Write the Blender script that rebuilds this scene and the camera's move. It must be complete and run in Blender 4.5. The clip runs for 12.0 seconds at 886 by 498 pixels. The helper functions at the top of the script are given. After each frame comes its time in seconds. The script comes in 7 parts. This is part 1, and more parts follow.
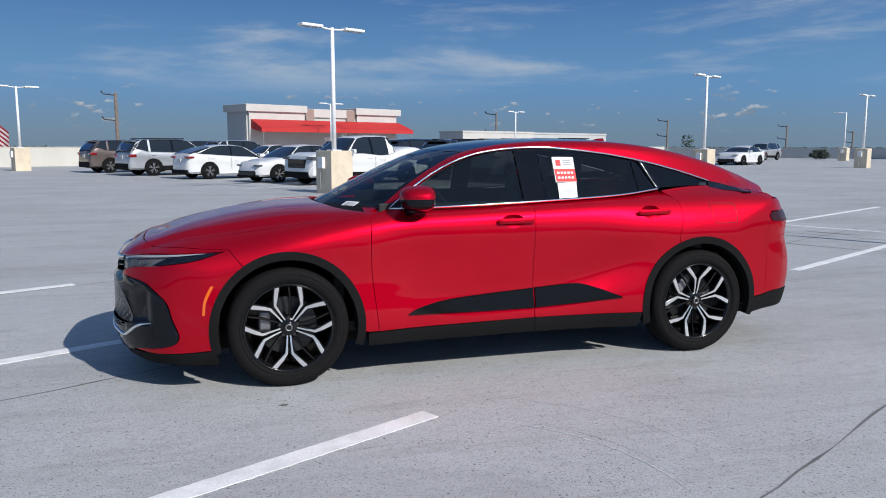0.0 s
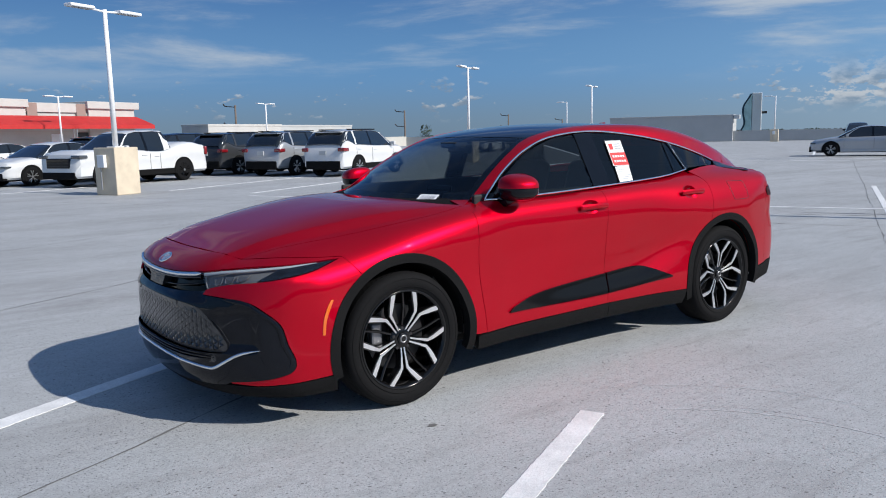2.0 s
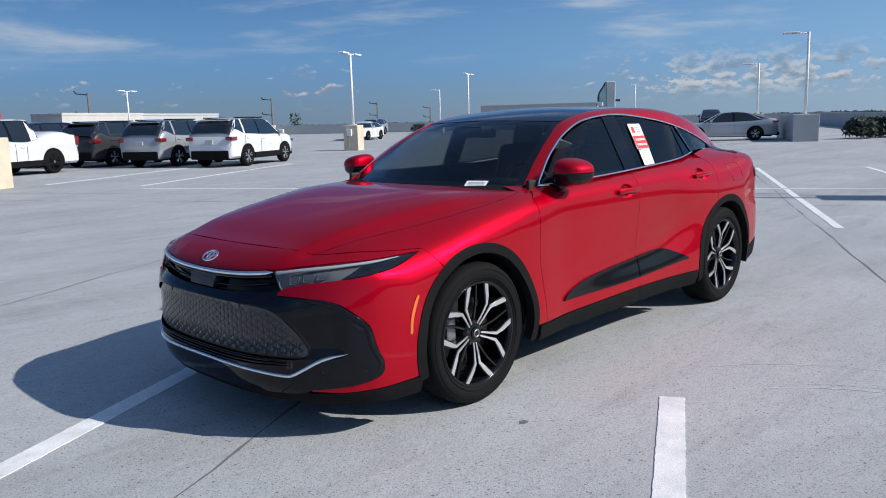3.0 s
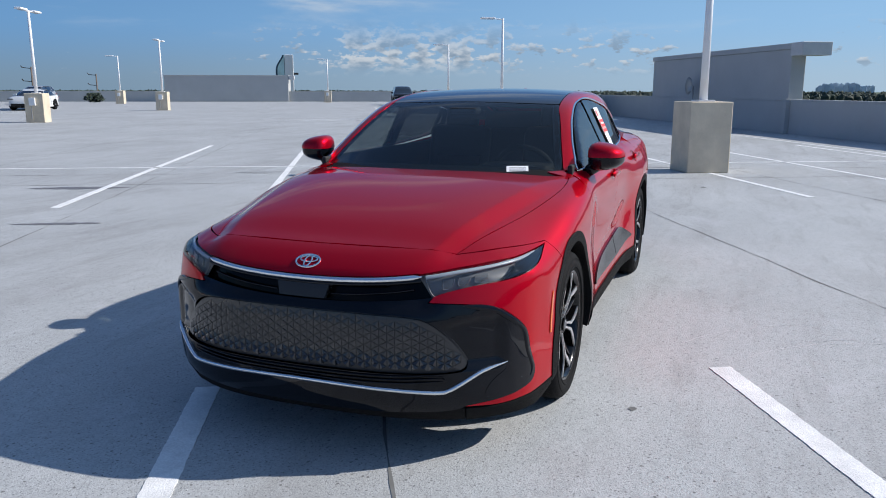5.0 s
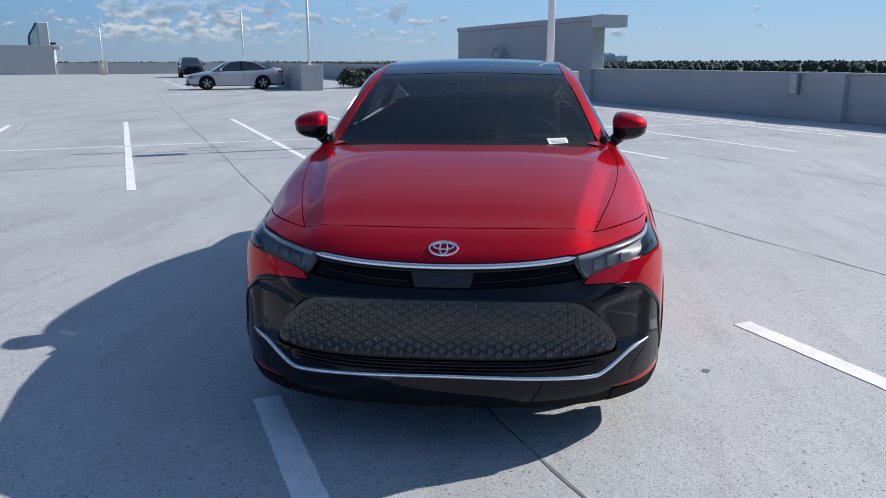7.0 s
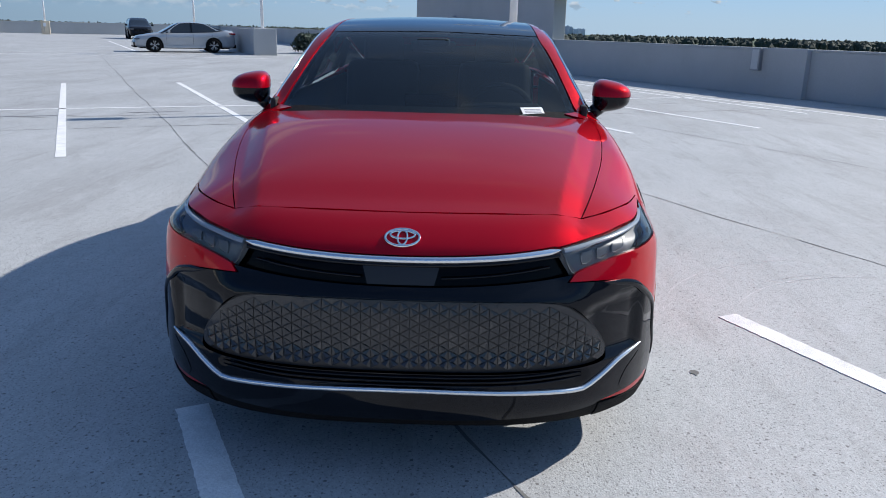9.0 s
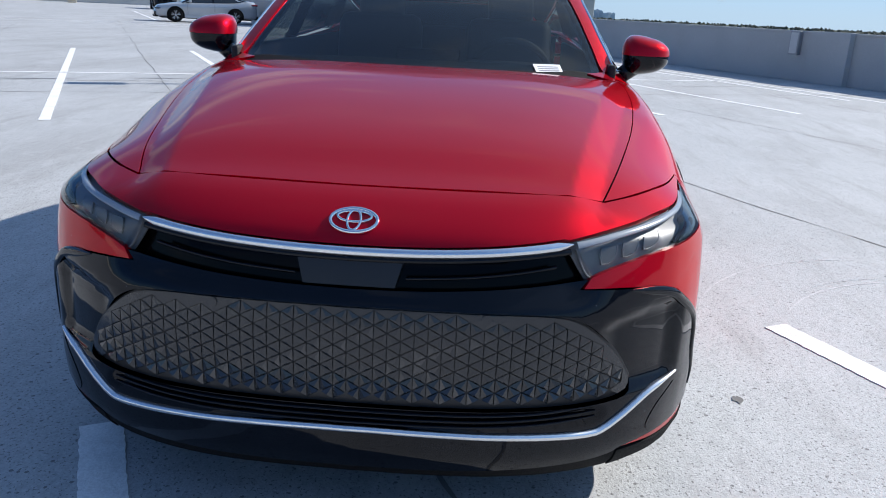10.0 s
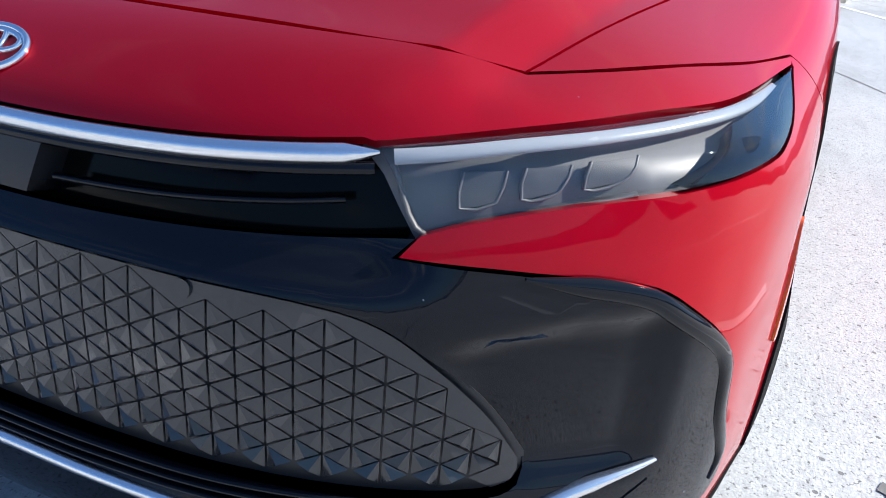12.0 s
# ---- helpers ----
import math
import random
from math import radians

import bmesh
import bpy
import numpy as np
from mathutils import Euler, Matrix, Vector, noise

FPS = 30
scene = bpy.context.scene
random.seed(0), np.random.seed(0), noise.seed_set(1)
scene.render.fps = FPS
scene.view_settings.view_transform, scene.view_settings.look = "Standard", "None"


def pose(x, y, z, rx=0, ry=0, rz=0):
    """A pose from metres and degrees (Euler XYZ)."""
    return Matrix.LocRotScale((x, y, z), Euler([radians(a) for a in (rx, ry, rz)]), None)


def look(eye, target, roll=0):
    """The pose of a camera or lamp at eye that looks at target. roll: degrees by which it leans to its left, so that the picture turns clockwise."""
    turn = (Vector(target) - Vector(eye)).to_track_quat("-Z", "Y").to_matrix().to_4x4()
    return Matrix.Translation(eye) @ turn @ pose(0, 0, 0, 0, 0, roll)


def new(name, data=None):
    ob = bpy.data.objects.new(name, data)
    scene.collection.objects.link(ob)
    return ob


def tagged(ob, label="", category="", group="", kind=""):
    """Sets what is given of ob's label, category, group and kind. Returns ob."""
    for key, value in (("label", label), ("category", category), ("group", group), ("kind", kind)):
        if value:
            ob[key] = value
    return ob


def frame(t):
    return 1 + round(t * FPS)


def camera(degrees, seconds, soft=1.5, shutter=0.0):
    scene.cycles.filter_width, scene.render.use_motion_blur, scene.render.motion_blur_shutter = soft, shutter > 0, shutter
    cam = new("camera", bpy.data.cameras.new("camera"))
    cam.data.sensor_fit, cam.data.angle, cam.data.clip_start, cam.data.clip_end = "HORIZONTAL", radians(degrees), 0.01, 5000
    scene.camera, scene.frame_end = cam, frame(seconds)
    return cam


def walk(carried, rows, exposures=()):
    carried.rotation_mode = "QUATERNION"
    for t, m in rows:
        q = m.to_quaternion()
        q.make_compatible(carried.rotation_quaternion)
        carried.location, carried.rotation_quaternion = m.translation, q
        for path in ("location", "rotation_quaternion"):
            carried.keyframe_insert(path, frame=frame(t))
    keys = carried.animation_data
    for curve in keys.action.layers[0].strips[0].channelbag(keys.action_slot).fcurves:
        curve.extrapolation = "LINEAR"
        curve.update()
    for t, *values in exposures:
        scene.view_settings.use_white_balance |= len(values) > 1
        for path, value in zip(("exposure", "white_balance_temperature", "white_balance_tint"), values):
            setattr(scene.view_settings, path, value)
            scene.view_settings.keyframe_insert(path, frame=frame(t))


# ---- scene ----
import functools

from mathutils import geometry

cam = camera(59.2, 12.0, 1.0)
PATH = [
    (0, (-0.477, -5.533, 1.452), (0.111, -3.64, 1.188), 0.1),
    (0.5, (-0.97, -5.292, 1.448), (-0.223, -3.457, 1.179), -0.2),
    (1, (-1.44, -4.987, 1.433), (-0.539, -3.223, 1.158), -0.6),
    (1.5, (-1.872, -4.666, 1.435), (-0.825, -2.985, 1.155), -1.0),
    (2, (-2.241, -4.264, 1.437), (-1.061, -2.675, 1.147), -1.2),
    (2.5, (-2.602, -3.872, 1.432), (-1.297, -2.387, 1.127), -1.5),
    (3, (-2.882, -3.405, 1.434), (-1.454, -2.043, 1.107), -1.5),
    (5, (-3.672, -1.589, 1.498), (-1.834, -0.911, 1.096), 0.1),
    (5.5, (-3.745, -1.166, 1.525), (-1.857, -0.653, 1.11), 0.1),
    (6, (-3.797, -0.782, 1.524), (-1.881, -0.411, 1.089), -0.0),
    (6.5, (-3.754, -0.476, 1.503), (-1.823, -0.226, 1.047), -0.1),
    (7, (-3.769, -0.231, 1.497), (-1.833, -0.071, 1.025), -0.1),
    (9, (-3.271, -0.18, 1.434), (-1.347, -0.135, 0.891), 1.4),
    (9.5, (-2.921, -0.166, 1.359), (-1.003, -0.105, 0.797), 2.2),
    (10, (-2.621, -0.285, 1.274), (-0.712, -0.19, 0.684), 2.9),
    (10.5, (-2.355, -0.436, 1.199), (-0.465, -0.263, 0.567), 3.5),
    (11, (-2.036, -0.534, 1.109), (-0.178, -0.248, 0.426), 4.0),
    (11.5, (-1.792, -0.688, 1.042), (0.009, -0.226, 0.305), 4.5),
    (12, (-1.575, -0.819, 1.016), (0.116, -0.154, 0.181), 5.2),
]
walk(cam, [(t, look(eye, target, roll)) for t, eye, target, roll in PATH], [(0, -0.05), (3, 0.05), (5.5, 0.2), (9.0, 0.28), (9.5, 0.40), (10.5, 0.62), (12.0, 0.95)])

# ---- sky, sun, exposure ----
SUN_AZ = math.atan2(-0.889, 0.457)      # direction towards the sun in plan
SUN_EL = radians(35.0)
world = bpy.data.worlds.new("sky_world")
scene.world = world
world.use_nodes = True


def build_sky():
    nt = world.node_tree
    nt.nodes.clear()
    N, L = nt.nodes.new, nt.links.new
    out, bg = N("ShaderNodeOutputWorld"), N("ShaderNodeBackground")
    sky = N("ShaderNodeTexSky")
    sky.sky_type, sky.sun_disc = "NISHITA", False
    sky.sun_elevation = SUN_EL
    sky.sun_rotation = radians(90) - SUN_AZ
    sky.air_density, sky.dust_density, sky.ozone_density = 1.0, 0.4, 2.2
    bg.inputs["Strength"].default_value = 0.085
    tc = N("ShaderNodeTexCoord")
    sep = N("ShaderNodeSeparateXYZ")
    L(tc.outputs["Generated"], sep.inputs[0])

    def math_node(op, a, b=None, clamp=False):
        n = N("ShaderNodeMath")
        n.operation, n.use_clamp = op, clamp
        for i, v in enumerate((a, b)):
            if v is None:
                continue
            if isinstance(v, (int, float)):
                n.inputs[i].default_value = v
            else:
                L(v, n.inputs[i])
        return n.outputs[0]

    def ramp(v, p0, p1):
        r = N("ShaderNodeMapRange")
        r.interpolation_type = "SMOOTHSTEP"
        r.inputs[1].default_value, r.inputs[2].default_value = p0, p1
        L(v, r.inputs[0])
        return r.outputs[0]

    z = math_node("MAXIMUM", sep.outputs["Z"], 0.012)
    # a flat cloud deck seen from below: direction divided by height
    zz = math_node("ADD", z, 0.10)
    px, py = math_node("DIVIDE", sep.outputs["X"], zz), math_node("DIVIDE", sep.outputs["Y"], zz)
    comb = N("ShaderNodeCombineXYZ")
    L(px, comb.inputs[0]); L(py, comb.inputs[1])
    # the air: deeper blue away from the sun, paler towards it and towards the horizon
    dot = N("ShaderNodeVectorMath")
    dot.operation = "DOT_PRODUCT"
    dot.inputs[1].default_value = (math.cos(SUN_AZ), math.sin(SUN_AZ), 0)
    L(tc.outputs["Generated"], dot.inputs[0])
    glow = ramp(dot.outputs["Value"], -0.55, 0.75)
    # high streaks, drawn out level
    m1 = N("ShaderNodeMapping")
    m1.inputs["Scale"].default_value = (2.0, 2.0, 13.0)
    m1.inputs["Rotation"].default_value = (radians(2.5), radians(-3.5), 0)
    m1.inputs["Location"].default_value = (3.1, 1.7, 0.35)
    L(tc.outputs["Generated"], m1.inputs[0])
    n1 = N("ShaderNodeTexNoise")
    n1.inputs["Scale"].default_value, n1.inputs["Detail"].default_value = 1.0, 10
    n1.inputs["Roughness"].default_value, n1.inputs["Distortion"].default_value = 0.60, 0.35
    L(m1.outputs[0], n1.inputs["Vector"])
    cirrus = math_node("MULTIPLY", ramp(n1.outputs["Fac"], 0.50, 0.72), ramp(z, 0.05, 0.11))
    cirrus = math_node("MULTIPLY", cirrus, math_node("SUBTRACT", 0.80, math_node("MULTIPLY", ramp(z, 0.30, 0.65), 0.18)))
    # fewer of them overhead on the side away from the sun
    thin = math_node("MULTIPLY", ramp(z, 0.26, 0.45), math_node("MULTIPLY", math_node("SUBTRACT", 1.0, glow), 0.75))
    cirrus = math_node("MULTIPLY", cirrus, math_node("SUBTRACT", 1.0, thin))
    # small heaped clouds low over the horizon
    sc = N("ShaderNodeMapping")
    sc.inputs["Scale"].default_value = (44.0, 44.0, 96.0)
    L(tc.outputs["Generated"], sc.inputs[0])
    n2 = N("ShaderNodeTexNoise")
    n2.inputs["Scale"].default_value, n2.inputs["Detail"].default_value = 1.0, 7
    n2.inputs["Roughness"].default_value = 0.58
    L(sc.outputs[0], n2.inputs["Vector"])
    band = math_node("MULTIPLY", ramp(z, 0.012, 0.04), math_node("SUBTRACT", 1.0, ramp(z, 0.035, 0.09)))
    # a heap of them stands beyond the far end of the deck
    far = N("ShaderNodeVectorMath")
    far.operation = "DOT_PRODUCT"
    far.inputs[1].default_value = (math.cos(radians(20)), math.sin(radians(20)), 0)
    L(tc.outputs["Generated"], far.inputs[0])
    heap = math_node("ADD", n2.outputs["Fac"], math_node("MULTIPLY", ramp(far.outputs["Value"], 0.945, 0.992), 0.15))
    nc = N("ShaderNodeTexNoise")
    nc.inputs["Scale"].default_value, nc.inputs["Detail"].default_value = 7.0, 2
    L(tc.outputs["Generated"], nc.inputs["Vector"])
    heap = math_node("ADD", heap, math_node("MULTIPLY", math_node("SUBTRACT", nc.outputs["Fac"], 0.5), 0.45))
    cumulus = math_node("MULTIPLY", math_node("MULTIPLY", ramp(heap, 0.625, 0.715), band), 0.80)
    # their bases are greyer than their tops
    n3 = N("ShaderNodeTexNoise")
    sc3 = N("ShaderNodeMapping")
    sc3.inputs["Scale"].default_value = (44.0, 44.0, 96.0)
    sc3.inputs["Location"].default_value = (0, 0, 0.45)
    L(tc.outputs["Generated"], sc3.inputs[0])
    n3.inputs["Scale"].default_value, n3.inputs["Detail"].default_value = 1.0, 4
    L(sc3.outputs[0], n3.inputs["Vector"])
    tone = ramp(n3.outputs["Fac"], 0.40, 0.66)
    hue = N("ShaderNodeMix")
    hue.data_type = "RGBA"
    hue.inputs["A"].default_value = (6.6, 6.9, 7.2, 1)
    hue.inputs["B"].default_value = (2.4, 3.1, 4.0, 1)
    L(tone, hue.inputs["Factor"])
    def blend(fac, a, b):
        n = N("ShaderNodeMix")
        n.data_type = "RGBA"
        L(fac, n.inputs["Factor"])
        for sock, v in (("A", a), ("B", b)):
            if isinstance(v, tuple):
                n.inputs[sock].default_value = (*v, 1)
            else:
                L(v, n.inputs[sock])
        return n.outputs["Result"]

    low_air = blend(glow, (1.6, 2.7, 4.0), (3.9, 5.6, 7.4))
    mid_air = blend(glow, (1.25, 3.1, 6.0), (3.0, 5.4, 8.4))
    high_air = blend(glow, (0.32, 1.3, 4.1), (1.3, 3.2, 6.9))
    top_air = blend(glow, (0.55, 1.25, 3.1), (2.7, 4.3, 7.2))
    high_air = blend(ramp(sep.outputs["Z"], 0.24, 0.62), high_air, top_air)
    air = blend(ramp(sep.outputs["Z"], 0.07, 0.26), blend(ramp(sep.outputs["Z"], 0.0, 0.08), low_air, mid_air), high_air)
    base = N("ShaderNodeMix")
    base.data_type = "RGBA"
    base.inputs["Factor"].default_value = 0.92
    L(sky.outputs[0], base.inputs["A"]); L(air, base.inputs["B"])
    mx1 = N("ShaderNodeMix")
    mx1.data_type = "RGBA"
    L(cirrus, mx1.inputs["Factor"]); L(base.outputs["Result"], mx1.inputs["A"])
    mx1.inputs["B"].default_value = (6.2, 6.8, 7.4, 1)
    mx2 = N("ShaderNodeMix")
    mx2.data_type = "RGBA"
    L(cumulus, mx2.inputs["Factor"]); L(mx1.outputs["Result"], mx2.inputs["A"]); L(hue.outputs["Result"], mx2.inputs["B"])
    L(mx2.outputs["Result"], bg.inputs["Color"])
    L(bg.outputs[0], out.inputs[0])


build_sky()
sun_data = bpy.data.lights.new("sun", "SUN")
sun_data.energy, sun_data.angle, sun_data.color = 4.75, radians(0.55), (1.0, 0.955, 0.905)
sun = new("sun", sun_data)
sun.matrix_world = look((0, 0, 60), (-math.cos(SUN_AZ) * math.cos(SUN_EL), -math.sin(SUN_AZ) * math.cos(SUN_EL), 60 - math.sin(SUN_EL)))


# ---- materials ----
def material(name, color, rough=0.5, metal=0.0, coat=0.0, grain=0.0, grain_scale=40.0, stain=0.0, stain_scale=1.2, bump=0.0, bump_scale=80.0, ior=1.5, vary=0.0, coat_rough=0.03):
    m = bpy.data.materials.new(name)
    m.use_nodes = True
    nt = m.node_tree
    N, L = nt.nodes.new, nt.links.new
    p = nt.nodes["Principled BSDF"]
    p.inputs["Base Color"].default_value = (*color, 1)
    p.inputs["Roughness"].default_value, p.inputs["Metallic"].default_value = rough, metal
    p.inputs["Coat Weight"].default_value, p.inputs["Coat Roughness"].default_value = coat, coat_rough
    p.inputs["IOR"].default_value = ior
    geo = N("ShaderNodeNewGeometry")
    if grain or stain or vary:
        total = None
        for amount, scale, detail in ((grain, grain_scale, 4), (stain, stain_scale, 6)):
            if not amount:
                continue
            n = N("ShaderNodeTexNoise")
            n.inputs["Scale"].default_value, n.inputs["Detail"].default_value, n.inputs["Roughness"].default_value = scale, detail, 0.6
            L(geo.outputs["Position"], n.inputs["Vector"])
            r = N("ShaderNodeMapRange")
            r.inputs[1].default_value, r.inputs[2].default_value = 0.3, 0.7
            r.inputs[3].default_value, r.inputs[4].default_value = 1 - amount, 1 + amount
            L(n.outputs["Fac"], r.inputs[0])
            if total is None:
                total = r.outputs[0]
            else:
                k = N("ShaderNodeMath")
                k.operation = "MULTIPLY"
                L(total, k.inputs[0]); L(r.outputs[0], k.inputs[1])
                total = k.outputs[0]
        if vary:
            oi = N("ShaderNodeObjectInfo")
            r = N("ShaderNodeMapRange")
            r.inputs[3].default_value, r.inputs[4].default_value = 1 - vary, 1 + vary
            L(oi.outputs["Random"], r.inputs[0])
            if total is None:
                total = r.outputs[0]
            else:
                k = N("ShaderNodeMath")
                k.operation = "MULTIPLY"
                L(total, k.inputs[0]); L(r.outputs[0], k.inputs[1])
                total = k.outputs[0]
        mul = N("ShaderNodeVectorMath")
        mul.operation = "SCALE"
        mul.inputs[0].default_value = color
        L(total, mul.inputs["Scale"])
        L(mul.outputs[0], p.inputs["Base Color"])
    if bump:
        n = N("ShaderNodeTexNoise")
        n.inputs["Scale"].default_value, n.inputs["Detail"].default_value = bump_scale, 3
        L(geo.outputs["Position"], n.inputs["Vector"])
        b = N("ShaderNodeBump")
        b.inputs["Strength"].default_value, b.inputs["Distance"].default_value = bump, 0.004
        L(n.outputs["Fac"], b.inputs["Height"])
        L(b.outputs[0], p.inputs["Normal"])
    return m


def paint_material(name, color, flake=0.0):
    """Lacquered car paint: a faintly metallic base under a clear coat, with dust."""
    m = material(name, color, rough=0.37, metal=flake, coat=1.0, grain=0.05, grain_scale=900.0, stain=0.03, stain_scale=3.0, coat_rough=0.012)
    m.node_tree.nodes["Principled BSDF"].inputs["Specular IOR Level"].default_value = 0.05
    m.node_tree.nodes["Principled BSDF"].inputs["Specular Tint"].default_value = (*[0.15 + 0.85 * c / max(color) for c in color], 1)
    m.node_tree.nodes["Principled BSDF"].inputs["Coat IOR"].default_value = 1.30
    return m


def add_spots(m, scale, share, size, color):
    """Sparse dried drops and dust specks, in loose clusters."""
    nt = m.node_tree
    N, L = nt.nodes.new, nt.links.new
    p = nt.nodes["Principled BSDF"]
    src = p.inputs["Base Color"].links[0].from_socket
    geo = N("ShaderNodeNewGeometry")
    vo = N("ShaderNodeTexVoronoi")
    vo.inputs["Scale"].default_value = scale
    L(geo.outputs["Position"], vo.inputs["Vector"])
    no = N("ShaderNodeTexNoise")
    no.inputs["Scale"].default_value = 4.0
    L(geo.outputs["Position"], no.inputs["Vector"])
    sp = N("ShaderNodeSeparateColor")
    L(vo.outputs["Color"], sp.inputs[0])
    add = N("ShaderNodeMath")
    add.operation = "MULTIPLY_ADD"
    L(no.outputs["Fac"], add.inputs[0]); L(sp.outputs[0], add.inputs[2])
    add.inputs[1].default_value = 0.6
    r = N("ShaderNodeMapRange")
    r.inputs[1].default_value, r.inputs[2].default_value, r.inputs[4].default_value = 1.30 - share, 1.45 - share, size
    L(add.outputs[0], r.inputs[0])
    lt = N("ShaderNodeMath")
    lt.operation = "LESS_THAN"
    L(vo.outputs["Distance"], lt.inputs[0]); L(r.outputs[0], lt.inputs[1])
    mx = N("ShaderNodeMix")
    mx.data_type = "RGBA"
    L(lt.outputs[0], mx.inputs["Factor"]); L(src, mx.inputs["A"])
    mx.inputs["B"].default_value = (*color, 1)
    L(mx.outputs["Result"], p.inputs["Base Color"])
    return m


def glass_material(name, tint, ior=1.5):
    m = bpy.data.materials.new(name)
    m.use_nodes = True
    nt = m.node_tree
    nt.nodes.clear()
    N, L = nt.nodes.new, nt.links.new
    out, mix = N("ShaderNodeOutputMaterial"), N("ShaderNodeMixShader")
    tr, gl, lw = N("ShaderNodeBsdfTransparent"), N("ShaderNodeBsdfGlossy"), N("ShaderNodeLayerWeight")
    tr.inputs[0].default_value = (*tint, 1)
    gl.inputs["Roughness"].default_value = 0.01
    lw.inputs["Blend"].default_value = 0.5
    f0 = ((ior - 1) / (ior + 1)) ** 2 * 1.5
    power, gloss = N("ShaderNodeMath"), N("ShaderNodeMath")
    power.operation, gloss.operation = "POWER", "MULTIPLY_ADD"
    L(lw.outputs["Facing"], power.inputs[0])
    power.inputs[1].default_value = 5.0
    L(power.outputs[0], gloss.inputs[0])
    gloss.inputs[1].default_value, gloss.inputs[2].default_value = 1 - f0, f0
    L(gloss.outputs[0], mix.inputs[0]); L(tr.outputs[0], mix.inputs[1]); L(gl.outputs[0], mix.inputs[2])
    L(mix.outputs[0], out.inputs[0])
    return m


def deck_material():
    """Pale coated concrete with sand grain, worn tyre sweeps and darker damp stains."""
    m = material("deck_coating", (0.415, 0.428, 0.430), rough=0.72, grain=0.16, grain_scale=70.0, stain=0.10, stain_scale=0.35, bump=0.6, bump_scale=130.0)
    nt = m.node_tree
    N, L = nt.nodes.new, nt.links.new
    p = nt.nodes["Principled BSDF"]
    src = p.inputs["Base Color"].links[0].from_socket
    geo = N("ShaderNodeNewGeometry")

    def layer(src, scale, lo, hi, color, strength, stretch=(1, 1, 1), rot=0, detail=7, dist=0.0):
        mp = N("ShaderNodeMapping")
        mp.inputs["Scale"].default_value = stretch
        mp.inputs["Rotation"].default_value = (0, 0, radians(rot))
        L(geo.outputs["Position"], mp.inputs[0])
        n = N("ShaderNodeTexNoise")
        n.inputs["Scale"].default_value, n.inputs["Detail"].default_value, n.inputs["Roughness"].default_value = scale, detail, 0.62
        n.inputs["Distortion"].default_value = dist
        L(mp.outputs[0], n.inputs["Vector"])
        r = N("ShaderNodeMapRange")
        r.inputs[1].default_value, r.inputs[2].default_value = lo, hi
        r.inputs[4].default_value = strength
        L(n.outputs["Fac"], r.inputs[0])
        mx = N("ShaderNodeMix")
        mx.data_type = "RGBA"
        L(r.outputs[0], mx.inputs["Factor"]); L(src, mx.inputs["A"])
        mx.inputs["B"].default_value = (*color, 1)
        return mx.outputs["Result"]

    src = layer(src, 0.5, 0.49, 0.74, (0.27, 0.265, 0.26), 0.5, (1, 2.2, 1), -26.6, dist=0.6)      # damp stains along the bays
    src = layer(src, 0.30, 0.50, 0.76, (0.22, 0.21, 0.20), 0.5, (0.35, 2.6, 1), -26.6, dist=0.4)
    src = layer(src, 1.6, 0.53, 0.78, (0.22, 0.21, 0.20), 0.55, (0.4, 3.0, 1), -20, dist=0.8)           # tyre sweeps
    src = layer(src, 0.9, 0.58, 0.8, (0.52, 0.53, 0.55), 0.6, (1, 1.4, 1), 20, dist=0.8)          # worn pale patches
    src = layer(src, 22.0, 0.50, 0.72, (0.27, 0.275, 0.28), 0.55, detail=5, dist=0.5)                  # scuffed mottling
    src = layer(src, 5.0, 0.52, 0.70, (0.50, 0.51, 0.515), 0.40, (1, 1.8, 1), 30, detail=6, dist=0.7)      # rubbed pale smears
    src = layer(src, 95.0, 0.585, 0.67, (0.09, 0.09, 0.09), 0.85, detail=2)                       # dark grit
    src = layer(src, 140.0, 0.61, 0.72, (0.60, 0.60, 0.60), 0.35, detail=2)                        # pale grit
    # small pits, scattered unevenly
    vo = N("ShaderNodeTexVoronoi")
    vo.inputs["Scale"].default_value, vo.inputs["Randomness"].default_value = 34.0, 1.0
    L(geo.outputs["Position"], vo.inputs["Vector"])
    sp = N("ShaderNodeSeparateColor")
    L(vo.outputs["Color"], sp.inputs[0])
    size = N("ShaderNodeMapRange")
    size.inputs[1].default_value, size.inputs[2].default_value, size.inputs[3].default_value, size.inputs[4].default_value = 0.45, 1.0, 0.0, 0.24
    L(sp.outputs[0], size.inputs[0])
    lt = N("ShaderNodeMath")
    lt.operation = "LESS_THAN"
    L(vo.outputs["Distance"], lt.inputs[0]); L(size.outputs[0], lt.inputs[1])
    pit = N("ShaderNodeMix")
    pit.data_type = "RGBA"
    L(lt.outputs[0], pit.inputs["Factor"]); L(src, pit.inputs["A"])
    pit.inputs["B"].default_value = (0.16, 0.16, 0.16, 1)
    L(pit.outputs["Result"], p.inputs["Base Color"])
    return m


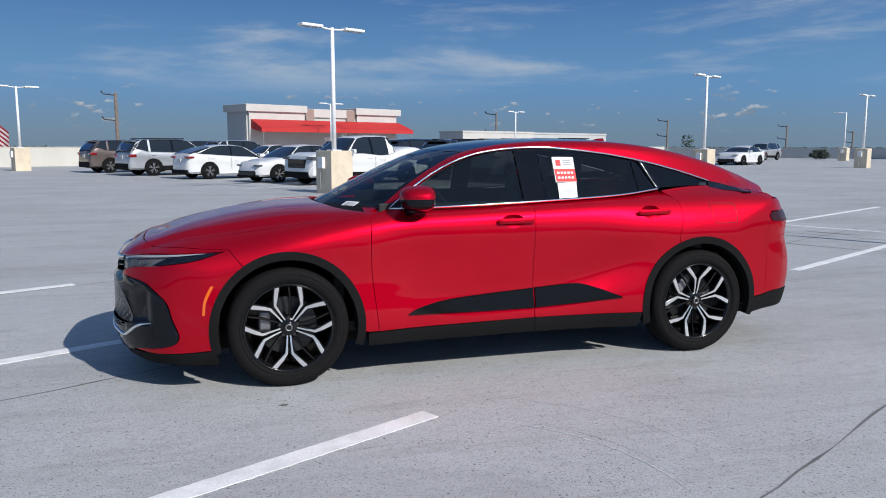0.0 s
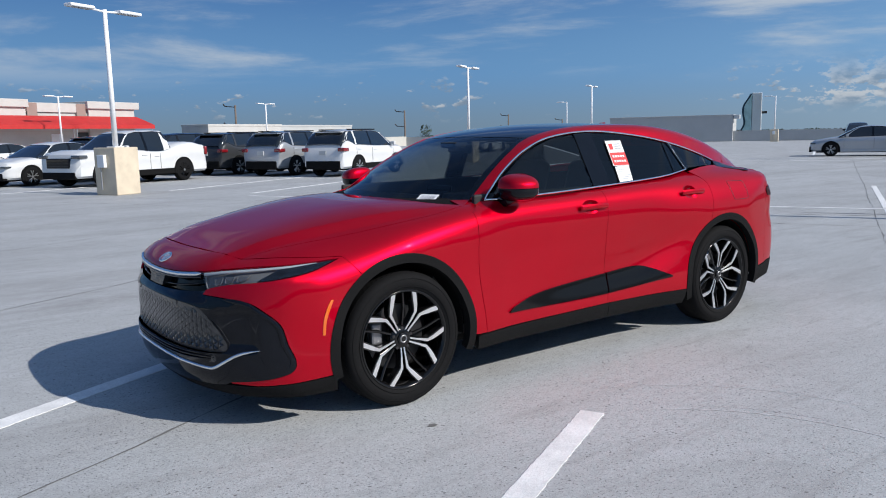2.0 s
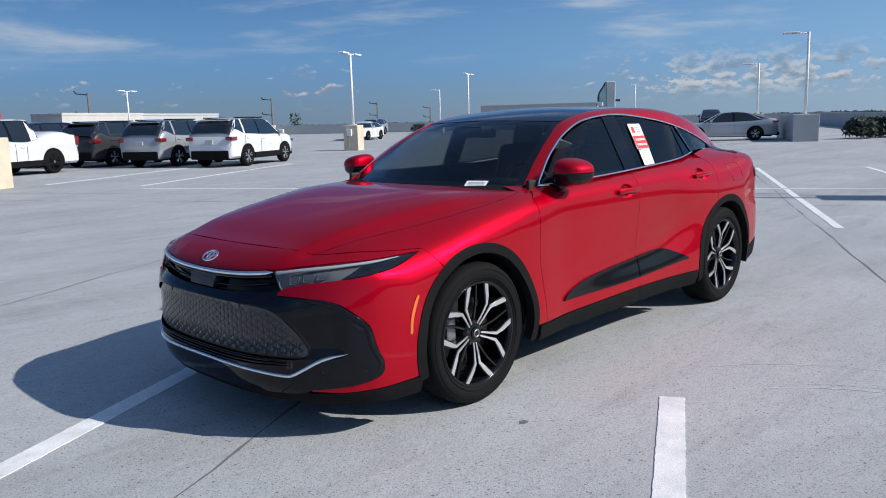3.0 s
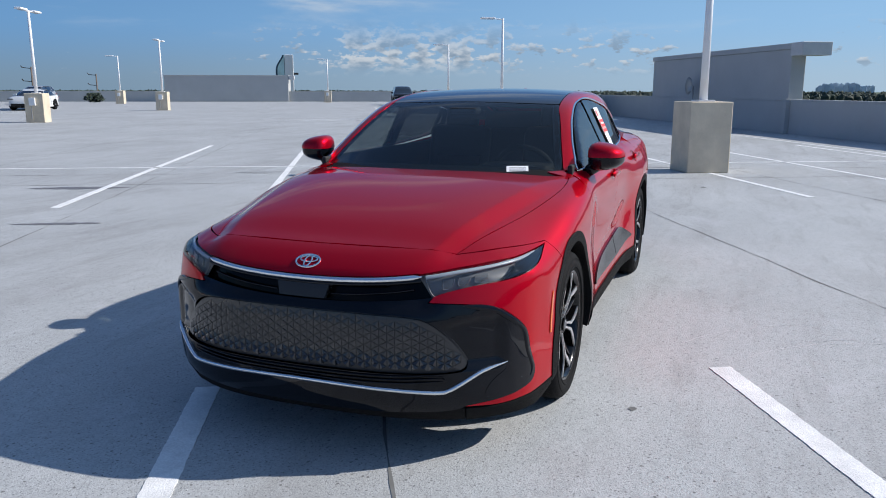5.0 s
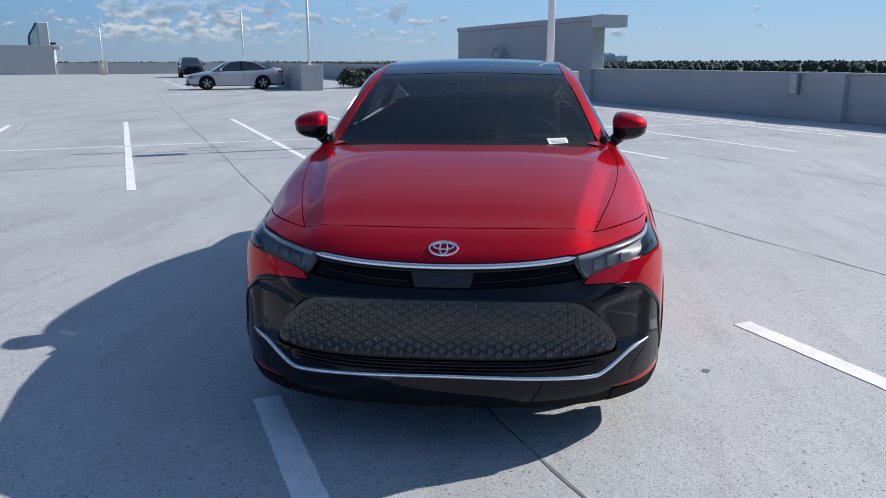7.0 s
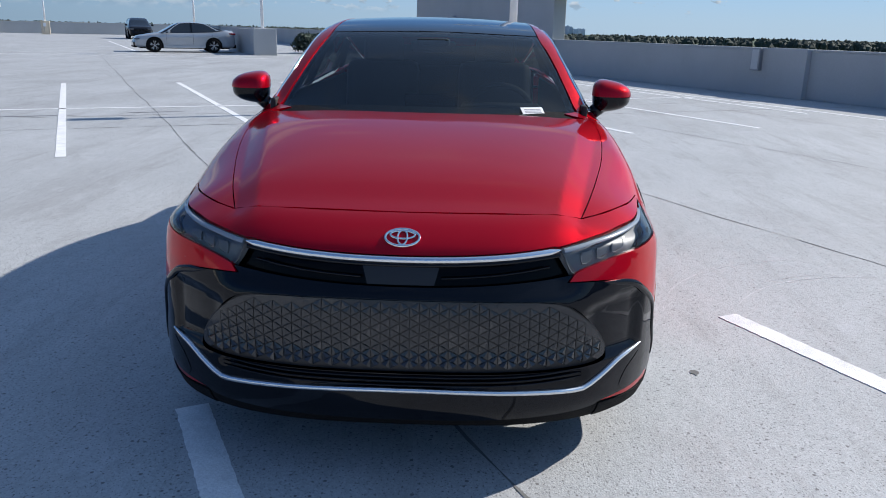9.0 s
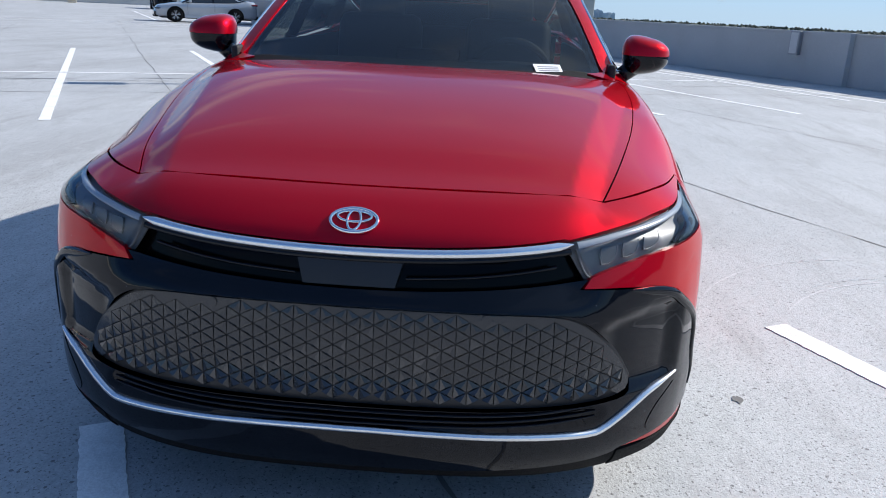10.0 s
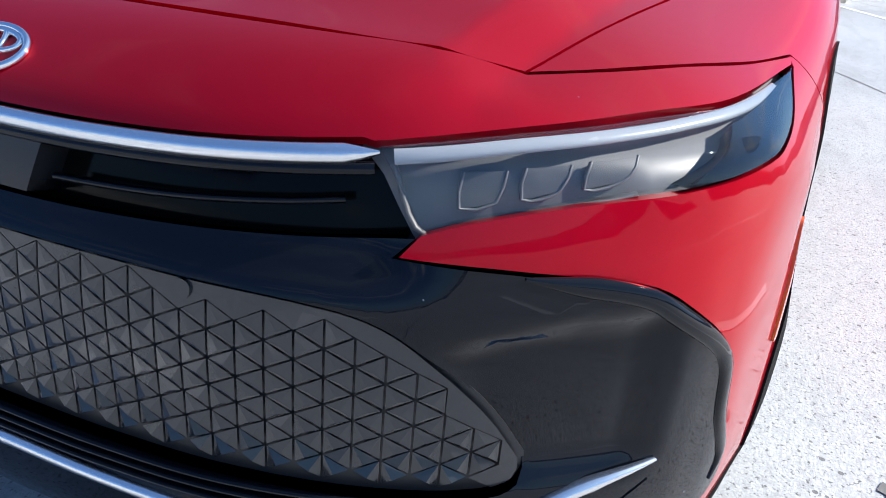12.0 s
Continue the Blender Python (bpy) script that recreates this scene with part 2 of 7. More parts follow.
M_DECK = deck_material()
M_STRIPE = material("stripe_paint", (0.78, 0.78, 0.77), rough=0.6, grain=0.12, grain_scale=120, stain=0.14, stain_scale=6.0, bump=0.7, bump_scale=140)
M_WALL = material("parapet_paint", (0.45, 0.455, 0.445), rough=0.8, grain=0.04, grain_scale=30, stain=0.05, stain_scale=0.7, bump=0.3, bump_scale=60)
# lit copy of the parapet paint: sunlight is put into this paler, warmer colour
M_WALL_LIT = material("sunlit_parapet_tone", (0.52, 0.505, 0.455), rough=0.8, grain=0.04, grain_scale=30, stain=0.06, stain_scale=0.7, bump=0.3, bump_scale=60)
M_WALL_TOP = material("white_coping", (0.58, 0.58, 0.565), rough=0.6, stain=0.08, stain_scale=2)
M_PIER = material("pier_concrete", (0.62, 0.53, 0.40), rough=0.85, grain=0.07, grain_scale=60, stain=0.14, stain_scale=2.0, bump=0.4, bump_scale=70)
M_WHITE_METAL = material("white_pole_paint", (0.80, 0.81, 0.82), rough=0.4, stain=0.05, stain_scale=4)
M_GREY_METAL = material("grey_steel", (0.35, 0.36, 0.37), rough=0.45, metal=0.6, stain=0.1, stain_scale=5)
M_AWNING = material("red_awning_cloth", (0.48, 0.022, 0.02), rough=0.7, stain=0.10, stain_scale=2)
M_WHITE_WALL = material("white_stucco", (0.52, 0.505, 0.475), rough=0.85, grain=0.04, stain=0.06, stain_scale=1)
M_BROWN_WALL = material("brown_stucco", (0.30, 0.22, 0.19), rough=0.85, grain=0.05, stain=0.08, stain_scale=1)
M_SEAM = material("joint_sealant", (0.15, 0.15, 0.145), rough=0.8, stain=0.4, stain_scale=3)
M_DARK = material("dark_opening", (0.02, 0.02, 0.022), rough=0.4)
M_WOODPOLE = material("weathered_pole", (0.16, 0.13, 0.11), rough=0.9, stain=0.2, stain_scale=3)
M_LAND = material("land", (0.05, 0.075, 0.035), rough=0.95, stain=0.4, stain_scale=0.02)
M_TREES = material("tree_leaves", (0.026, 0.042, 0.026), rough=0.8, grain=0.35, grain_scale=0.8, stain=0.3, stain_scale=0.05)
# air haze is mixed into the far towers' pale blue-grey colour
M_CITY = material("haze_tinted_tower", (0.55, 0.62, 0.68), rough=0.8, stain=0.15, stain_scale=0.01)


# ---- mesh helpers ----
def mesh_object(name, verts, faces, mat, parent=None, label="", smooth=False, normals=None):
    me = bpy.data.meshes.new(name)
    me.from_pydata([tuple(map(float, v)) for v in verts], [], faces)
    me.materials.append(mat)
    if smooth:
        me.shade_smooth()
    if normals is not None:
        me.shade_smooth()
        me.normals_split_custom_set_from_vertices([tuple(map(float, n)) for n in normals])
    me.update()
    ob = new(name, me)
    if parent is not None:
        ob.parent = parent
    if label:
        ob["label"] = label
    return ob


def part(name, bm, mat, parent=None, label="", smooth=False):
    me = bpy.data.meshes.new(name)
    bm.normal_update()
    bm.to_mesh(me)
    bm.free()
    me.materials.append(mat)
    if smooth:
        me.shade_smooth()
    ob = new(name, me)
    if parent is not None:
        ob.parent = parent
    if label:
        ob["label"] = label
    return ob


def thing(name, m, label, category, group="", kind=""):
    e = new(name)
    e.empty_display_size = 0.2
    e.matrix_world = m
    return tagged(e, label, category, group, kind)


def add_box(bm, x0, x1, y0, y1, z0, z1, bevel=0.0, m=None):
    r = bmesh.ops.create_cube(bm, size=1.0)
    vs = r["verts"]
    bmesh.ops.scale(bm, verts=vs, vec=(x1 - x0, y1 - y0, z1 - z0))
    bmesh.ops.translate(bm, verts=vs, vec=((x0 + x1) / 2, (y0 + y1) / 2, (z0 + z1) / 2))
    if m is not None:
        bmesh.ops.transform(bm, verts=vs, matrix=m)
    if bevel:
        es = list({e for v in vs for e in v.link_edges})
        bmesh.ops.bevel(bm, geom=es, offset=bevel, segments=2, affect="EDGES", profile=0.5)
    return bm


def box(x0, x1, y0, y1, z0, z1, bevel=0.0, m=None):
    return add_box(bmesh.new(), x0, x1, y0, y1, z0, z1, bevel, m)


def add_tube(bm, a, b, r0, r1=None, seg=12, caps=True):
    a, b = Vector(a), Vector(b)
    r1 = r0 if r1 is None else r1
    rot = (b - a).to_track_quat("Z", "Y").to_matrix().to_4x4()
    m = Matrix.Translation((a + b) / 2) @ rot
    bmesh.ops.create_cone(bm, cap_ends=caps, segments=seg, radius1=r0, radius2=r1, depth=(b - a).length, matrix=m)
    return bm


def tube(a, b, r0, r1=None, seg=12):
    return add_tube(bmesh.new(), a, b, r0, r1, seg)


def revolve(profile, seg=48, axis="Y"):
    """Spin a list of (radius, along) round an axis."""
    bm = bmesh.new()
    rings = []
    for r, h in profile:
        ring = []
        for i in range(seg):
            a = 2 * math.pi * i / seg
            ring.append(bm.verts.new((r * math.cos(a), h, r * math.sin(a)) if axis == "Y" else (r * math.cos(a), r * math.sin(a), h)))
        rings.append(ring)
    for p, q in zip(rings, rings[1:]):
        for i in range(seg):
            j = (i + 1) % seg
            bm.faces.new((p[i], p[j], q[j], q[i]))
    bmesh.ops.recalc_face_normals(bm, faces=bm.faces)
    return bm


def spline(xs, ys):
    """A smooth curve through points, carried on straight past its ends; kept as a fine table."""
    xs, ys = np.array(xs, float), np.array(ys, float)
    d, h = np.diff(ys) / np.diff(xs), np.diff(xs)
    m = np.empty_like(ys)
    m[0], m[-1] = d[0], d[-1]
    m[1:-1] = (d[:-1] * h[1:] + d[1:] * h[:-1]) / (h[1:] + h[:-1])
    X = np.linspace(xs[0], xs[-1], 6000)
    i = np.clip(np.searchsorted(xs, X) - 1, 0, len(xs) - 2)
    t = (X - xs[i]) / h[i]
    a, b = t * t, t * t * t
    Y = (2 * b - 3 * a + 1) * ys[i] + (b - 2 * a + t) * h[i] * m[i] + (3 * a - 2 * b) * ys[i + 1] + (b - a) * h[i] * m[i + 1]
    X = np.concatenate([[xs[0] - 4], X, [xs[-1] + 4]])
    Y = np.concatenate([[ys[0] - 4 * m[0]], Y, [ys[-1] + 4 * m[-1]]])
    return lambda x: np.interp(x, X, Y)


# the deck's own axes: u along the parking stripes, v across them
DECK = radians(26.6)
DU, DV = Vector((math.cos(DECK), math.sin(DECK), 0)), Vector((-math.sin(DECK), math.cos(DECK), 0))


def uv(u, v, z=0.0):
    return DU * u + DV * v + Vector((0, 0, z))


DECK_M = Matrix.Rotation(DECK, 4, "Z")


# ---- the deck and what stands round it ----
def build_ground():
    bm = bmesh.new()
    bmesh.ops.create_grid(bm, x_segments=24, y_segments=24, size=4500)
    bmesh.ops.translate(bm, verts=bm.verts, vec=(0, 0, -11.0))
    ob = part("ground", bm, M_LAND)
    tagged(ob, "dark green flat land far below the deck", "ground", kind="structure")
    # far woods: low ragged clumps that hide the land's edge
    rng = random.Random(4)
    verts, faces = [], []
    base = bmesh.new()
    bmesh.ops.create_icosphere(base, subdivisions=1, radius=1.0)
    bv, bf = [v.co.copy() for v in base.verts], [[v.index for v in f.verts] for f in base.faces]
    base.free()
    for i in range(13000):
        a = rng.uniform(-math.pi, math.pi)
        d = rng.choice((rng.uniform(650, 1000), rng.uniform(800, 1500), rng.uniform(1300, 2600)))
        h = rng.uniform(3.0, 5.0) + (rng.random() < 0.06) * 2.5
        w = rng.uniform(2.0, 4.2)
        top = -11 + 7.0 + rng.uniform(0, 2.6) + (rng.random() < 0.05) * 1.2 + d * 0.0004
        k = len(verts)
        c, s = math.cos(a), math.sin(a)
        for v in bv:
            j = 1 + 0.45 * noise.noise(Vector((v.x * 2.6 + i, v.y * 2.6, v.z * 2.6)))
            verts.append((c * d + v.x * w * j, s * d + v.y * w * j, top - h + v.z * h * j))
        faces += [[k + q for q in f] for f in bf]
    ob = mesh_object("far_woods", verts, faces, M_TREES)
    tagged(ob, "dark green tree line along the horizon", "trees", kind="stuff")


def deck_slab():
    bm = bmesh.new()
    U0, U1, V0, V1 = -60, 96, -15.0, 58
    add_box(bm, U0, U1, V0, V1, -0.6, 0.0, m=DECK_M)
    tagged(part("floor", bm, M_DECK), "pale grey coated concrete parking deck with stains", "parking deck", kind="structure")


def wall_run(name, u0, v0, u1, v1, h, mat, label, thick=0.22, cap=True, side=1):
    """A parapet from (u0, v0) to (u1, v1) in deck axes."""
    a, b = uv(u0, v0), uv(u1, v1)
    d = (b - a)
    m = Matrix.Translation(a) @ Matrix.Rotation(math.atan2(d.y, d.x), 4, "Z")
    top = thing(name, Matrix.Identity(4), label, "wall", kind="structure")
    part("wall_panel", box(0, d.length, 0, thick * side, 0, h, 0.01, m), mat, top)
    if cap:
        part("coping", box(-0.01, d.length + 0.01, -0.02 * side, (thick + 0.02) * side, h, h + 0.05, 0.01, m), mat, top)
    return top, m


build_ground()
deck_slab()
wall_run("wall_south", -60, -14.6, 96, -14.6, 1.12, M_WALL, "grey painted concrete parapet in shade", side=-1)
wall_run("wall_east", 92, -14.6, 92, 52, 1.15, M_WALL, "grey painted concrete parapet at the far end", side=-1)
wall_run("wall_north", -60, 51.0, 92, 51.0, 1.25, M_WALL_LIT, "concrete parapet in a lighter cream colour for sunlight", side=1)
wall_run("wall_west", -60, -14.6, -60, 51.0, 1.15, M_WALL, "grey painted concrete parapet", side=1)


def stripe(x0, y0, x1, y1, w=0.11, z=0.004):
    a, b = Vector((x0, y0)), Vector((x1, y1))
    d = (b - a)
    m = Matrix.Translation((x0, y0, 0)) @ Matrix.Rotation(math.atan2(d.y, d.x), 4, "Z")
    rng = random.Random(int(x0 * 31 + y0 * 17))
    n = max(8, int(d.length / 0.02)) if Vector((x0 + x1, y0 + y1)).length < 16 else max(4, int(d.length / 0.25))
    bm = bmesh.new()
    rows = []
    for i in range(n + 1):
        t = d.length * i / n
        e = [sg * (w / 2 + rng.uniform(-0.0035, 0.002)) for sg in (-1, 1)]
        rows.append([bm.verts.new(m @ Vector((t + rng.uniform(-0.004, 0.004), y, q))) for y, q in ((e[0], 0.0005), (e[0], z), (e[1], z), (e[1], 0.0005))])
    for p, q in zip(rows, rows[1:]):
        for k in range(3):
            bm.faces.new((p[k], q[k], q[k + 1], p[k + 1]))
    bm.faces.new(rows[0]); bm.faces.new(rows[-1][::-1])
    bmesh.ops.recalc_face_normals(bm, faces=bm.faces)
    ob = part("parking_stripe", bm, M_STRIPE)
    tagged(ob, "white painted parking stripe on the grey deck", "road marking", "parking stripes", "structure")


def deck_line(u0, v0, u1, v1, w=0.11):
    a, b = uv(u0, v0), uv(u1, v1)
    stripe(a.x, a.y, b.x, b.y, w)


for k in range(-5, 15):
    v = 1.5 + 2.565 * k
    if -10 < v < 6:
        deck_line(6.35, v, 17.6, v)
for k in range(-4, 5):
    deck_line(-6.5, -1.74 + 2.74 * k, -0.12, -1.74 + 2.74 * k, 0.125)
deck_line(11.6, -12.1, 11.6, 10.5, 0.10)
deck_line(2.0, -12.2, 26.0, -12.5, 0.10)
deck_line(35.6, 4.7, 35.6, -6.5, 0.14)
for s in ((4.9, 18.54, 10.8, 21.9), (6.06, 15.45, 14.0, 20.2), (29.5, 20.0, 31.6, 8.4), (55.0, 26.0, 36.6, 16.4), (20.0, -3.2, 12.4, -6.9), (1.0, 21.5, 6.0, 24.0)):
    stripe(*s)


def joint(u0, v0, u1, v1, w, seed):
    """A filled construction joint with a ragged edge."""
    rng = random.Random(seed)
    n = max(6, int(math.hypot(u1 - u0, v1 - v0) / 0.22))
    du, dv = (u1 - u0) / n, (v1 - v0) / n
    L = math.hypot(du, dv)
    verts, faces = [], []
    wob = 0.0
    for i in range(n + 1):
        wob = wob * 0.9 + rng.uniform(-0.012, 0.012)
        hw = w * (0.35 + rng.random() * 0.65) * (0.2 if rng.random() < 0.16 else 1.0)
        for s in (-1, 1):
            p = uv(u0 + du * i - dv / L * (s * hw / 2 + wob), v0 + dv * i + du / L * (s * hw / 2 + wob), 0.0022)
            verts.append(tuple(p))
        if i:
            k = 2 * i
            faces.append((k - 2, k, k + 1, k - 1))
    ob = mesh_object("deck_joint", verts, faces, M_SEAM)
    tagged(ob, "dark ragged sealed joint in the deck", "joint", "deck joints", "structure")


for i, v in enumerate((0.12, -3.42, -6.95, 3.66, 7.2, -10.5)):
    joint(-12, v, 40, v, 0.019, i)
for i, u0 in enumerate((10.35, 8.85, 24.0, -8.5)):
    joint(u0, -14, u0, 14, 0.035 if i < 2 else 0.02, 20 + i)


def speck(x, y, r, seed):
    rng = random.Random(seed)
    vs = [(x + r * math.cos(a) * rng.uniform(0.6, 1.3) * 1.3, y + r * math.sin(a) * rng.uniform(0.5, 1.1), 0.003) for a in np.linspace(0, 2 * math.pi, 11)[:-1]]
    tagged(mesh_object("deck_spot", vs, [tuple(range(10))], M_SEAM), "small black spot on the grey deck", "stain", "deck spots", "structure")


speck(-0.075, -1.227, 0.022, 1)
speck(9.1, -1.2, 0.05, 2)


def scuff(x, y, r, a0, a1, w, seed):
    """A pale curved scuff left by a turning tyre."""
    rng = random.Random(seed)
    n = 40
    up, lo = [], []
    for i in range(n + 1):
        t = i / n
        a = radians(a0 + (a1 - a0) * t)
        h = w * math.sin(math.pi * min(max(t, 0.04), 0.96)) ** 0.5 * rng.uniform(0.25, 1.0)
        up.append((x + (r + h / 2) * math.cos(a), y + (r + h / 2) * math.sin(a), 0.0016))
        lo.append((x + (r - h / 2) * math.cos(a), y + (r - h / 2) * math.sin(a), 0.0016))
    vs, fs = grid_strip(up, lo)
    tagged(mesh_object("tyre_scuff", vs, fs, M_SCUFF), "pale curved tyre scuff on the grey deck", "stain", "tyre scuffs", "structure")


def dark_patch(x, y, L, w, seed):
    """A long dark patch lying across the bays."""
    rng = random.Random(seed)
    n = 16
    up, lo = [], []
    for i in range(n + 1):
        t = i / n
        h = w * math.sin(math.pi * t) ** 0.6 * rng.uniform(0.6, 1.0)
        p = Vector((x, y, 0.0028)) + DV * (t - 0.5) * L
        up.append(tuple(p + DU * (h * 0.5 + rng.uniform(0, 0.02))))
        lo.append(tuple(p - DU * h * 0.5))
    vs, fs = grid_strip(up, lo)
    tagged(mesh_object("deck_dark_patch", vs, fs, M_DARK_PATCH), "dark patch along a deck joint", "stain", "damp patches", "structure")


def grid_strip(a, b):
    n = len(a)
    return a + b, [(i, i + 1, n + i + 1, n + i) for i in range(n - 1)]


M_SCUFF = material("pale_scuff", (0.50, 0.505, 0.51), rough=0.8, grain=0.25, grain_scale=90, stain=0.15, stain_scale=12, bump=0.5, bump_scale=130)
for i, q in enumerate(((0.30, -2.75, 1.16, -4, 62, 0.020), (0.42, -2.65, 1.40, 8, 78, 0.014), (0.30, -2.75, 1.22, 10, 48, 0.007))):
    scuff(*q, 70 + i)
M_DARK_PATCH = material("dark_patch_concrete", (0.16, 0.15, 0.145), rough=0.45, grain=0.2, grain_scale=60, stain=0.25, stain_scale=5)
# dark marks painted on the deck, among them a lamp head's shadow streak
for i, q in enumerate(((5.55, 7.75, 1.5, 0.34), (2.95, 5.5, 1.0, 0.16), (10.9, 2.0, 1.6, 0.10), (9.6, 4.9, 0.9, 0.08), (8.6, 6.4, 1.2, 0.10), (12.3, -0.6, 1.5, 0.10))):
    dark_patch(*q, i)


def lamp_post(x, y, height=4.95, arms=2, pier=0.80, pier_h=1.28, turn=0.0, head=0.74, box_on=True, mat=None, label="white twin-arm light pole on a tan concrete pier"):
    m = Matrix.Translation((x, y, 0)) @ Matrix.Rotation(DECK + turn, 4, "Z")
    pr = thing("concrete_pier", m, "tan square concrete pier carrying a light pole", "pier", "light pole piers", "structure")
    part("pier_body", box(-pier / 2, pier / 2, -pier / 2, pier / 2, 0, pier_h, 0.02), mat or M_PIER, pr)
    lp = thing("light_pole", m @ Matrix.Translation((0, 0, pier_h)), label, "light pole", "deck light poles")
    H = height - pier_h
    part("base_plate", box(-0.16, 0.16, -0.16, 0.16, 0, 0.03, 0.005), M_WHITE_METAL, lp)
    part("pole", tube((0, 0, 0.03), (0, 0, H), 0.075, 0.055, 16), M_WHITE_METAL, lp, smooth=True)
    turned = Matrix.Rotation(radians(-90), 4, "Z") if arms == 2 else Matrix.Identity(4)
    for s in ((-1, 1) if arms == 2 else (1,)):
        am = bmesh.new()
        add_tube(am, (0, 0, H - 0.06), (0, s * 0.50, H - 0.02), 0.028)
        bmesh.ops.transform(am, verts=am.verts, matrix=turned)
        part("arm", am, M_WHITE_METAL, lp, smooth=True)
        y0, y1 = sorted((s * 0.40, s * (0.40 + head)))
        hd = part("lamp_head", box(-0.15, 0.15, y0, y1, H - 0.05, H + 0.035, 0.03, turned), M_WHITE_METAL, lp)
        y0, y1 = sorted((s * 0.45, s * (0.35 + head)))
        part("lens", box(-0.11, 0.11, y0, y1, H - 0.056, H - 0.046, 0, turned), M_GREY_METAL, hd)
    if box_on:
        bx = thing("electrical_box", m @ Matrix.Translation((-pier / 2 - 0.05, 0.05, 0.75)), "grey steel electrical box on a pier", "electrical box", "pier boxes")
        part("cabinet", box(-0.05, 0.05, -0.13, 0.13, 0, 0.34, 0.01), M_WHITE_METAL, bx)
        part("conduit", tube((0, 0.05, -0.6), (0, 0.05, 0), 0.02), M_GREY_METAL, bx)
    return lp


lamp_post(3.45, 18.3, 4.92)
lamp_post(-9.9, 42.8, 4.6)
lamp_post(23.4, 27.8, 4.85)
lamp_post(41.6, 36.0, 4.75)
lamp_post(11.72, -1.02, 4.5, arms=1, box_on=False, label="white single-arm light pole on a tan concrete pier")
lamp_post(53.8, 19.2, 4.8, arms=1)
lamp_post(75.5, 41.4, 4.75, arms=1)
lamp_post(59.5, 56.0, 4.65, arms=1)
lamp_post(26.9, 60.6, 4.45, pier_h=1.2)
lamp_post(9.6, 57.0, 4.7)
lamp_post(35.75, 9.75, 5.0, arms=1, pier=1.1, pier_h=1.25, mat=M_WALL, box_on=False)
wb = thing("concrete_block_wall", DECK_M @ Matrix.Translation((36.4, -7.0, 0)), "grey concrete wall stub beside a light pole", "wall", kind="structure")
part("wall_panel", box(0, 6.5, -0.05, 0.20, 0, 1.22, 0.01), M_WALL, wb)


def awning_building():
    b = thing("rooftop_shop", DECK_M @ Matrix.Translation((28.8, 50.4, 0)), "low white rooftop building with red cloth awnings", "building")
    part("wall", box(0, 15.3, 0, 3.0, 0, 3.7), M_WHITE_WALL, b)
    part("left_bay", box(0.05, 5.2, -0.25, 0.1, 0, 4.05), M_WHITE_WALL, b)
    part("right_bay", box(10.6, 15.1, -0.25, 0.1, 0, 4.05), M_WHITE_WALL, b)
    # end wall takes the grey paint to show this side in shade
    part("end_wall", box(-0.06, 0.0, 0, 3.0, 0, 4.1), M_WALL, b)
    part("parapet_band", box(-0.3, 5.35, -0.45, 3.2, 4.05, 4.62, 0.03), M_WHITE_WALL, b)
    part("parapet_band", box(5.352, 10.4, -0.15, 3.2, 3.72, 4.42, 0.03), M_WHITE_WALL, b)
    part("parapet_band", box(10.402, 15.5, -0.45, 3.2, 4.05, 4.62, 0.03), M_WHITE_WALL, b)
    for x0 in (5.35, 9.55):
        part("accent_panel", box(x0 + 0.01, x0 + 0.85, -0.175, -0.155, 3.0, 4.40), M_BROWN_WALL, b, "brown stucco accent panel")
    part("service_door", box(7.3, 8.3, -0.05, 0.02, 0, 2.1), M_WHITE_METAL, b)
    part("window", box(9.6, 11.0, -0.05, 0.02, 0.4, 2.2), M_DARK, b)
    for x0, x1 in ((0.2, 8.0), (7.7, 15.3)):
        aw = bmesh.new()
        q = [(x0, -0.3, 3.45), (x1, -0.3, 3.45), (x1 + 0.3, -2.0, 2.75), (x0 - 0.1, -2.0, 2.75), (x1 + 0.3, -2.0, 2.45), (x0 - 0.1, -2.0, 2.45), (x0, -0.3, 2.7), (x1, -0.3, 2.7)]
        vs = [aw.verts.new(p) for p in q]
        for f in ((0, 1, 2, 3), (3, 2, 4, 5), (0, 3, 5, 6), (1, 7, 4, 2)):
            aw.faces.new([vs[i] for i in f])
        part("awning", aw, M_AWNING, b, "bright red cloth awning")
        for x in (x0 + 0.1, x1 + 0.1):
            part("awning_post", tube((x, -1.9, 0), (x, -1.9, 2.6), 0.03), M_GREY_METAL, b)


awning_building()


def penthouse(name, u0, u1, v0, v1, h, mat, label, slab=None):
    b = thing(name, DECK_M, label, "building")
    part("wall", box(u0, u1, v0, v1, 0, h - 0.2, 0.02), mat, b)
    part("roof_edge", box(u0 - 0.05, u1 + 0.05, v0 - 0.05, v1 + 0.05, h - 0.2, h, 0.02), mat, b)
    if slab:
        part("canopy", box(*slab, 0.02), M_WALL_TOP, b, "pale overhanging roof slab")
    return b


penthouse("screen_wall", 21.9, 34.5, -15.15, -14.62, 3.05, M_WALL, "tall grey stucco screen wall with an overhanging slab", slab=(21.15, 21.88, -15.6, -14.55, 2.62, 3.06))
penthouse("stair_penthouse", 91.6, 95, 8.0, 22.2, 3.05, M_WALL, "long low grey rooftop block at the far wall", slab=(91.55, 92.4, 7.3, 7.94, 2.55, 3.0))
penthouse("stair_penthouse", 53, 64, 50.6, 54, 2.9, M_WHITE_WALL, "white rooftop block behind the parapet")
# shaded part of the white block, its shade given as a greyer paint
penthouse("stair_penthouse", 64.2, 78, 50.8, 54, 2.85, M_WALL, "rooftop block in darker grey for shade, with a small white sign box")


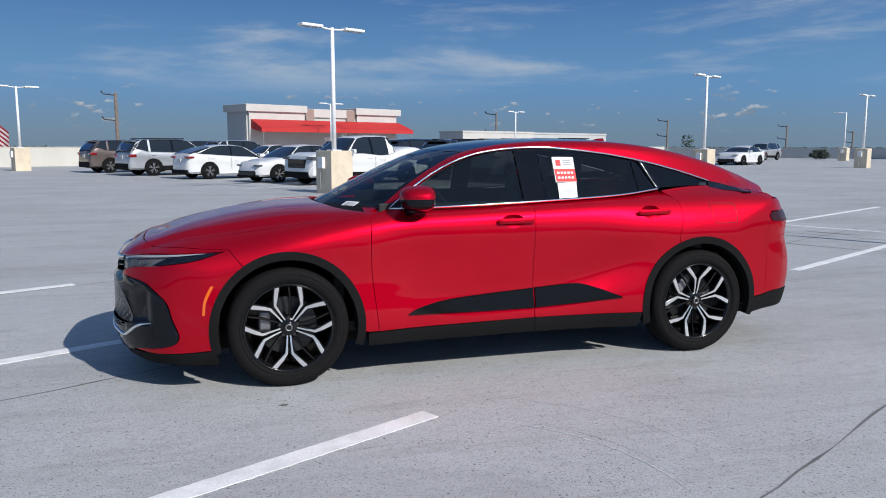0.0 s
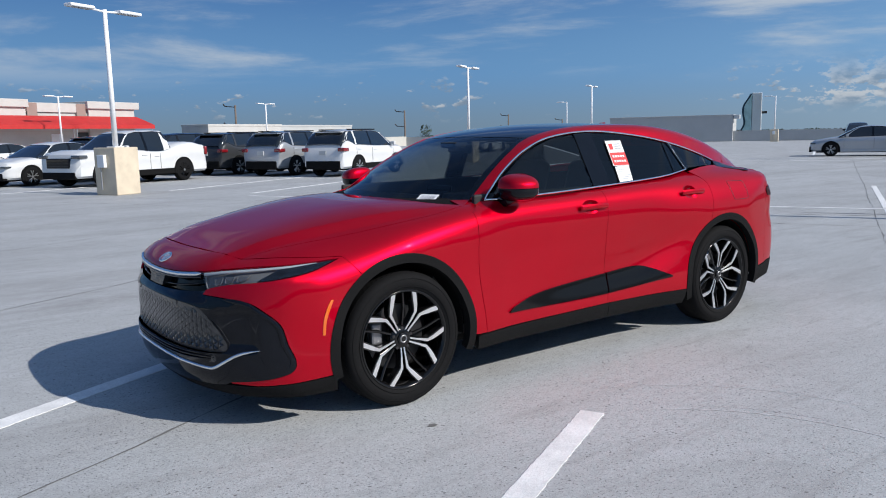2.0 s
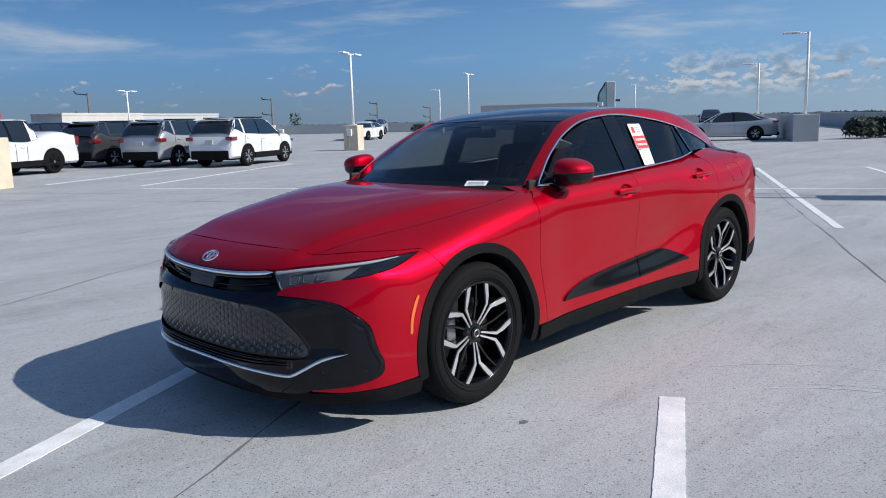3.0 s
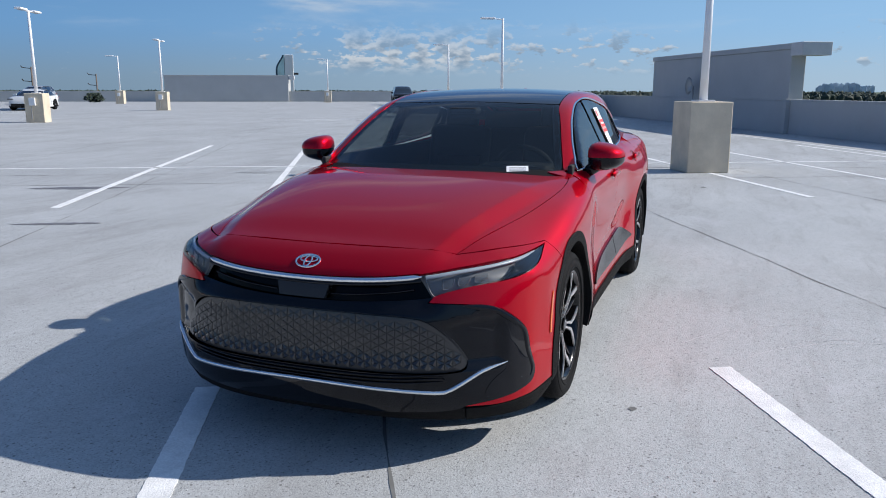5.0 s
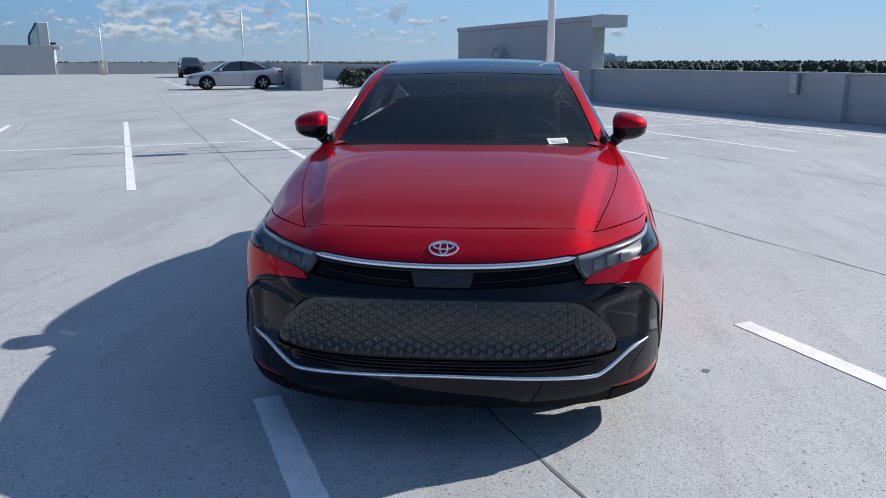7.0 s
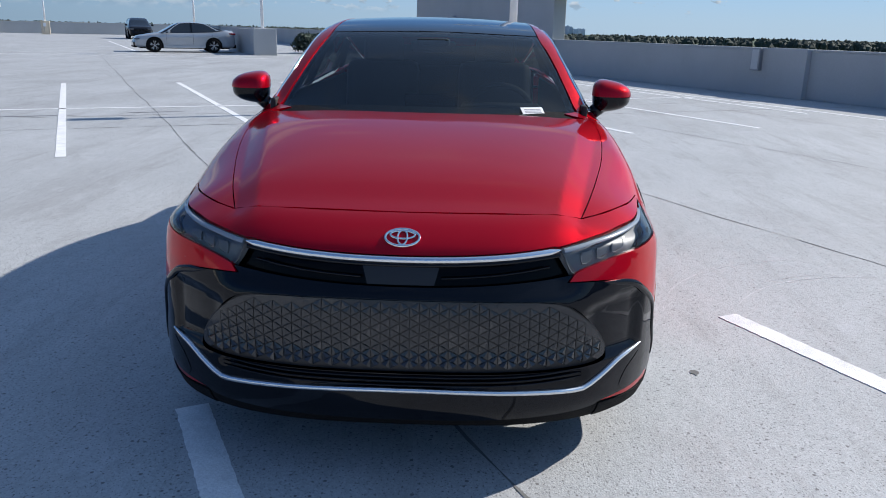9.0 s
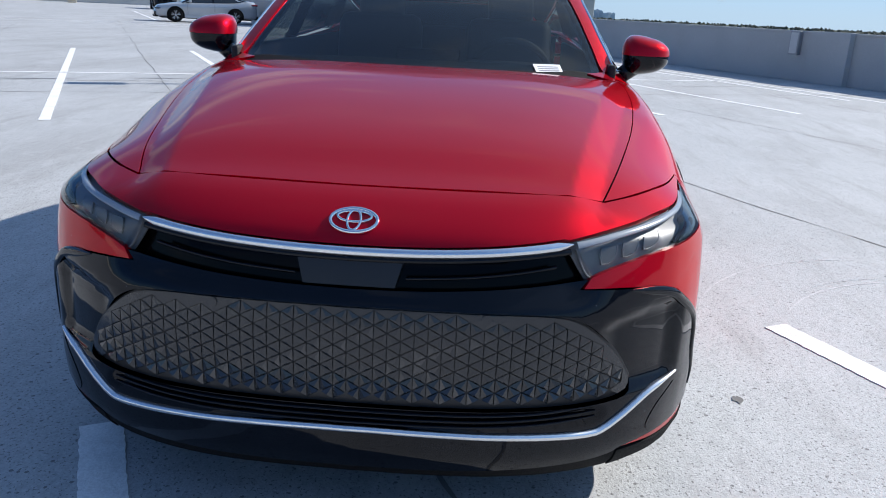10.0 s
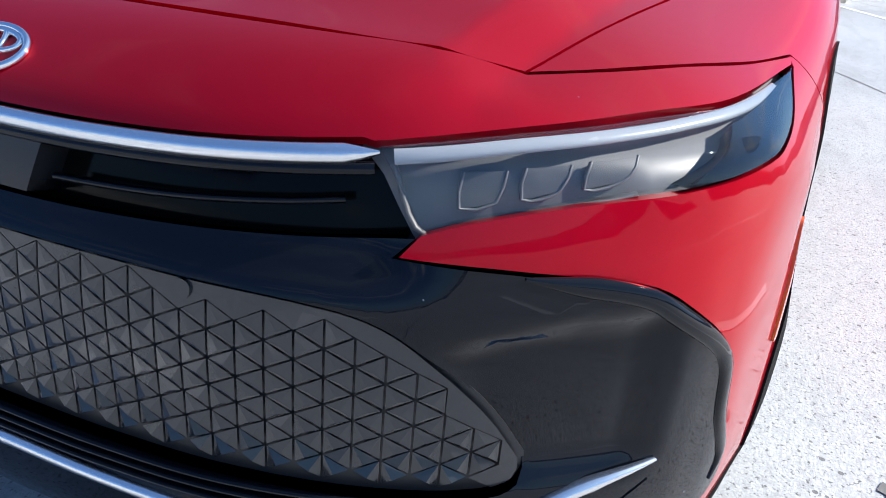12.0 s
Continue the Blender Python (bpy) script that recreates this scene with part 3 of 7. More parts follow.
def wall_fittings():
    for u, w in ((12.15, 0.28),):
        bx = thing("wall_cabinet", DECK_M @ Matrix.Translation((u, -14.6, 0.60)), "small grey steel cabinet fixed to the parapet", "cabinet", "wall cabinets")
        part("cabinet", box(-w / 2, w / 2, 0, 0.12, 0, 0.56, 0.01), M_GREY_METAL, bx)
        part("cabinet_door", box(-w / 2 + 0.03, w / 2 - 0.03, 0.12, 0.13, 0.04, 0.52, 0.004), M_WALL_TOP, bx)
    for u, w in ((11.1, 0.56), (21.8, 0.10), (3.0, 0.5)):
        p = thing("wall_pilaster", DECK_M @ Matrix.Translation((u, -14.6, 0)), "grey concrete pilaster in the parapet", "pilaster", "wall pilasters", "structure")
        part("pilaster_body", box(-w, w, 0, 0.16, 0, 1.18, 0.01), M_WALL, p)
    d = thing("satellite_dish", DECK_M @ Matrix.Translation((29.2, -14.4, 0.85)), "small dark dish on a mast at the screen wall", "dish")
    part("mast", tube((0, 0, -1.1), (0, 0, 0.8), 0.03), M_GREY_METAL, d)
    bm = revolve([(0.0, 0.0), (0.2, 0.03), (0.36, 0.11), (0.37, 0.115), (0.2, 0.045), (0.0, 0.015)], 24)
    bmesh.ops.transform(bm, verts=bm.verts, matrix=Matrix.Translation((0, 0.1, 0.8)))
    part("reflector", bm, M_GREY_METAL, d, smooth=True)


wall_fittings()


def at_bearing(az, d, eye=(-0.477, -5.533)):
    a = radians(az)
    return eye[0] + d * math.cos(a), eye[1] + d * math.sin(a)


def utility_pole(az, el, d, w, arms):
    x, y = at_bearing(az, d)
    top = 1.45 + d * math.tan(radians(el))
    p = thing("utility_pole", Matrix.Translation((x, y, -11)) @ Matrix.Rotation(radians(az - 90), 4, "Z"), "tall dark utility pole with side brackets", "utility pole", "utility poles")
    part("pole", tube((0, 0, 0), (0, 0, top + 11), w * 1.25, w * 0.8, 10), M_WOODPOLE, p, smooth=True)
    for i in range(arms):
        z = top + 11 - 0.3 - i * (top * 0.30 + 0.8)
        br = part("bracket", tube((0, 0, z), (-1.5, 0, z + 0.15), 0.07), M_DARK, p)
        part("insulator", tube((-1.45, 0, z + 0.15), (-1.7, 0, z + 0.5), 0.09), M_DARK, br)


for a in ((95.2, 3.42, 110, 0.26, 3), (68.9, 2.33, 120, 0.17, 2), (56.87, 1.79, 140, 0.17, 3), (49.2, 1.35, 170, 0.18, 2), (45.27, 0.95, 190, 0.18, 2)):
    utility_pole(*a)


M_FLAG_RED = material("crimson_flag_cloth", (0.20, 0.008, 0.018), rough=0.8, stain=0.2, stain_scale=3)
M_FLAG_WHITE = material("white_flag_cloth", (0.42, 0.40, 0.41), rough=0.8, stain=0.15, stain_scale=3)


def flag():
    x, y = at_bearing(103.75, 58)
    pole = thing("flagpole", Matrix.Translation((x, y, -11)), "white flagpole beyond the parapet with a flag", "flagpole")
    part("pole", tube((0, 0, 0), (0, 0, 16.5), 0.09, 0.06), M_WHITE_METAL, pole, smooth=True)
    f = thing("flag", Matrix.Translation((x, y, 3.9)) @ Matrix.Rotation(radians(12), 4, "Z"), "red and white striped flag hanging in folds", "flag")
    for i in range(13):
        vs, fs = [], []
        for j in range(15):
            t = j / 14
            for k in range(2):
                z = -(i + k) * 0.155 - t * 1.3 - 0.35 * t * t
                vs.append((0.06 + t * 2.1, 0.16 * math.sin(t * 9 + i * 0.12) * t, z))
            if j:
                q = 2 * j
                fs.append((q - 2, q - 1, q + 1, q))
        mesh_object("stripe", vs, fs, M_FLAG_RED if i % 2 == 0 else M_FLAG_WHITE, f, smooth=True)


flag()


def far_city():
    rng = random.Random(8)
    for i in range(26):
        az = -4.9 - 3.2 * i / 25 + rng.uniform(-0.05, 0.05)
        x, y = at_bearing(az, 2600 + rng.uniform(-150, 150), (-3.75, -1.17))
        h = rng.choice((6, 9, 12, 15, 17)) * (1.0 if 2 < i < 22 else 0.5)
        w = rng.uniform(4, 8)
        b = thing("city_tower", Matrix.Translation((x, y, -11)), "city tower in haze-tinted pale grey on the skyline", "building", "far skyline")
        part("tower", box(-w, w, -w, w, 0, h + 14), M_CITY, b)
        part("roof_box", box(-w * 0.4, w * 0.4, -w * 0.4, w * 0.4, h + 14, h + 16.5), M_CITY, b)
    x, y = at_bearing(31.5, 420, (-2.6, -3.87))
    t = thing("curved_tower", Matrix.Translation((x, y, -11)) @ Matrix.Rotation(radians(31.5), 4, "Z"), "slab tower in haze-paled grey with a curved blue-green glass flank", "building")
    part("slab", box(-4, 4, -2.2, 2.4, 0, 29.5, 0.3), M_TOWER, t)
    bow = spline((0, 10, 15, 20, 24, 27, 29.2), (8.2, 8.0, 6.0, 6.8, 6.3, 4.4, 3.2))
    bm, rim = bmesh.new(), bmesh.new()
    for i in range(20):
        z0, z1 = i * 1.46, (i + 1) * 1.46
        for mesh, x0, x1 in ((bm, -4.2, 3.5), (rim, -4.3, 3.6)):
            lo = [2.4 if mesh is bm else float(bow(z)) - 0.9 for z in (z0, z1)]
            hi = [float(bow(z)) - (0.9 if mesh is bm else 0.0) for z in (z0, z1)]
            vs = [mesh.verts.new(p) for p in ((x0, lo[0], z0), (x0, hi[0], z0), (x0, hi[1], z1), (x0, lo[1], z1), (x1, lo[0], z0), (x1, hi[0], z0), (x1, hi[1], z1), (x1, lo[1], z1))]
            for f in ((0, 1, 2, 3), (1, 5, 6, 2), (4, 7, 6, 5), (3, 2, 6, 7), (0, 4, 5, 1)):
                mesh.faces.new([vs[j] for j in f])
    for mesh, nm, mat, lab in ((bm, "glass_flank", M_TEAL, "blue-green glass flank paled for haze"), (rim, "curved_edge", M_NAVY_EDGE, "dark curved edge")):
        bmesh.ops.recalc_face_normals(mesh, faces=mesh.faces)
        part(nm, mesh, mat, t, lab)
    part("sign_arm", box(-1, 1, -4.6, -2.2, 19.5, 20.6), M_DARK, t)


M_NAVY_EDGE = material("navy_metal_edge", (0.02, 0.05, 0.08), rough=0.3)
# slab and teal colours are lightened to carry the haze of distance
M_TOWER = material("haze_paled_tower", (0.66, 0.68, 0.70), rough=0.8, stain=0.06, stain_scale=0.2)
M_TEAL = material("haze_paled_teal_glass", (0.42, 0.60, 0.62), rough=0.25, stain=0.2, stain_scale=0.3)
far_city()


def leafy(name, x, y, z0, h, w, label, category, seed, n=420, mat=None):
    """A small tree or shrub: a tapered stem, limbs and many leaf clumps."""
    rng = random.Random(seed)
    t = thing(name, Matrix.Translation((x, y, z0)), label, category)
    bm = bmesh.new()
    add_tube(bm, (0, 0, 0), (0, 0, h * 0.8), 0.05 * h * 0.5, 0.01 * h, 8)
    for i in range(6):
        a, z = rng.uniform(0, 6.28), h * rng.uniform(0.25, 0.7)
        add_tube(bm, (0, 0, z), (w * 0.4 * math.cos(a), w * 0.4 * math.sin(a), z + h * 0.15), 0.012 * h, 0.004 * h, 5)
    part("trunk", bm, M_WOODPOLE, t)
    vs, fs = [], []
    for i in range(n):
        z = rng.random()
        r = w / 2 * math.sqrt(rng.random()) * (1 - 0.75 * abs(z - 0.35))
        a = rng.uniform(0, 6.28)
        c = Vector((r * math.cos(a), r * math.sin(a), h * (0.12 + 0.88 * z)))
        s = rng.uniform(0.05, 0.11) * max(w, 0.6)
        d = Vector((rng.gauss(0, 1), rng.gauss(0, 1), rng.gauss(0, 1))).normalized()
        e = d.orthogonal().normalized()
        k = len(vs)
        vs += [c - d * s, c + e * s * 0.5, c + d * s, c - e * s * 0.5]
        fs.append((k, k + 1, k + 2, k + 3))
    mesh_object("crown", vs, fs, M_TREES, t)


leafy("cypress_tree", *at_bearing(55.5, 120), -11, 13.9, 3.2, "dark narrow tree beyond the parapet", "tree", 3, 700)
for i in range(5):
    leafy("shrub", 39.0 + 1.5 * i, 8.2 - 0.5 * i, 0.0, 1.0, 1.8, "dense green shrub beside the grey wall stub", "shrub", 30 + i)
leafy("shrub", 62.0, 61.8, 0.0, 1.0, 2.2, "bushy green shrub at the foot of the parapet", "shrub", 50)


# ---- the red car: one smooth body surface, cut into panels ----
def smax(a, b, k):
    h = np.clip(0.5 + 0.5 * (a - b) / k, 0, 1)
    return b * (1 - h) + a * h + k * h * (1 - h)


SIDE_Z = spline((0.15, 0.24, 0.31, 0.42, 0.52, 0.64, 0.76, 0.88, 0.96, 1.02, 1.08, 1.2), (0.83, 0.878, 0.890, 0.894, 0.884, 0.874, 0.876, 0.886, 0.880, 0.862, 0.826, 0.70))
FLARE_Z = spline((0.0, 0.3, 0.6, 0.78, 0.95, 1.1), (0.8, 1.0, 1.0, 0.95, 0.45, 0.0))
HOOD_X = spline((-1.06, -0.97, -0.86, -0.77, -0.63, -0.4, -0.15, 0.1, 0.34, 0.7, 1.6, 2.3, 2.9, 3.3, 3.6, 3.9), (0.76, 0.806, 0.845, 0.870, 0.918, 0.975, 1.020, 1.050, 1.066, 1.075, 1.095, 1.13, 1.16, 1.15, 1.11, 1.05))
HOOD_DROP = spline((-1.0, -0.75, -0.36, 0.1, 0.6, 1.2, 4.0), (0.10, 0.12, 0.15, 0.10, 0.04, 0.02, 0.02))
NOSE_Y = spline((0.0, 0.2, 0.35, 0.5, 0.6, 0.7, 0.78, 0.83, 0.87, 0.90), (0.0, 0.006, 0.022, 0.062, 0.106, 0.172, 0.246, 0.314, 0.396, 0.51))
NOSE_Z = spline((0.12, 0.19, 0.25, 0.32, 0.45, 0.6, 0.68, 0.74, 0.79, 0.82, 0.88), (-0.89, -0.982, -1.018, -1.033, -1.036, -1.034, -1.018, -1.002, -0.985, -0.955, -0.86))
TAIL_Y = spline((0.0, 0.3, 0.55, 0.7, 0.8, 0.87, 0.92), (0.0, 0.012, 0.055, 0.115, 0.21, 0.36, 0.62))
TAIL_Z = spline((0.15, 0.25, 0.42, 0.64, 0.80, 0.90, 1.0, 1.08, 1.15), (3.68, 3.80, 3.87, 3.875, 3.835, 3.845, 3.79, 3.74, 3.60))
ROOF_X = spline((0.0, 0.25, 0.55, 0.85, 1.12, 1.4, 1.7, 2.0, 2.35, 2.7, 3.0, 3.25, 3.57, 3.86), (0.93, 1.045, 1.195, 1.33, 1.425, 1.475, 1.500, 1.505, 1.493, 1.450, 1.388, 1.32, 1.215, 1.11))


def ramp01(v):
    """A straight ramp with narrow rounded ends."""
    k = 0.16
    soft = lambda u: np.where(u < 0, 0, np.where(u < k, u * u / (2 * k), u - k / 2))
    return (soft(v + k / 2) - soft(v - 1 + k / 2)).clip(0, 1)


def f_low(x, y, z):
    """Inside is negative: the body up to the belt, with hood and boot."""
    ay = np.abs(y)
    flare = 0.037 * (np.exp(-(x / 0.66) ** 6) + 1.25 * np.exp(-((x - 2.85) / 0.62) ** 4)) * FLARE_Z(z)
    # a long hollow in the doors that rises towards the rear wheel
    lift = 0.49 + 0.07 * (x - 1.2) + 0.36 * np.clip(x - 1.75, 0, 1) ** 2
    hollow = 0.024 * np.exp(-((z - lift) / 0.115) ** 2) * np.exp(-((x - 1.62) / 0.80) ** 4)
    haunch = 0.014 * np.exp(-((z - 0.88) / 0.13) ** 2) * np.exp(-((x - 2.75) / 0.60) ** 2)
    half = SIDE_Z(z) + flare - hollow + haunch - 0.03 * np.clip((0.2 - x) / 1.0, 0, 1) ** 2 * np.clip(z - 0.3, 0, 1)
    side = ay - half
    top = z - (HOOD_X(x) - HOOD_DROP(x) * (ay / 0.85) ** 4 + 0.021 * ramp01((0.605 + 0.20 * (x + 0.6) - ay) / 0.075) * np.clip((0.55 - x) / 0.5, 0, 1) * np.clip((x + 0.99) / 0.12, 0, 1) - 0.005)
    nose = (NOSE_Z(z) + NOSE_Y(ay)) - x
    tail = x - (TAIL_Z(z) - TAIL_Y(ay))
    f = smax(side, top, 0.09)
    f = smax(f, nose, 0.035)
    return smax(f, tail, 0.05)


def f_top(x, y, z):
    """The cabin: glass, pillars and roof."""
    ay = np.abs(y)
    half = 0.812 - 0.50 * (np.maximum(z, 0.98) - 1.08) - 0.7 * np.clip(0.98 - z, 0, 1) - 0.16 * np.clip(x - 2.2, 0, 3) ** 2 - 0.10 * np.clip(1.0 - x, 0, 2) ** 2 - 0.10 * np.clip(z - 1.3, 0, 1) ** 2
    side = (ay - half) * 0.9
    w = 0.42 * np.clip((1.5 - x) / 0.9, 0.0, 1.0) + 0.04
    roof = z - (ROOF_X(x - w * ay ** 2) - 0.07 * ay ** 2)
    return smax(side, roof, 0.055)


def f_all(x, y, z):
    a, b = -f_low(x, y, z), -f_top(x, y, z)
    return -smax(a, b, 0.05)


def grad(f, p):
    e = 0.004
    g = np.stack([f(p[:, 0] + (e if i == 0 else 0), p[:, 1] + (e if i == 1 else 0), p[:, 2] + (e if i == 2 else 0)) -
                  f(p[:, 0] - (e if i == 0 else 0), p[:, 1] - (e if i == 1 else 0), p[:, 2] - (e if i == 2 else 0)) for i in range(3)], 1)
    return g / np.maximum(np.linalg.norm(g, axis=1, keepdims=True), 1e-9)


def cast(f, o, d, reach, steps=36):
    """First place along each ray where f turns negative."""
    o, d = np.asarray(o, float), np.asarray(d, float)
    n = len(o)
    ts = np.linspace(0, reach, steps)
    p = o[:, None] + d[:, None] * ts[None, :, None]
    v = f(p[..., 0], p[..., 1], p[..., 2])
    inside = v < 0
    k = np.where(inside.any(1), inside.argmax(1), steps - 1)
    k = np.maximum(k, 1)
    r = np.arange(n)
    t0, t1 = ts[k - 1].copy(), ts[k].copy()
    f0, f1 = v[r, k - 1].copy(), v[r, k].copy()
    for it in range(9):
        tm = (t0 + t1) / 2 if it % 3 == 2 else t0 + (t1 - t0) * np.clip(f0 / np.where(np.abs(f0 - f1) < 1e-12, 1e-12, f0 - f1), 0.02, 0.98)
        q = o + d * tm[:, None]
        fm = f(q[:, 0], q[:, 1], q[:, 2])
        neg = fm < 0
        t1, f1 = np.where(neg, tm, t1), np.where(neg, fm, f1)
        t0, f0 = np.where(neg, t0, tm), np.where(neg, f0, fm)
    w = np.clip(f0 / np.where(np.abs(f0 - f1) < 1e-12, 1e-12, f0 - f1), 0, 1)
    return o + d * (t0 + (t1 - t0) * w)[:, None]


class View:
    """A way to lay a flat outline onto the body: from the side, above, slantwise, or round the nose and tail."""

    def __init__(self, kind, s=-1):
        self.kind, self.s = kind, s

    def flat(self, p):
        p = np.asarray(p, float).reshape(-1, 3)
        x, y, z = p.T
        if self.kind == "side":
            return np.stack([x, z], 1)
        if self.kind == "top":
            return np.stack([x, y], 1)
        if self.kind == "slant":
            return np.stack([x, (z - self.s * y) * 0.7071], 1)
        cx = -0.10 if self.kind == "nose" else 3.05
        dx = cx - x if self.kind == "nose" else x - cx
        return np.stack([np.arctan2(y, dx) * 0.85, z], 1)

    def drop(self, q, f):
        a, b = np.asarray(q, float).T
        n, s = len(a), self.s
        if self.kind == "side":
            return cast(f, np.stack([a, np.full(n, 1.15 * s), b], 1), np.tile((0, -s, 0), (n, 1)), 1.1)
        if self.kind == "top":
            return cast(f, np.stack([a, b, np.full(n, 1.75)], 1), np.tile((0, 0, -1), (n, 1)), 1.5)
        if self.kind == "slant":
            w = b / 0.7071
            mid = np.stack([a, -s * w / 2, w / 2], 1)
            out = np.array((0, s, 1)) * 0.7071
            return cast(f, mid + out * 2.2, np.tile(-out, (n, 1)), 2.2)
        cx, sg = (-0.10, -1) if self.kind == "nose" else (3.05, 1)
        d = np.stack([sg * np.cos(a / 0.85), np.sin(a / 0.85), np.zeros(n)], 1)
        o = np.stack([np.full(n, cx), np.zeros(n), b], 1)
        return cast(f, o + d * 1.5, -d, 1.45)


@functools.lru_cache(None)
def on_nose(y, z, f=f_low):
    """The body's point at (y, z) seen from ahead."""
    return tuple(cast(f, [(-1.6, y, z)], [(1, 0, 0)], 2.4)[0])


@functools.lru_cache(None)
def on_side(x, z, s=-1, f=f_low):
    return tuple(cast(f, [(x, 1.2 * s, z)], [(0, -s, 0)], 1.2)[0])


@functools.lru_cache(None)
def on_top(x, y, f=f_low):
    return tuple(cast(f, [(x, y, 1.8)], [(0, 0, -1)], 1.8)[0])


def smooth_line(pts, step=0.03, closed=False):
    """A Catmull-Rom line through points of any dimension, evenly divided."""
    p = np.asarray(pts, float)
    if len(p) == 2:
        n = max(2, int(np.linalg.norm(p[1] - p[0]) / step) + 1)
        return p[0] + (p[1] - p[0]) * np.linspace(0, 1, n)[:, None]
    if closed:
        q = np.vstack([p[-1:], p, p[:2]])
    else:
        q = np.vstack([2 * p[0] - p[1], p, 2 * p[-1] - p[-2]])
    out = []
    for i in range(1, len(q) - 2):
        a, b, c, d = q[i - 1:i + 3]
        n = max(2, int(np.linalg.norm(c - b) / step) + 1)
        for t in np.linspace(0, 1, n, endpoint=False):
            out.append(0.5 * (2 * b + (c - a) * t + (2 * a - 5 * b + 4 * c - d) * t ** 2 + (3 * b - a - 3 * c + d) * t ** 3))
    if not closed:
        out.append(p[-1])
    return np.array(out)


def outline(edges, step=0.03):
    """Joins edges (each a list of points, smoothed) end to end into one loop."""
    pts = []
    for e in edges:
        pts.extend(list(smooth_line(e, step))[:-1])
    return np.array(pts)


def inset(loop, d):
    """Moves a flat loop inwards by d."""
    n = len(loop)
    area = 0.5 * np.sum(loop[:, 0] * np.roll(loop[:, 1], -1) - np.roll(loop[:, 0], -1) * loop[:, 1])
    if area < 0:
        loop = loop[::-1].copy()
    e = np.roll(loop, -1, 0) - loop
    e /= np.maximum(np.linalg.norm(e, axis=1, keepdims=True), 1e-9)
    nr = np.stack([-e[:, 1], e[:, 0]], 1)
    mm = nr + np.roll(nr, 1, 0)
    mm /= np.maximum(np.sum(mm * mm, 1, keepdims=True) / 2, 0.25)
    return loop + mm * d


def inside_poly(q, loop):
    x, y = q[:, 0][:, None], q[:, 1][:, None]
    x0, y0 = loop[:, 0][None], loop[:, 1][None]
    x1, y1 = np.roll(loop[:, 0], -1)[None], np.roll(loop[:, 1], -1)[None]
    c = ((y0 > y) != (y1 > y)) & (x < (x1 - x0) * (y - y0) / (y1 - y0 + 1e-12) + x0)
    return c.sum(1) % 2 == 1


def clip_convex(poly, loop):
    """What of a small polygon lies within a convex loop."""
    if np.sum(loop[:, 0] * np.roll(loop[:, 1], -1) - np.roll(loop[:, 0], -1) * loop[:, 1]) < 0:
        loop = loop[::-1]
    out = [np.array(v) for v in poly]
    for a, b in zip(loop, np.roll(loop, -1, 0)):
        side = [(b[0] - a[0]) * (v[1] - a[1]) - (b[1] - a[1]) * (v[0] - a[0]) for v in out]
        if all(d >= 0 for d in side):
            continue
        kept = []
        for i in range(len(out)):
            d0, d1 = side[i - 1], side[i]
            if (d0 < 0) != (d1 < 0):
                kept.append(out[i - 1] + (out[i] - out[i - 1]) * d0 / (d0 - d1))
            if d1 >= 0:
                kept.append(out[i])
        out = kept
        if len(out) < 3:
            return np.zeros((0, 2))
    return np.array(out)


def fill(loop, step, holes=()):
    """Triangles that fill a flat loop, with a grid of points inside."""
    lo, hi = loop.min(0), loop.max(0)
    gx, gy = np.meshgrid(np.arange(lo[0] + step / 2, hi[0], step), np.arange(lo[1] + step / 2, hi[1], step))
    g = np.stack([gx.ravel(), gy.ravel()], 1)
    keep = inside_poly(g, loop)
    for ho in holes:
        keep &= ~inside_poly(g, ho)
    g = g[keep]
    keep = np.ones(len(g), bool)
    for lp in (loop, *holes):
        a, ab = lp[None], (np.roll(lp, -1, 0) - lp)[None]
        t = np.clip(np.sum((g[:, None] - a) * ab, 2) / np.maximum(np.sum(ab * ab, 2), 1e-12), 0, 1)
        dist = np.linalg.norm(g[:, None] - (a + t[..., None] * ab), axis=2).min(1)
        keep &= dist > step * 0.45
    g = g[keep]
    verts = [Vector(v) for v in loop]
    edges = [(i, (i + 1) % len(loop)) for i in range(len(loop))]
    for ho in holes:
        k = len(verts)
        verts += [Vector(v) for v in ho]
        edges += [(k + i, k + (i + 1) % len(ho)) for i in range(len(ho))]
    nb = len(verts)
    verts += [Vector(v) for v in g]
    v2, _, fs, _, _, _ = geometry.delaunay_2d_cdt(verts, edges, [], 1 if not holes else 0, 1e-6)
    return np.array([(v.x, v.y) for v in v2]), [tuple(f) for f in fs], nb


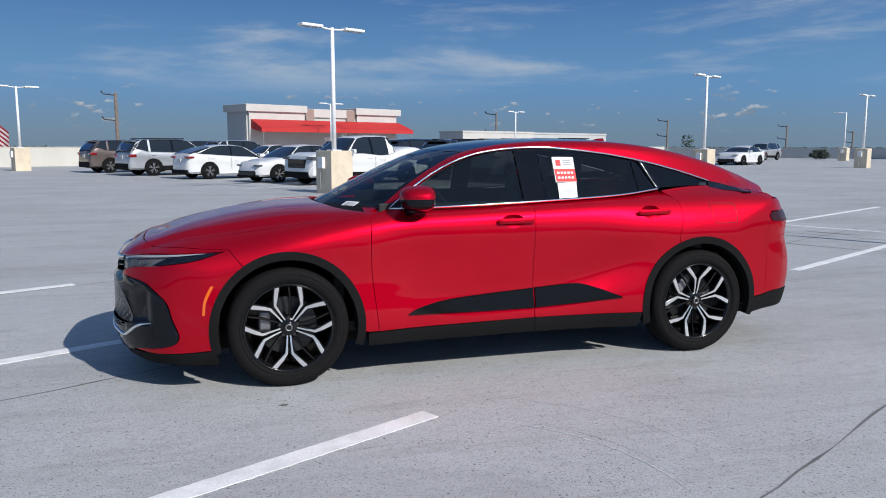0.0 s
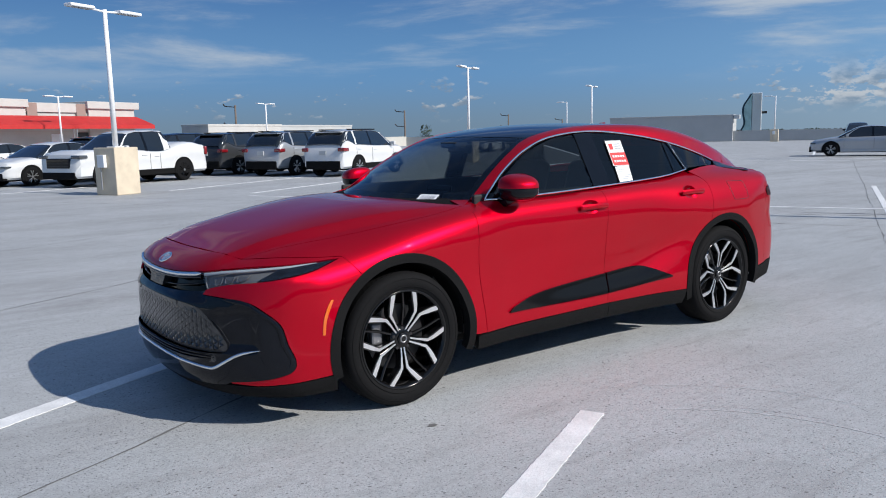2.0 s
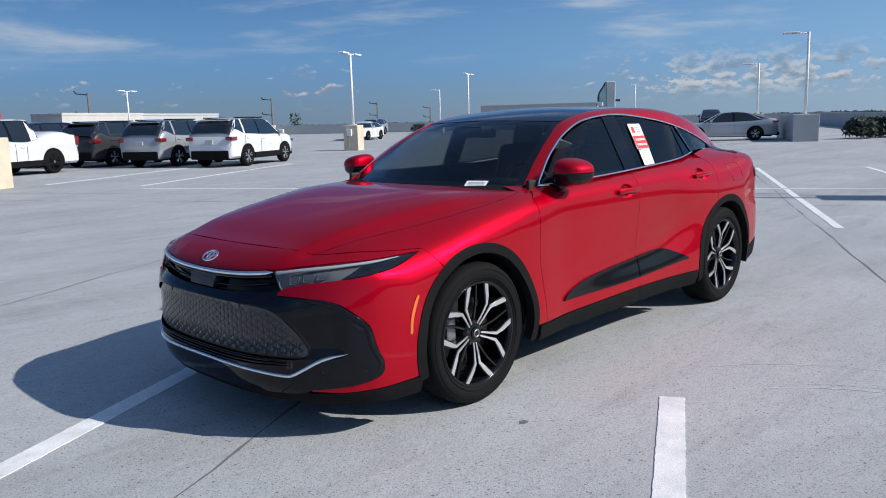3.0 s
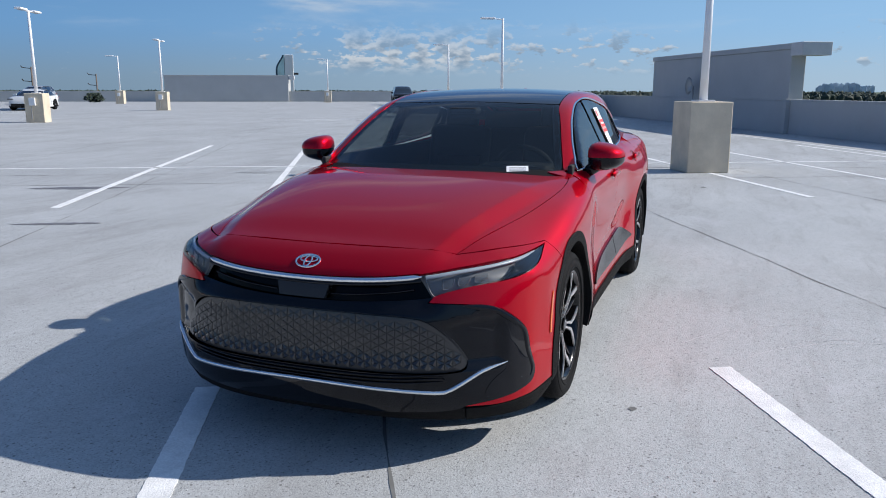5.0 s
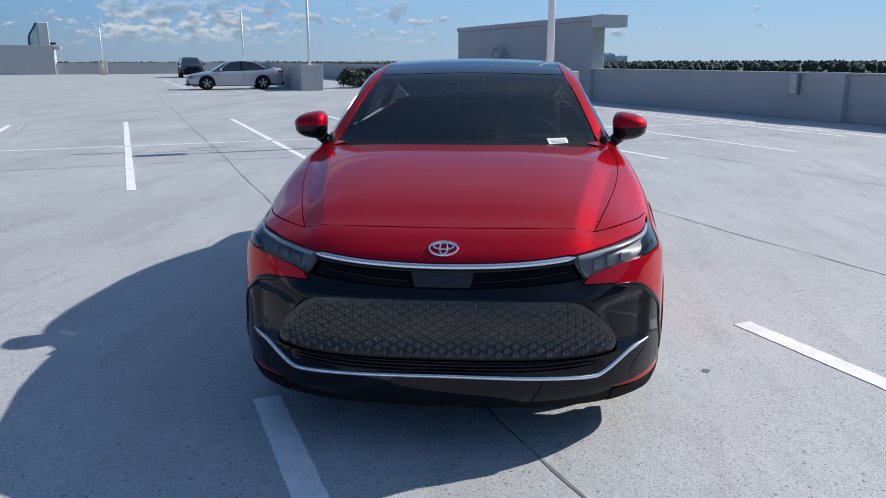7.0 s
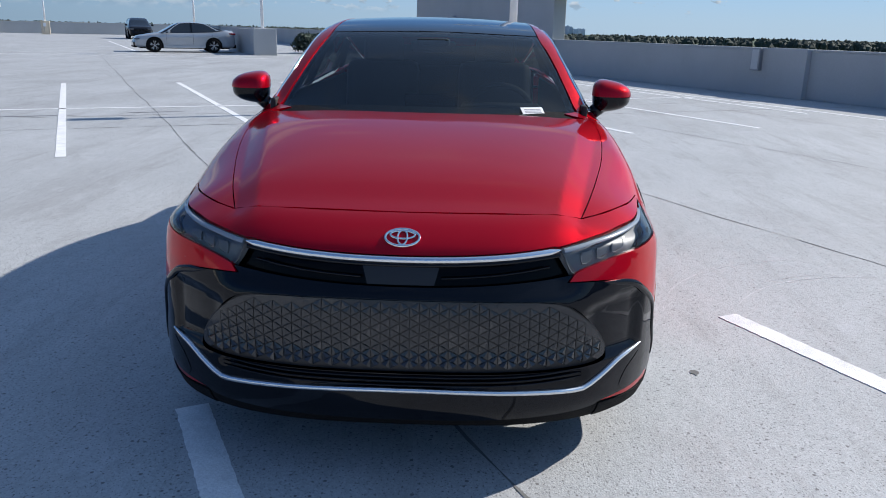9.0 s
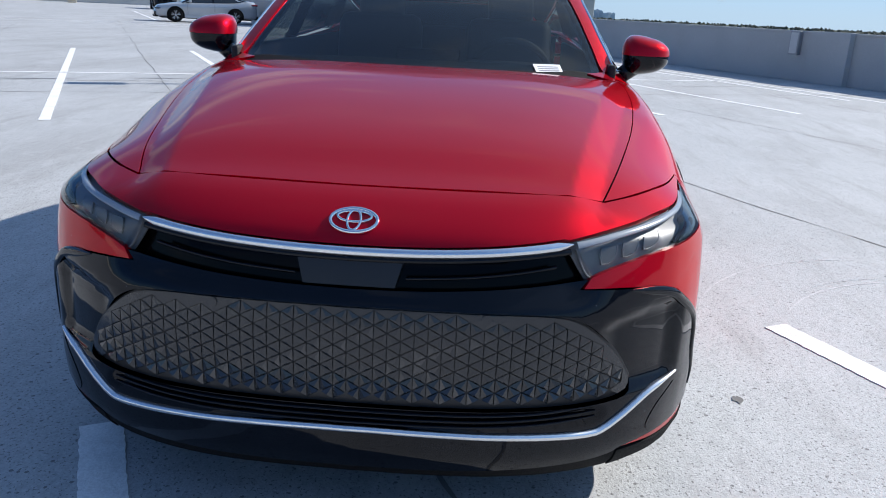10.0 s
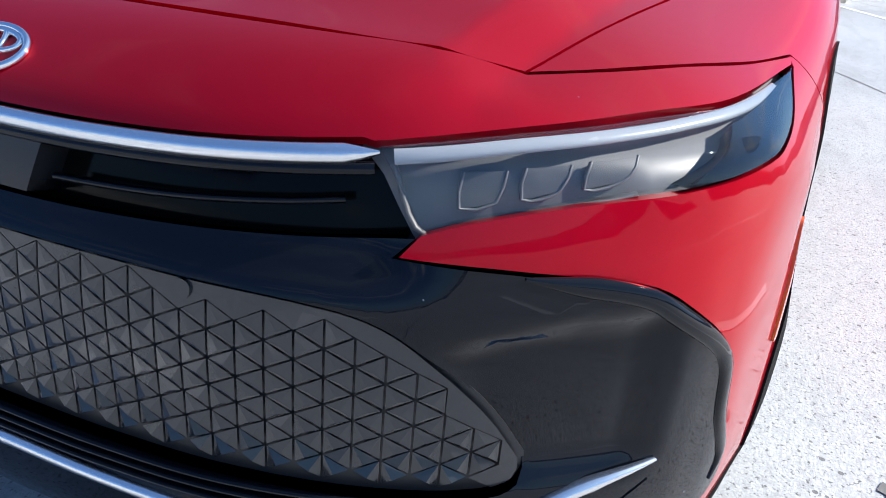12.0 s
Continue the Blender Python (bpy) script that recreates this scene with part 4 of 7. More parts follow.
def panel(name, parent, mat, view, edges, f=f_low, lift=0.0, gap=0.0017, depth=0.018, step=0.04, label="", shape=None, dense=None):
    """A body panel: an outline on the body surface, with a turned-in edge. shape(x, y, z) adds its own relief along the normal."""
    loop = inset(view.flat(outline(edges, dense or step * 0.7)), gap)
    q, fs, nb = fill(loop, step)
    p = view.drop(q, f)
    n = grad(f, p)
    if shape is not None:
        e = 0.003
        h0 = shape(p)
        pn = p + n * (lift + h0)[:, None]
        # normals of the raised surface, from two neighbours in the flat view
        def at(dq):
            pp = view.drop(q + dq, f)
            return pp + grad(f, pp) * (lift + shape(pp))[:, None]
        nn = np.cross(at(np.array((e, 0))) - pn, at(np.array((0, e))) - pn)
        nn /= np.maximum(np.linalg.norm(nn, axis=1, keepdims=True), 1e-9)
        n = np.where((np.sum(nn * n, 1) < 0)[:, None], -nn, nn)
        p = pn
    else:
        p = p + n * lift
    verts, norms, faces = [p], [n], []
    for t in fs:
        a, b, c = p[t[0]], p[t[1]], p[t[2]]
        up = np.dot(np.cross(b - a, c - a), n[t[0]]) > 0
        faces.append(t if up else t[::-1])
    # turned-in edge
    bl = view.drop(loop, f)
    bn = grad(f, bl)
    if shape is not None:
        bl = bl + bn * (lift + shape(bl))[:, None]
    else:
        bl = bl + bn * lift
    tg = np.roll(bl, -1, 0) - np.roll(bl, 1, 0)
    out = np.cross(tg, bn)
    out /= np.maximum(np.linalg.norm(out, axis=1, keepdims=True), 1e-9)
    if np.mean(np.sum(out * (bl - bl.mean(0)), 1)) < 0:
        out = -out
    k, m = len(p), len(loop)
    verts += [bl, bl - bn * depth]
    norms += [out, out]
    for i in range(m):
        j = (i + 1) % m
        a, b, c, d = k + i, k + j, k + m + j, k + m + i
        w = np.dot(np.cross(bl[j] - bl[i], -bn[i]), out[i]) > 0
        faces.append((a, b, c, d) if w else (d, c, b, a))
    return mesh_object(name, np.vstack(verts), faces, mat, parent, label, normals=np.vstack(norms))


def sweep(name, parent, mat, line, normal, width, height, label="", taper=0.0, both=False, seg=8):
    """A slim moulding of half-round section along a line that lies on the body. normal: one for each point."""
    line, normal = np.asarray(line), np.asarray(normal)
    n = len(line)
    tg = np.gradient(line, axis=0)
    tg /= np.maximum(np.linalg.norm(tg, axis=1, keepdims=True), 1e-9)
    sd = np.cross(tg, normal)
    sd /= np.maximum(np.linalg.norm(sd, axis=1, keepdims=True), 1e-9)
    verts, norms, faces = [], [], []
    for i in range(n):
        t = i / (n - 1)
        k = 1.0
        if taper:
            k = min(1.0, 0.15 + 0.85 * min(t, 1 - t if both else 1.0) / taper) if t < taper or both and 1 - t < taper else 1.0
        for j in range(seg + 1):
            a = math.pi * j / seg
            c, s = math.cos(a), math.sin(a)
            c2, s2 = math.copysign(abs(c) ** 0.7, c), s ** 0.7
            verts.append(line[i] + sd[i] * c2 * width / 2 * k + normal[i] * (s2 * height - 0.004) * (0.4 + 0.6 * k))
            v = sd[i] * c / width + normal[i] * s / max(height, 1e-4) * 0.5
            norms.append(v / max(np.linalg.norm(v), 1e-9))
    for i in range(n - 1):
        for j in range(seg):
            a = i * (seg + 1) + j
            fc = (a, a + 1, a + seg + 2, a + seg + 1)
            nn = np.cross(np.subtract(verts[fc[1]], verts[fc[0]]), np.subtract(verts[fc[3]], verts[fc[0]]))
            faces.append(fc if np.dot(nn, norms[a]) > 0 else fc[::-1])
    return mesh_object(name, verts, faces, mat, parent, label, normals=norms)


def on_body(view, pts, f, lift=0.0, step=0.02):
    """A smooth line laid on the body, and its normals."""
    q = view.flat(smooth_line(pts, step))
    p = view.drop(q, f)
    n = grad(f, p)
    return p + n * lift, n


M_RED = paint_material("red_lacquer", (0.48, 0.0004, 0.014), 0.64)
M_BLACK_GLOSS = material("black_gloss_plastic", (0.004, 0.005, 0.008), rough=0.03, ior=1.36, grain=0.1, grain_scale=200, stain=0.15, stain_scale=9.0)
add_spots(M_BLACK_GLOSS, 55.0, 0.08, 0.16, (0.16, 0.17, 0.19))
add_spots(M_RED, 55.0, 0.02, 0.11, (0.42, 0.16, 0.18))
M_BLACK_MATT = material("black_grained_plastic", (0.008, 0.008, 0.0083), rough=0.75, ior=1.2, grain=0.12, grain_scale=300, bump=0.35, bump_scale=900)
M_CHROME = material("satin_chrome", (0.84, 0.85, 0.86), rough=0.26, metal=1.0)
M_CHROME_BRIGHT = material("bright_chrome", (0.85, 0.86, 0.87), rough=0.06, metal=1.0)
M_TYRE = material("tyre_rubber", (0.008, 0.008, 0.0085), rough=0.8, ior=1.22, grain=0.15, grain_scale=60, bump=0.2, bump_scale=300)
M_RIM_BLACK = material("black_rim_paint", (0.005, 0.005, 0.0055), rough=0.16, ior=1.35, coat=0.25, grain=0.05, grain_scale=200)
M_RIM_CUT = material("machined_alloy", (0.84, 0.84, 0.84), rough=0.28, metal=1.0, grain=0.04, grain_scale=200)
M_DISC = material("brake_disc_steel", (0.05, 0.05, 0.052), rough=0.4, metal=0.8, grain=0.08, grain_scale=120)
M_CALIPER = material("cast_caliper", (0.22, 0.22, 0.23), rough=0.4, metal=0.6, stain=0.1, stain_scale=40)
M_GLASS = glass_material("windscreen_glass", (0.47, 0.52, 0.51), 1.5)
M_TINT = glass_material("tinted_side_glass", (0.13, 0.14, 0.145))
M_TINT_FRONT = glass_material("tinted_front_glass", (0.34, 0.37, 0.36))
M_ROOF = material("black_roof_lacquer", (0.006, 0.007, 0.010), rough=0.08, ior=1.35, coat=0.25, coat_rough=0.015, stain=0.1, stain_scale=4)
M_CABIN = material("dark_cabin_trim", (0.014, 0.0145, 0.016), rough=0.7, grain=0.2, grain_scale=80)
M_SEAT = material("black_seat_leather", (0.022, 0.022, 0.024), rough=0.5, grain=0.2, grain_scale=60)
M_AMBER = material("amber_reflector", (0.70, 0.12, 0.006), rough=0.2, coat=1.0)
M_PAPER = material("white_paper_label", (0.80, 0.80, 0.80), rough=0.6, stain=0.03, stain_scale=30)
M_PRINT = material("grey_print", (0.30, 0.31, 0.33), rough=0.6)
M_PRINT_RED = material("red_print", (0.72, 0.03, 0.03), rough=0.6)
M_UNDER = material("underbody", (0.006, 0.006, 0.006), rough=0.9, ior=1.25)

AX_F, AX_R, WHEEL_Z = 0.0, 2.85, 0.362


def arc(cx, r, a0, a1, s, n=14, cz=0.365, f=f_low):
    return [on_side(cx + r * math.cos(radians(a)), cz + r * math.sin(radians(a)), s, f) for a in np.linspace(a0, a1, n)]


def build_wheel(m, face, parent):
    """A wheel about the y axis, its outer face towards face * y."""
    w = new("wheel")
    w.parent = parent
    w.matrix_local = m
    k = face
    tyre = part("tyre", revolve([(0.266, -0.095), (0.280, -0.107), (0.310, -0.114), (0.338, -0.109), (0.354, -0.096), (0.362, -0.075), (0.363, 0.0), (0.362, 0.075), (0.354, 0.096), (0.338, 0.109), (0.310, 0.114), (0.280, 0.107), (0.266, 0.095)], 72), M_TYRE, w, smooth=True)
    bm = bmesh.new()
    for i in range(72):
        a = 2 * math.pi * i / 72
        for side in (-1, 1):
            mm = Matrix.Rotation(-a, 4, "Y") @ Matrix.Translation((0.3615, side * 0.046, 0)) @ Matrix.Rotation(side * 0.35, 4, "X")
            add_box(bm, -0.003, 0.0022, -0.030, 0.030, -0.0125, 0.0125, 0, mm)
    part("tread_block", bm, M_TYRE, tyre)["kind"] = "stuff"
    for r in (0.286, 0.328):
        part("sidewall_ring", revolve([(r, k * 0.1095), (r + 0.002, k * 0.1145), (r + 0.004, k * 0.111)], 64), M_TYRE, tyre, smooth=True)
    part("rim", revolve([(0.267, k * 0.088), (0.272, k * 0.100), (0.268, k * 0.104), (0.260, k * 0.100), (0.250, k * 0.085), (0.244, k * 0.03), (0.236, k * -0.08)], 64), M_RIM_BLACK, w, smooth=True)
    part("rim_back", revolve([(0.246, k * -0.06), (0.02, k * -0.075)], 48), M_UNDER, w)
    part("brake_disc", revolve([(0.178, k * -0.012), (0.178, k * 0.0), (0.07, k * 0.0), (0.07, k * 0.035), (0.0, k * 0.035)], 48), M_DISC, w)
    part("caliper", box(-0.172, -0.105, min(k * -0.02, k * 0.04), max(k * -0.02, k * 0.04), -0.02, 0.10, 0.012), M_CALIPER, w, "grey brake caliper")
    for i in range(5):
        a0 = 2 * math.pi * i / 5 - radians(90)
        for e in (-1, 1):
            # a spoke that runs out beside its twin, then kinks away from it
            path = [(0.036, e * 0.0085), (0.10, e * 0.0125), (0.158, e * 0.0175), (0.190, e * 0.044), (0.246, e * 0.098)]
            pts = [(r * math.cos(a0) - t * math.sin(a0), r * math.sin(a0) + t * math.cos(a0)) for r, t in path]
            wd = (0.009, 0.011, 0.018, 0.025, 0.029)
            ys = (0.066, 0.078, 0.086, 0.092, 0.097)
            for nm, mat, grow, y0, dep in (("spoke", M_RIM_BLACK, 1.35, -0.004, 0.045), ("spoke_face", M_RIM_CUT, 0.86, 0.0, 0.006)):
                bm = bmesh.new()
                ring = []
                for j, (px, pz) in enumerate(pts):
                    q0, q1 = pts[max(j - 1, 0)], pts[min(j + 1, 4)]
                    tx, tz = q1[0] - q0[0], q1[1] - q0[1]
                    L = math.hypot(tx, tz)
                    nx, nz = -tz / L * wd[j] * grow / 2, tx / L * wd[j] * grow / 2
                    y = ys[j] + y0
                    ring.append([bm.verts.new((px + nx, k * y, pz + nz)), bm.verts.new((px - nx, k * y, pz - nz)), bm.verts.new((px - nx, k * (y - dep), pz - nz)), bm.verts.new((px + nx, k * (y - dep), pz + nz))])
                for r0, r1 in zip(ring, ring[1:]):
                    for q in range(4):
                        bm.faces.new((r0[q], r0[(q + 1) % 4], r1[(q + 1) % 4], r1[q]))
                bm.faces.new(ring[0]); bm.faces.new(ring[-1])
                bmesh.ops.recalc_face_normals(bm, faces=bm.faces)
                part(nm, bm, mat, w)
        # dark web that joins neighbours
        bm = bmesh.new()
        pa = [(r * math.cos(a0 + t), r * math.sin(a0 + t)) for r, t in ((0.07, 0.50), (0.168, 0.55), (0.256, 0.62))]
        for j, (px, pz) in enumerate(pa[:-1]):
            add_tube(bm, (px, k * (0.052 + 0.012 * j), pz), (pa[j + 1][0], k * (0.066 + 0.012 * j), pa[j + 1][1]), 0.009, 0.008, 6)
        part("spoke_web", bm, M_RIM_BLACK, w)
        bm = bmesh.new()
        an = a0 + math.pi / 5
        add_tube(bm, (0.057 * math.cos(an), k * 0.045, 0.057 * math.sin(an)), (0.057 * math.cos(an), k * 0.070, 0.057 * math.sin(an)), 0.011, 0.010, 6)
        part("wheel_nut", bm, M_DISC, w)
    part("rim_edge", revolve([(0.2665, k * 0.1015), (0.2645, k * 0.1035), (0.2620, k * 0.1020)], 64), M_RIM_BLACK, w, smooth=True)
    part("hub", revolve([(0.075, k * 0.03), (0.07, k * 0.062), (0.04, k * 0.072), (0.0, k * 0.072)], 32), M_RIM_BLACK, w, smooth=True)
    cap = part("centre_cap", revolve([(0.034, k * 0.070), (0.033, k * 0.080), (0.026, k * 0.083), (0.0, k * 0.083)], 32), M_RIM_BLACK, w)
    part("cap_badge", revolve([(0.014, k * 0.083), (0.018, k * 0.0855), (0.022, k * 0.083)], 24), M_CALIPER, cap, "small grey oval badge")
    return w


def ellipse_ring(name, parent, mat, centre, ex, ez, n, rx, rz, width, height):
    c, ex, ez, n = (np.array(v, float) for v in (centre, ex, ez, n))
    a = np.linspace(0, 2 * math.pi, 49)
    line = c + np.outer(np.cos(a) * rx, ex) + np.outer(np.sin(a) * rz, ez)
    return sweep(name, parent, mat, line, np.tile(n, (49, 1)), width, height)


def build_car():
    car = thing("red_sedan", Matrix.Identity(4), "glossy red sedan with black roof and black cladding", "car")
    full, top = View("nose"), View("top")
    chrome_z = lambda y: 0.754 + 0.026 * (abs(y) / 0.48) ** 2.2
    HL_IN, HL_BOT, HL_SEAM, HL_TIP = (0.484, 0.789), (0.541, 0.708), (0.765, 0.752), (-0.36, 0.832)

    def hood_edge(s):
        return [on_top(x, s * y) for x, y in ((-0.758, 0.575), (-0.60, 0.625), (-0.40, 0.676), (-0.20, 0.722), (0.0, 0.758), (0.20, 0.782), (0.375, 0.787), (0.51, 0.770))]

    def hl_top(s):
        return [on_nose(s * HL_IN[0], HL_IN[1]), on_nose(s * 0.537, 0.797), on_nose(s * 0.621, 0.809), on_nose(s * 0.714, 0.818), on_nose(s * 0.79, 0.822), on_side(HL_TIP[0], HL_TIP[1], s)]

    def wing_line(s):
        return [on_side(-0.335, 0.842, s), on_top(-0.473, s * 0.789), on_top(-0.605, s * 0.720), on_top(-0.70, s * 0.643), on_top(-0.758, s * 0.575)]

    hood_front = [on_top(-0.758, -0.575), on_top(-0.800, -0.49), on_top(-0.824, -0.35), on_top(-0.838, 0), on_top(-0.824, 0.35), on_top(-0.800, 0.49), on_top(-0.758, 0.575)]
    hood_rear = [on_top(0.51, 0.770), on_top(0.355, 0.60), on_top(0.285, 0.3), on_top(0.270, 0), on_top(0.285, -0.3), on_top(0.355, -0.60), on_top(0.51, -0.770)]
    panel("hood", car, M_RED, top, [hood_front, hood_edge(1), hood_rear, hood_edge(-1)[::-1]], step=0.015)
    chrome_top = [on_nose(y, chrome_z(y) + 0.012) for y in np.linspace(HL_IN[0], -HL_IN[0], 9)]
    panel("nose_panel", car, M_RED, full, [
        wing_line(-1), hood_front, wing_line(1)[::-1], [wing_line(1)[0], hl_top(1)[-1]], hl_top(1)[::-1], chrome_top, hl_top(-1), [hl_top(-1)[-1], wing_line(-1)[0]]], step=0.02)
    # upper slot and its chrome bar
    slot = [[on_nose(y, chrome_z(y) + 0.010) for y in np.linspace(0.50, -0.50, 9)], [on_nose(-0.50, 0.795), on_nose(-0.548, 0.706)],
            [on_nose(-0.548, 0.706), on_nose(-0.42, 0.692), on_nose(-0.2, 0.678), on_nose(0, 0.674), on_nose(0.2, 0.678), on_nose(0.42, 0.692), on_nose(0.548, 0.706)], [on_nose(0.548, 0.706), on_nose(0.50, 0.795)]]
    panel("upper_intake", car, M_INTAKE, full, slot, lift=-0.045, gap=-0.006, depth=0.01, step=0.04, label="dark upper air slot")
    for dz, dp, w in ((0.050, -0.022, 0.009),):
        for s in (-1, 1):
            ln, nn = on_body(full, [on_nose(s * y, chrome_z(y) - dz + 0.012 * (y / 0.5) ** 2 - 0.006) for y in (0.125, 0.25, 0.38, 0.475 - dz * 0.2)], f_low, dp)
            sweep("intake_louvre", car, M_BLACK_GLOSS, ln, nn, w, 0.010)
    ln, nn = on_body(full, [on_nose(y, chrome_z(y)) for y in np.linspace(-0.492, 0.492, 13)], f_low, 0.0)
    sweep("chrome_bar", car, M_CHROME, ln, nn, 0.021, 0.012, "satin chrome bar above the grille", taper=0.03, both=True)
    # black strip added below the chrome bar to draw its shadow
    ln, nn = on_body(full, [on_nose(y, chrome_z(y) - 0.015) for y in np.linspace(-0.49, 0.49, 13)], f_low, -0.004)
    sweep("chrome_bar_shadow", car, M_BLACK_GLOSS, ln, nn, 0.014, 0.008)
    panel("sensor_cover", car, M_SENSOR, full, [[on_nose(0.122, 0.744), on_nose(-0.122, 0.744)], [on_nose(-0.122, 0.744), on_nose(-0.104, 0.678)], [on_nose(-0.104, 0.678), on_nose(0.104, 0.678)], [on_nose(0.104, 0.678), on_nose(0.122, 0.744)]],
          lift=-0.004, depth=0.05, step=0.03, label="flat dark sensor cover")
    # black mask round the grille
    GT = [(0.0, 0.637), (0.25, 0.636), (0.435, 0.630), (0.520, 0.612), (0.584, 0.566), (0.634, 0.510), (0.669, 0.450), (0.664, 0.415), (0.60, 0.398), (0.30, 0.397), (0.0, 0.397)]
    right = [on_nose(y, z) for y, z in GT]
    left = [on_nose(-y, z) for y, z in GT]
    g_loop = [left[:7][::-1] + right[1:7], right[6:] + left[::-1][1:5]]
    fang = lambda s: [on_nose(s * 0.522, 0.682), on_nose(s * 0.638, 0.674), on_nose(s * 0.745, 0.657), on_nose(s * 0.797, 0.622), on_side(-0.69, 0.545, s), on_side(-0.662, 0.45, s), on_side(-0.628, 0.360, s), on_side(-0.640, 0.312, s), on_side(-0.685, 0.290, s), on_side(-0.76, 0.272, s), on_nose(s * 0.66, 0.254)]
    mask_top = [on_nose(0.541, 0.704), on_nose(0.42, 0.692), on_nose(0.2, 0.678), on_nose(0, 0.674), on_nose(-0.2, 0.678), on_nose(-0.42, 0.692), on_nose(-0.541, 0.704)]
    mask_hole = full.flat(outline(g_loop, 0.02))

    def mask_panel():
        edges = [mask_top, [on_nose(-0.541, 0.704), on_nose(-0.522, 0.682)], fang(-1), [fang(-1)[-1], on_nose(-0.60, 0.236), on_nose(-0.3, 0.226), on_nose(0, 0.224), on_nose(0.3, 0.226), on_nose(0.60, 0.236), fang(1)[-1]], fang(1)[::-1], [on_nose(0.522, 0.682), on_nose(0.541, 0.704)]]
        loop = inset(full.flat(outline(edges, 0.02)), 0.0015)
        q, fs, nb = fill(loop, 0.016, [mask_hole])
        keep = []
        for t in fs:
            c = q[list(t)].mean(0)[None]
            if inside_poly(c, loop)[0] and not inside_poly(c, mask_hole)[0]:
                keep.append(t)

        def relief(p):
            ay, z = np.abs(p[:, 1]), p[:, 2]
            # a hollow beside each fang, under the crease that runs out from the grille's shoulder
            crease = np.minimum(0.604 + 0.22 * (ay - 0.54), 0.640)
            st = lambda v: np.clip(v, 0, 1) ** 2 * (3 - 2 * np.clip(v, 0, 1))
            h = -0.020 * st((ay - 0.545) / 0.08) * st((crease - z) / 0.045) * st((z - 0.40) / 0.05) * st((0.80 - ay) / 0.04)
            return 0.006 + h - 0.022 * st((z - 0.628) / 0.075) * st((0.60 - ay) / 0.12) - 0.022 * st((0.395 - z) / 0.008) * st((z - 0.352) / 0.008) * st((0.60 - ay) / 0.03)

        def at(dq):
            pp = full.drop(q + dq, f_low)
            return pp + grad(f_low, pp) * relief(pp)[:, None]
        p = at(0)
        n = np.cross(at(np.array((0.003, 0))) - p, at(np.array((0, 0.003))) - p)
        n /= np.maximum(np.linalg.norm(n, axis=1, keepdims=True), 1e-9)
        n = np.where((np.sum(n * grad(f_low, p), 1) < 0)[:, None], -n, n)
        faces = [t if np.dot(np.cross(p[t[1]] - p[t[0]], p[t[2]] - p[t[0]]), n[t[0]]) > 0 else t[::-1] for t in keep]
        verts, norms = [p], [n]
        # turned-in rims, outside and round the grille
        k = len(p)
        for lp, dep in ((loop, 0.02), (mask_hole, 0.03)):
            b = full.drop(lp, f_low)
            bn = grad(f_low, b)
            b = b + bn * relief(b)[:, None]
            tg = np.roll(b, -1, 0) - np.roll(b, 1, 0)
            o = np.cross(tg, bn)
            o /= np.maximum(np.linalg.norm(o, axis=1, keepdims=True), 1e-9)
            m = len(lp)
            verts += [b, b - bn * dep]
            norms += [o, o]
            for i in range(m):
                j = (i + 1) % m
                faces.append((k + i, k + j, k + m + j, k + m + i))
            k += 2 * m
        mesh_object("front_mask", np.vstack(verts), faces, M_BLACK_GLOSS, car, "gloss black bumper mask", normals=np.vstack(norms))

    mask_panel()
    # the grille: a dark plate with rows of small three-sided facets
    panel("grille_plate", car, M_DARK, full, g_loop, lift=-0.012, gap=-0.002, depth=0.004, step=0.05, label="dark grille plate")
    loop_g = inset(full.flat(outline(g_loop, 0.02)), 0.006)
    verts, faces = [], []
    cw, rh = 0.0300, 0.0345
    node = lambda c, k: np.array((c * cw, 0.388 + (k + 0.5 * (c % 2)) * rh))
    squeeze = np.array((0.85 / 0.93, 1.0))
    for c in range(-26, 26):
        for k in range(-1, 8):
            o = c % 2
            for turn, tri in enumerate(((node(c, k), node(c + 1, k + o), node(c, k + 1)), (node(c + 1, k + o), node(c + 1, k + o + 1), node(c, k + 1)))):
                t3 = np.array(tri)
                mid = t3.mean(0)
                whole = inside_poly(t3 * squeeze, loop_g).all()
                if mid[1] < 0.42 and not whole:
                    continue
                # flats stand apart by a dark groove; along the rim they run out into the plain plate
                ring = t3 if not whole else mid + (t3 - mid) * 0.87
                ring = clip_convex(ring * squeeze, loop_g)
                if len(ring) < 3:
                    continue
                foot = t3[[0, 1]].mean(0) if turn == 0 else t3[[0, 2]].mean(0)
                q = np.vstack([ring, (foot + (mid - foot) * (0.45 if whole else 1.0)) * squeeze if whole else ring.mean(0)])
                p = full.drop(q, f_low)
                n = grad(f_low, p)
                low = np.clip((0.50 - mid[1]) / 0.10, 0, 1)
                lean = 0.0012 * (1 if turn == 0 else -1) * (q[:, 0] - q[-1, 0]) / cw
                rise = np.full(len(q), -0.0045 - 0.0035 * low * whole)
                rise[-1] = -0.0045 + (0.0010 + 0.0030 * low) * whole
                p = p + n * (rise + lean * whole)[:, None]
                j, m = len(verts), len(q) - 1
                verts += list(p)
                for i in range(m):
                    f3 = (i, (i + 1) % m, m)
                    w = np.dot(np.cross(p[f3[1]] - p[f3[0]], p[f3[2]] - p[f3[0]]), n[0]) > 0
                    faces.append(tuple(j + e for e in (f3 if w else f3[::-1])))
    gm = mesh_object("grille_facet", verts, faces, M_GRILLE, car, "dark satin triangular facets between thin grooves")
    gm["kind"] = "stuff"
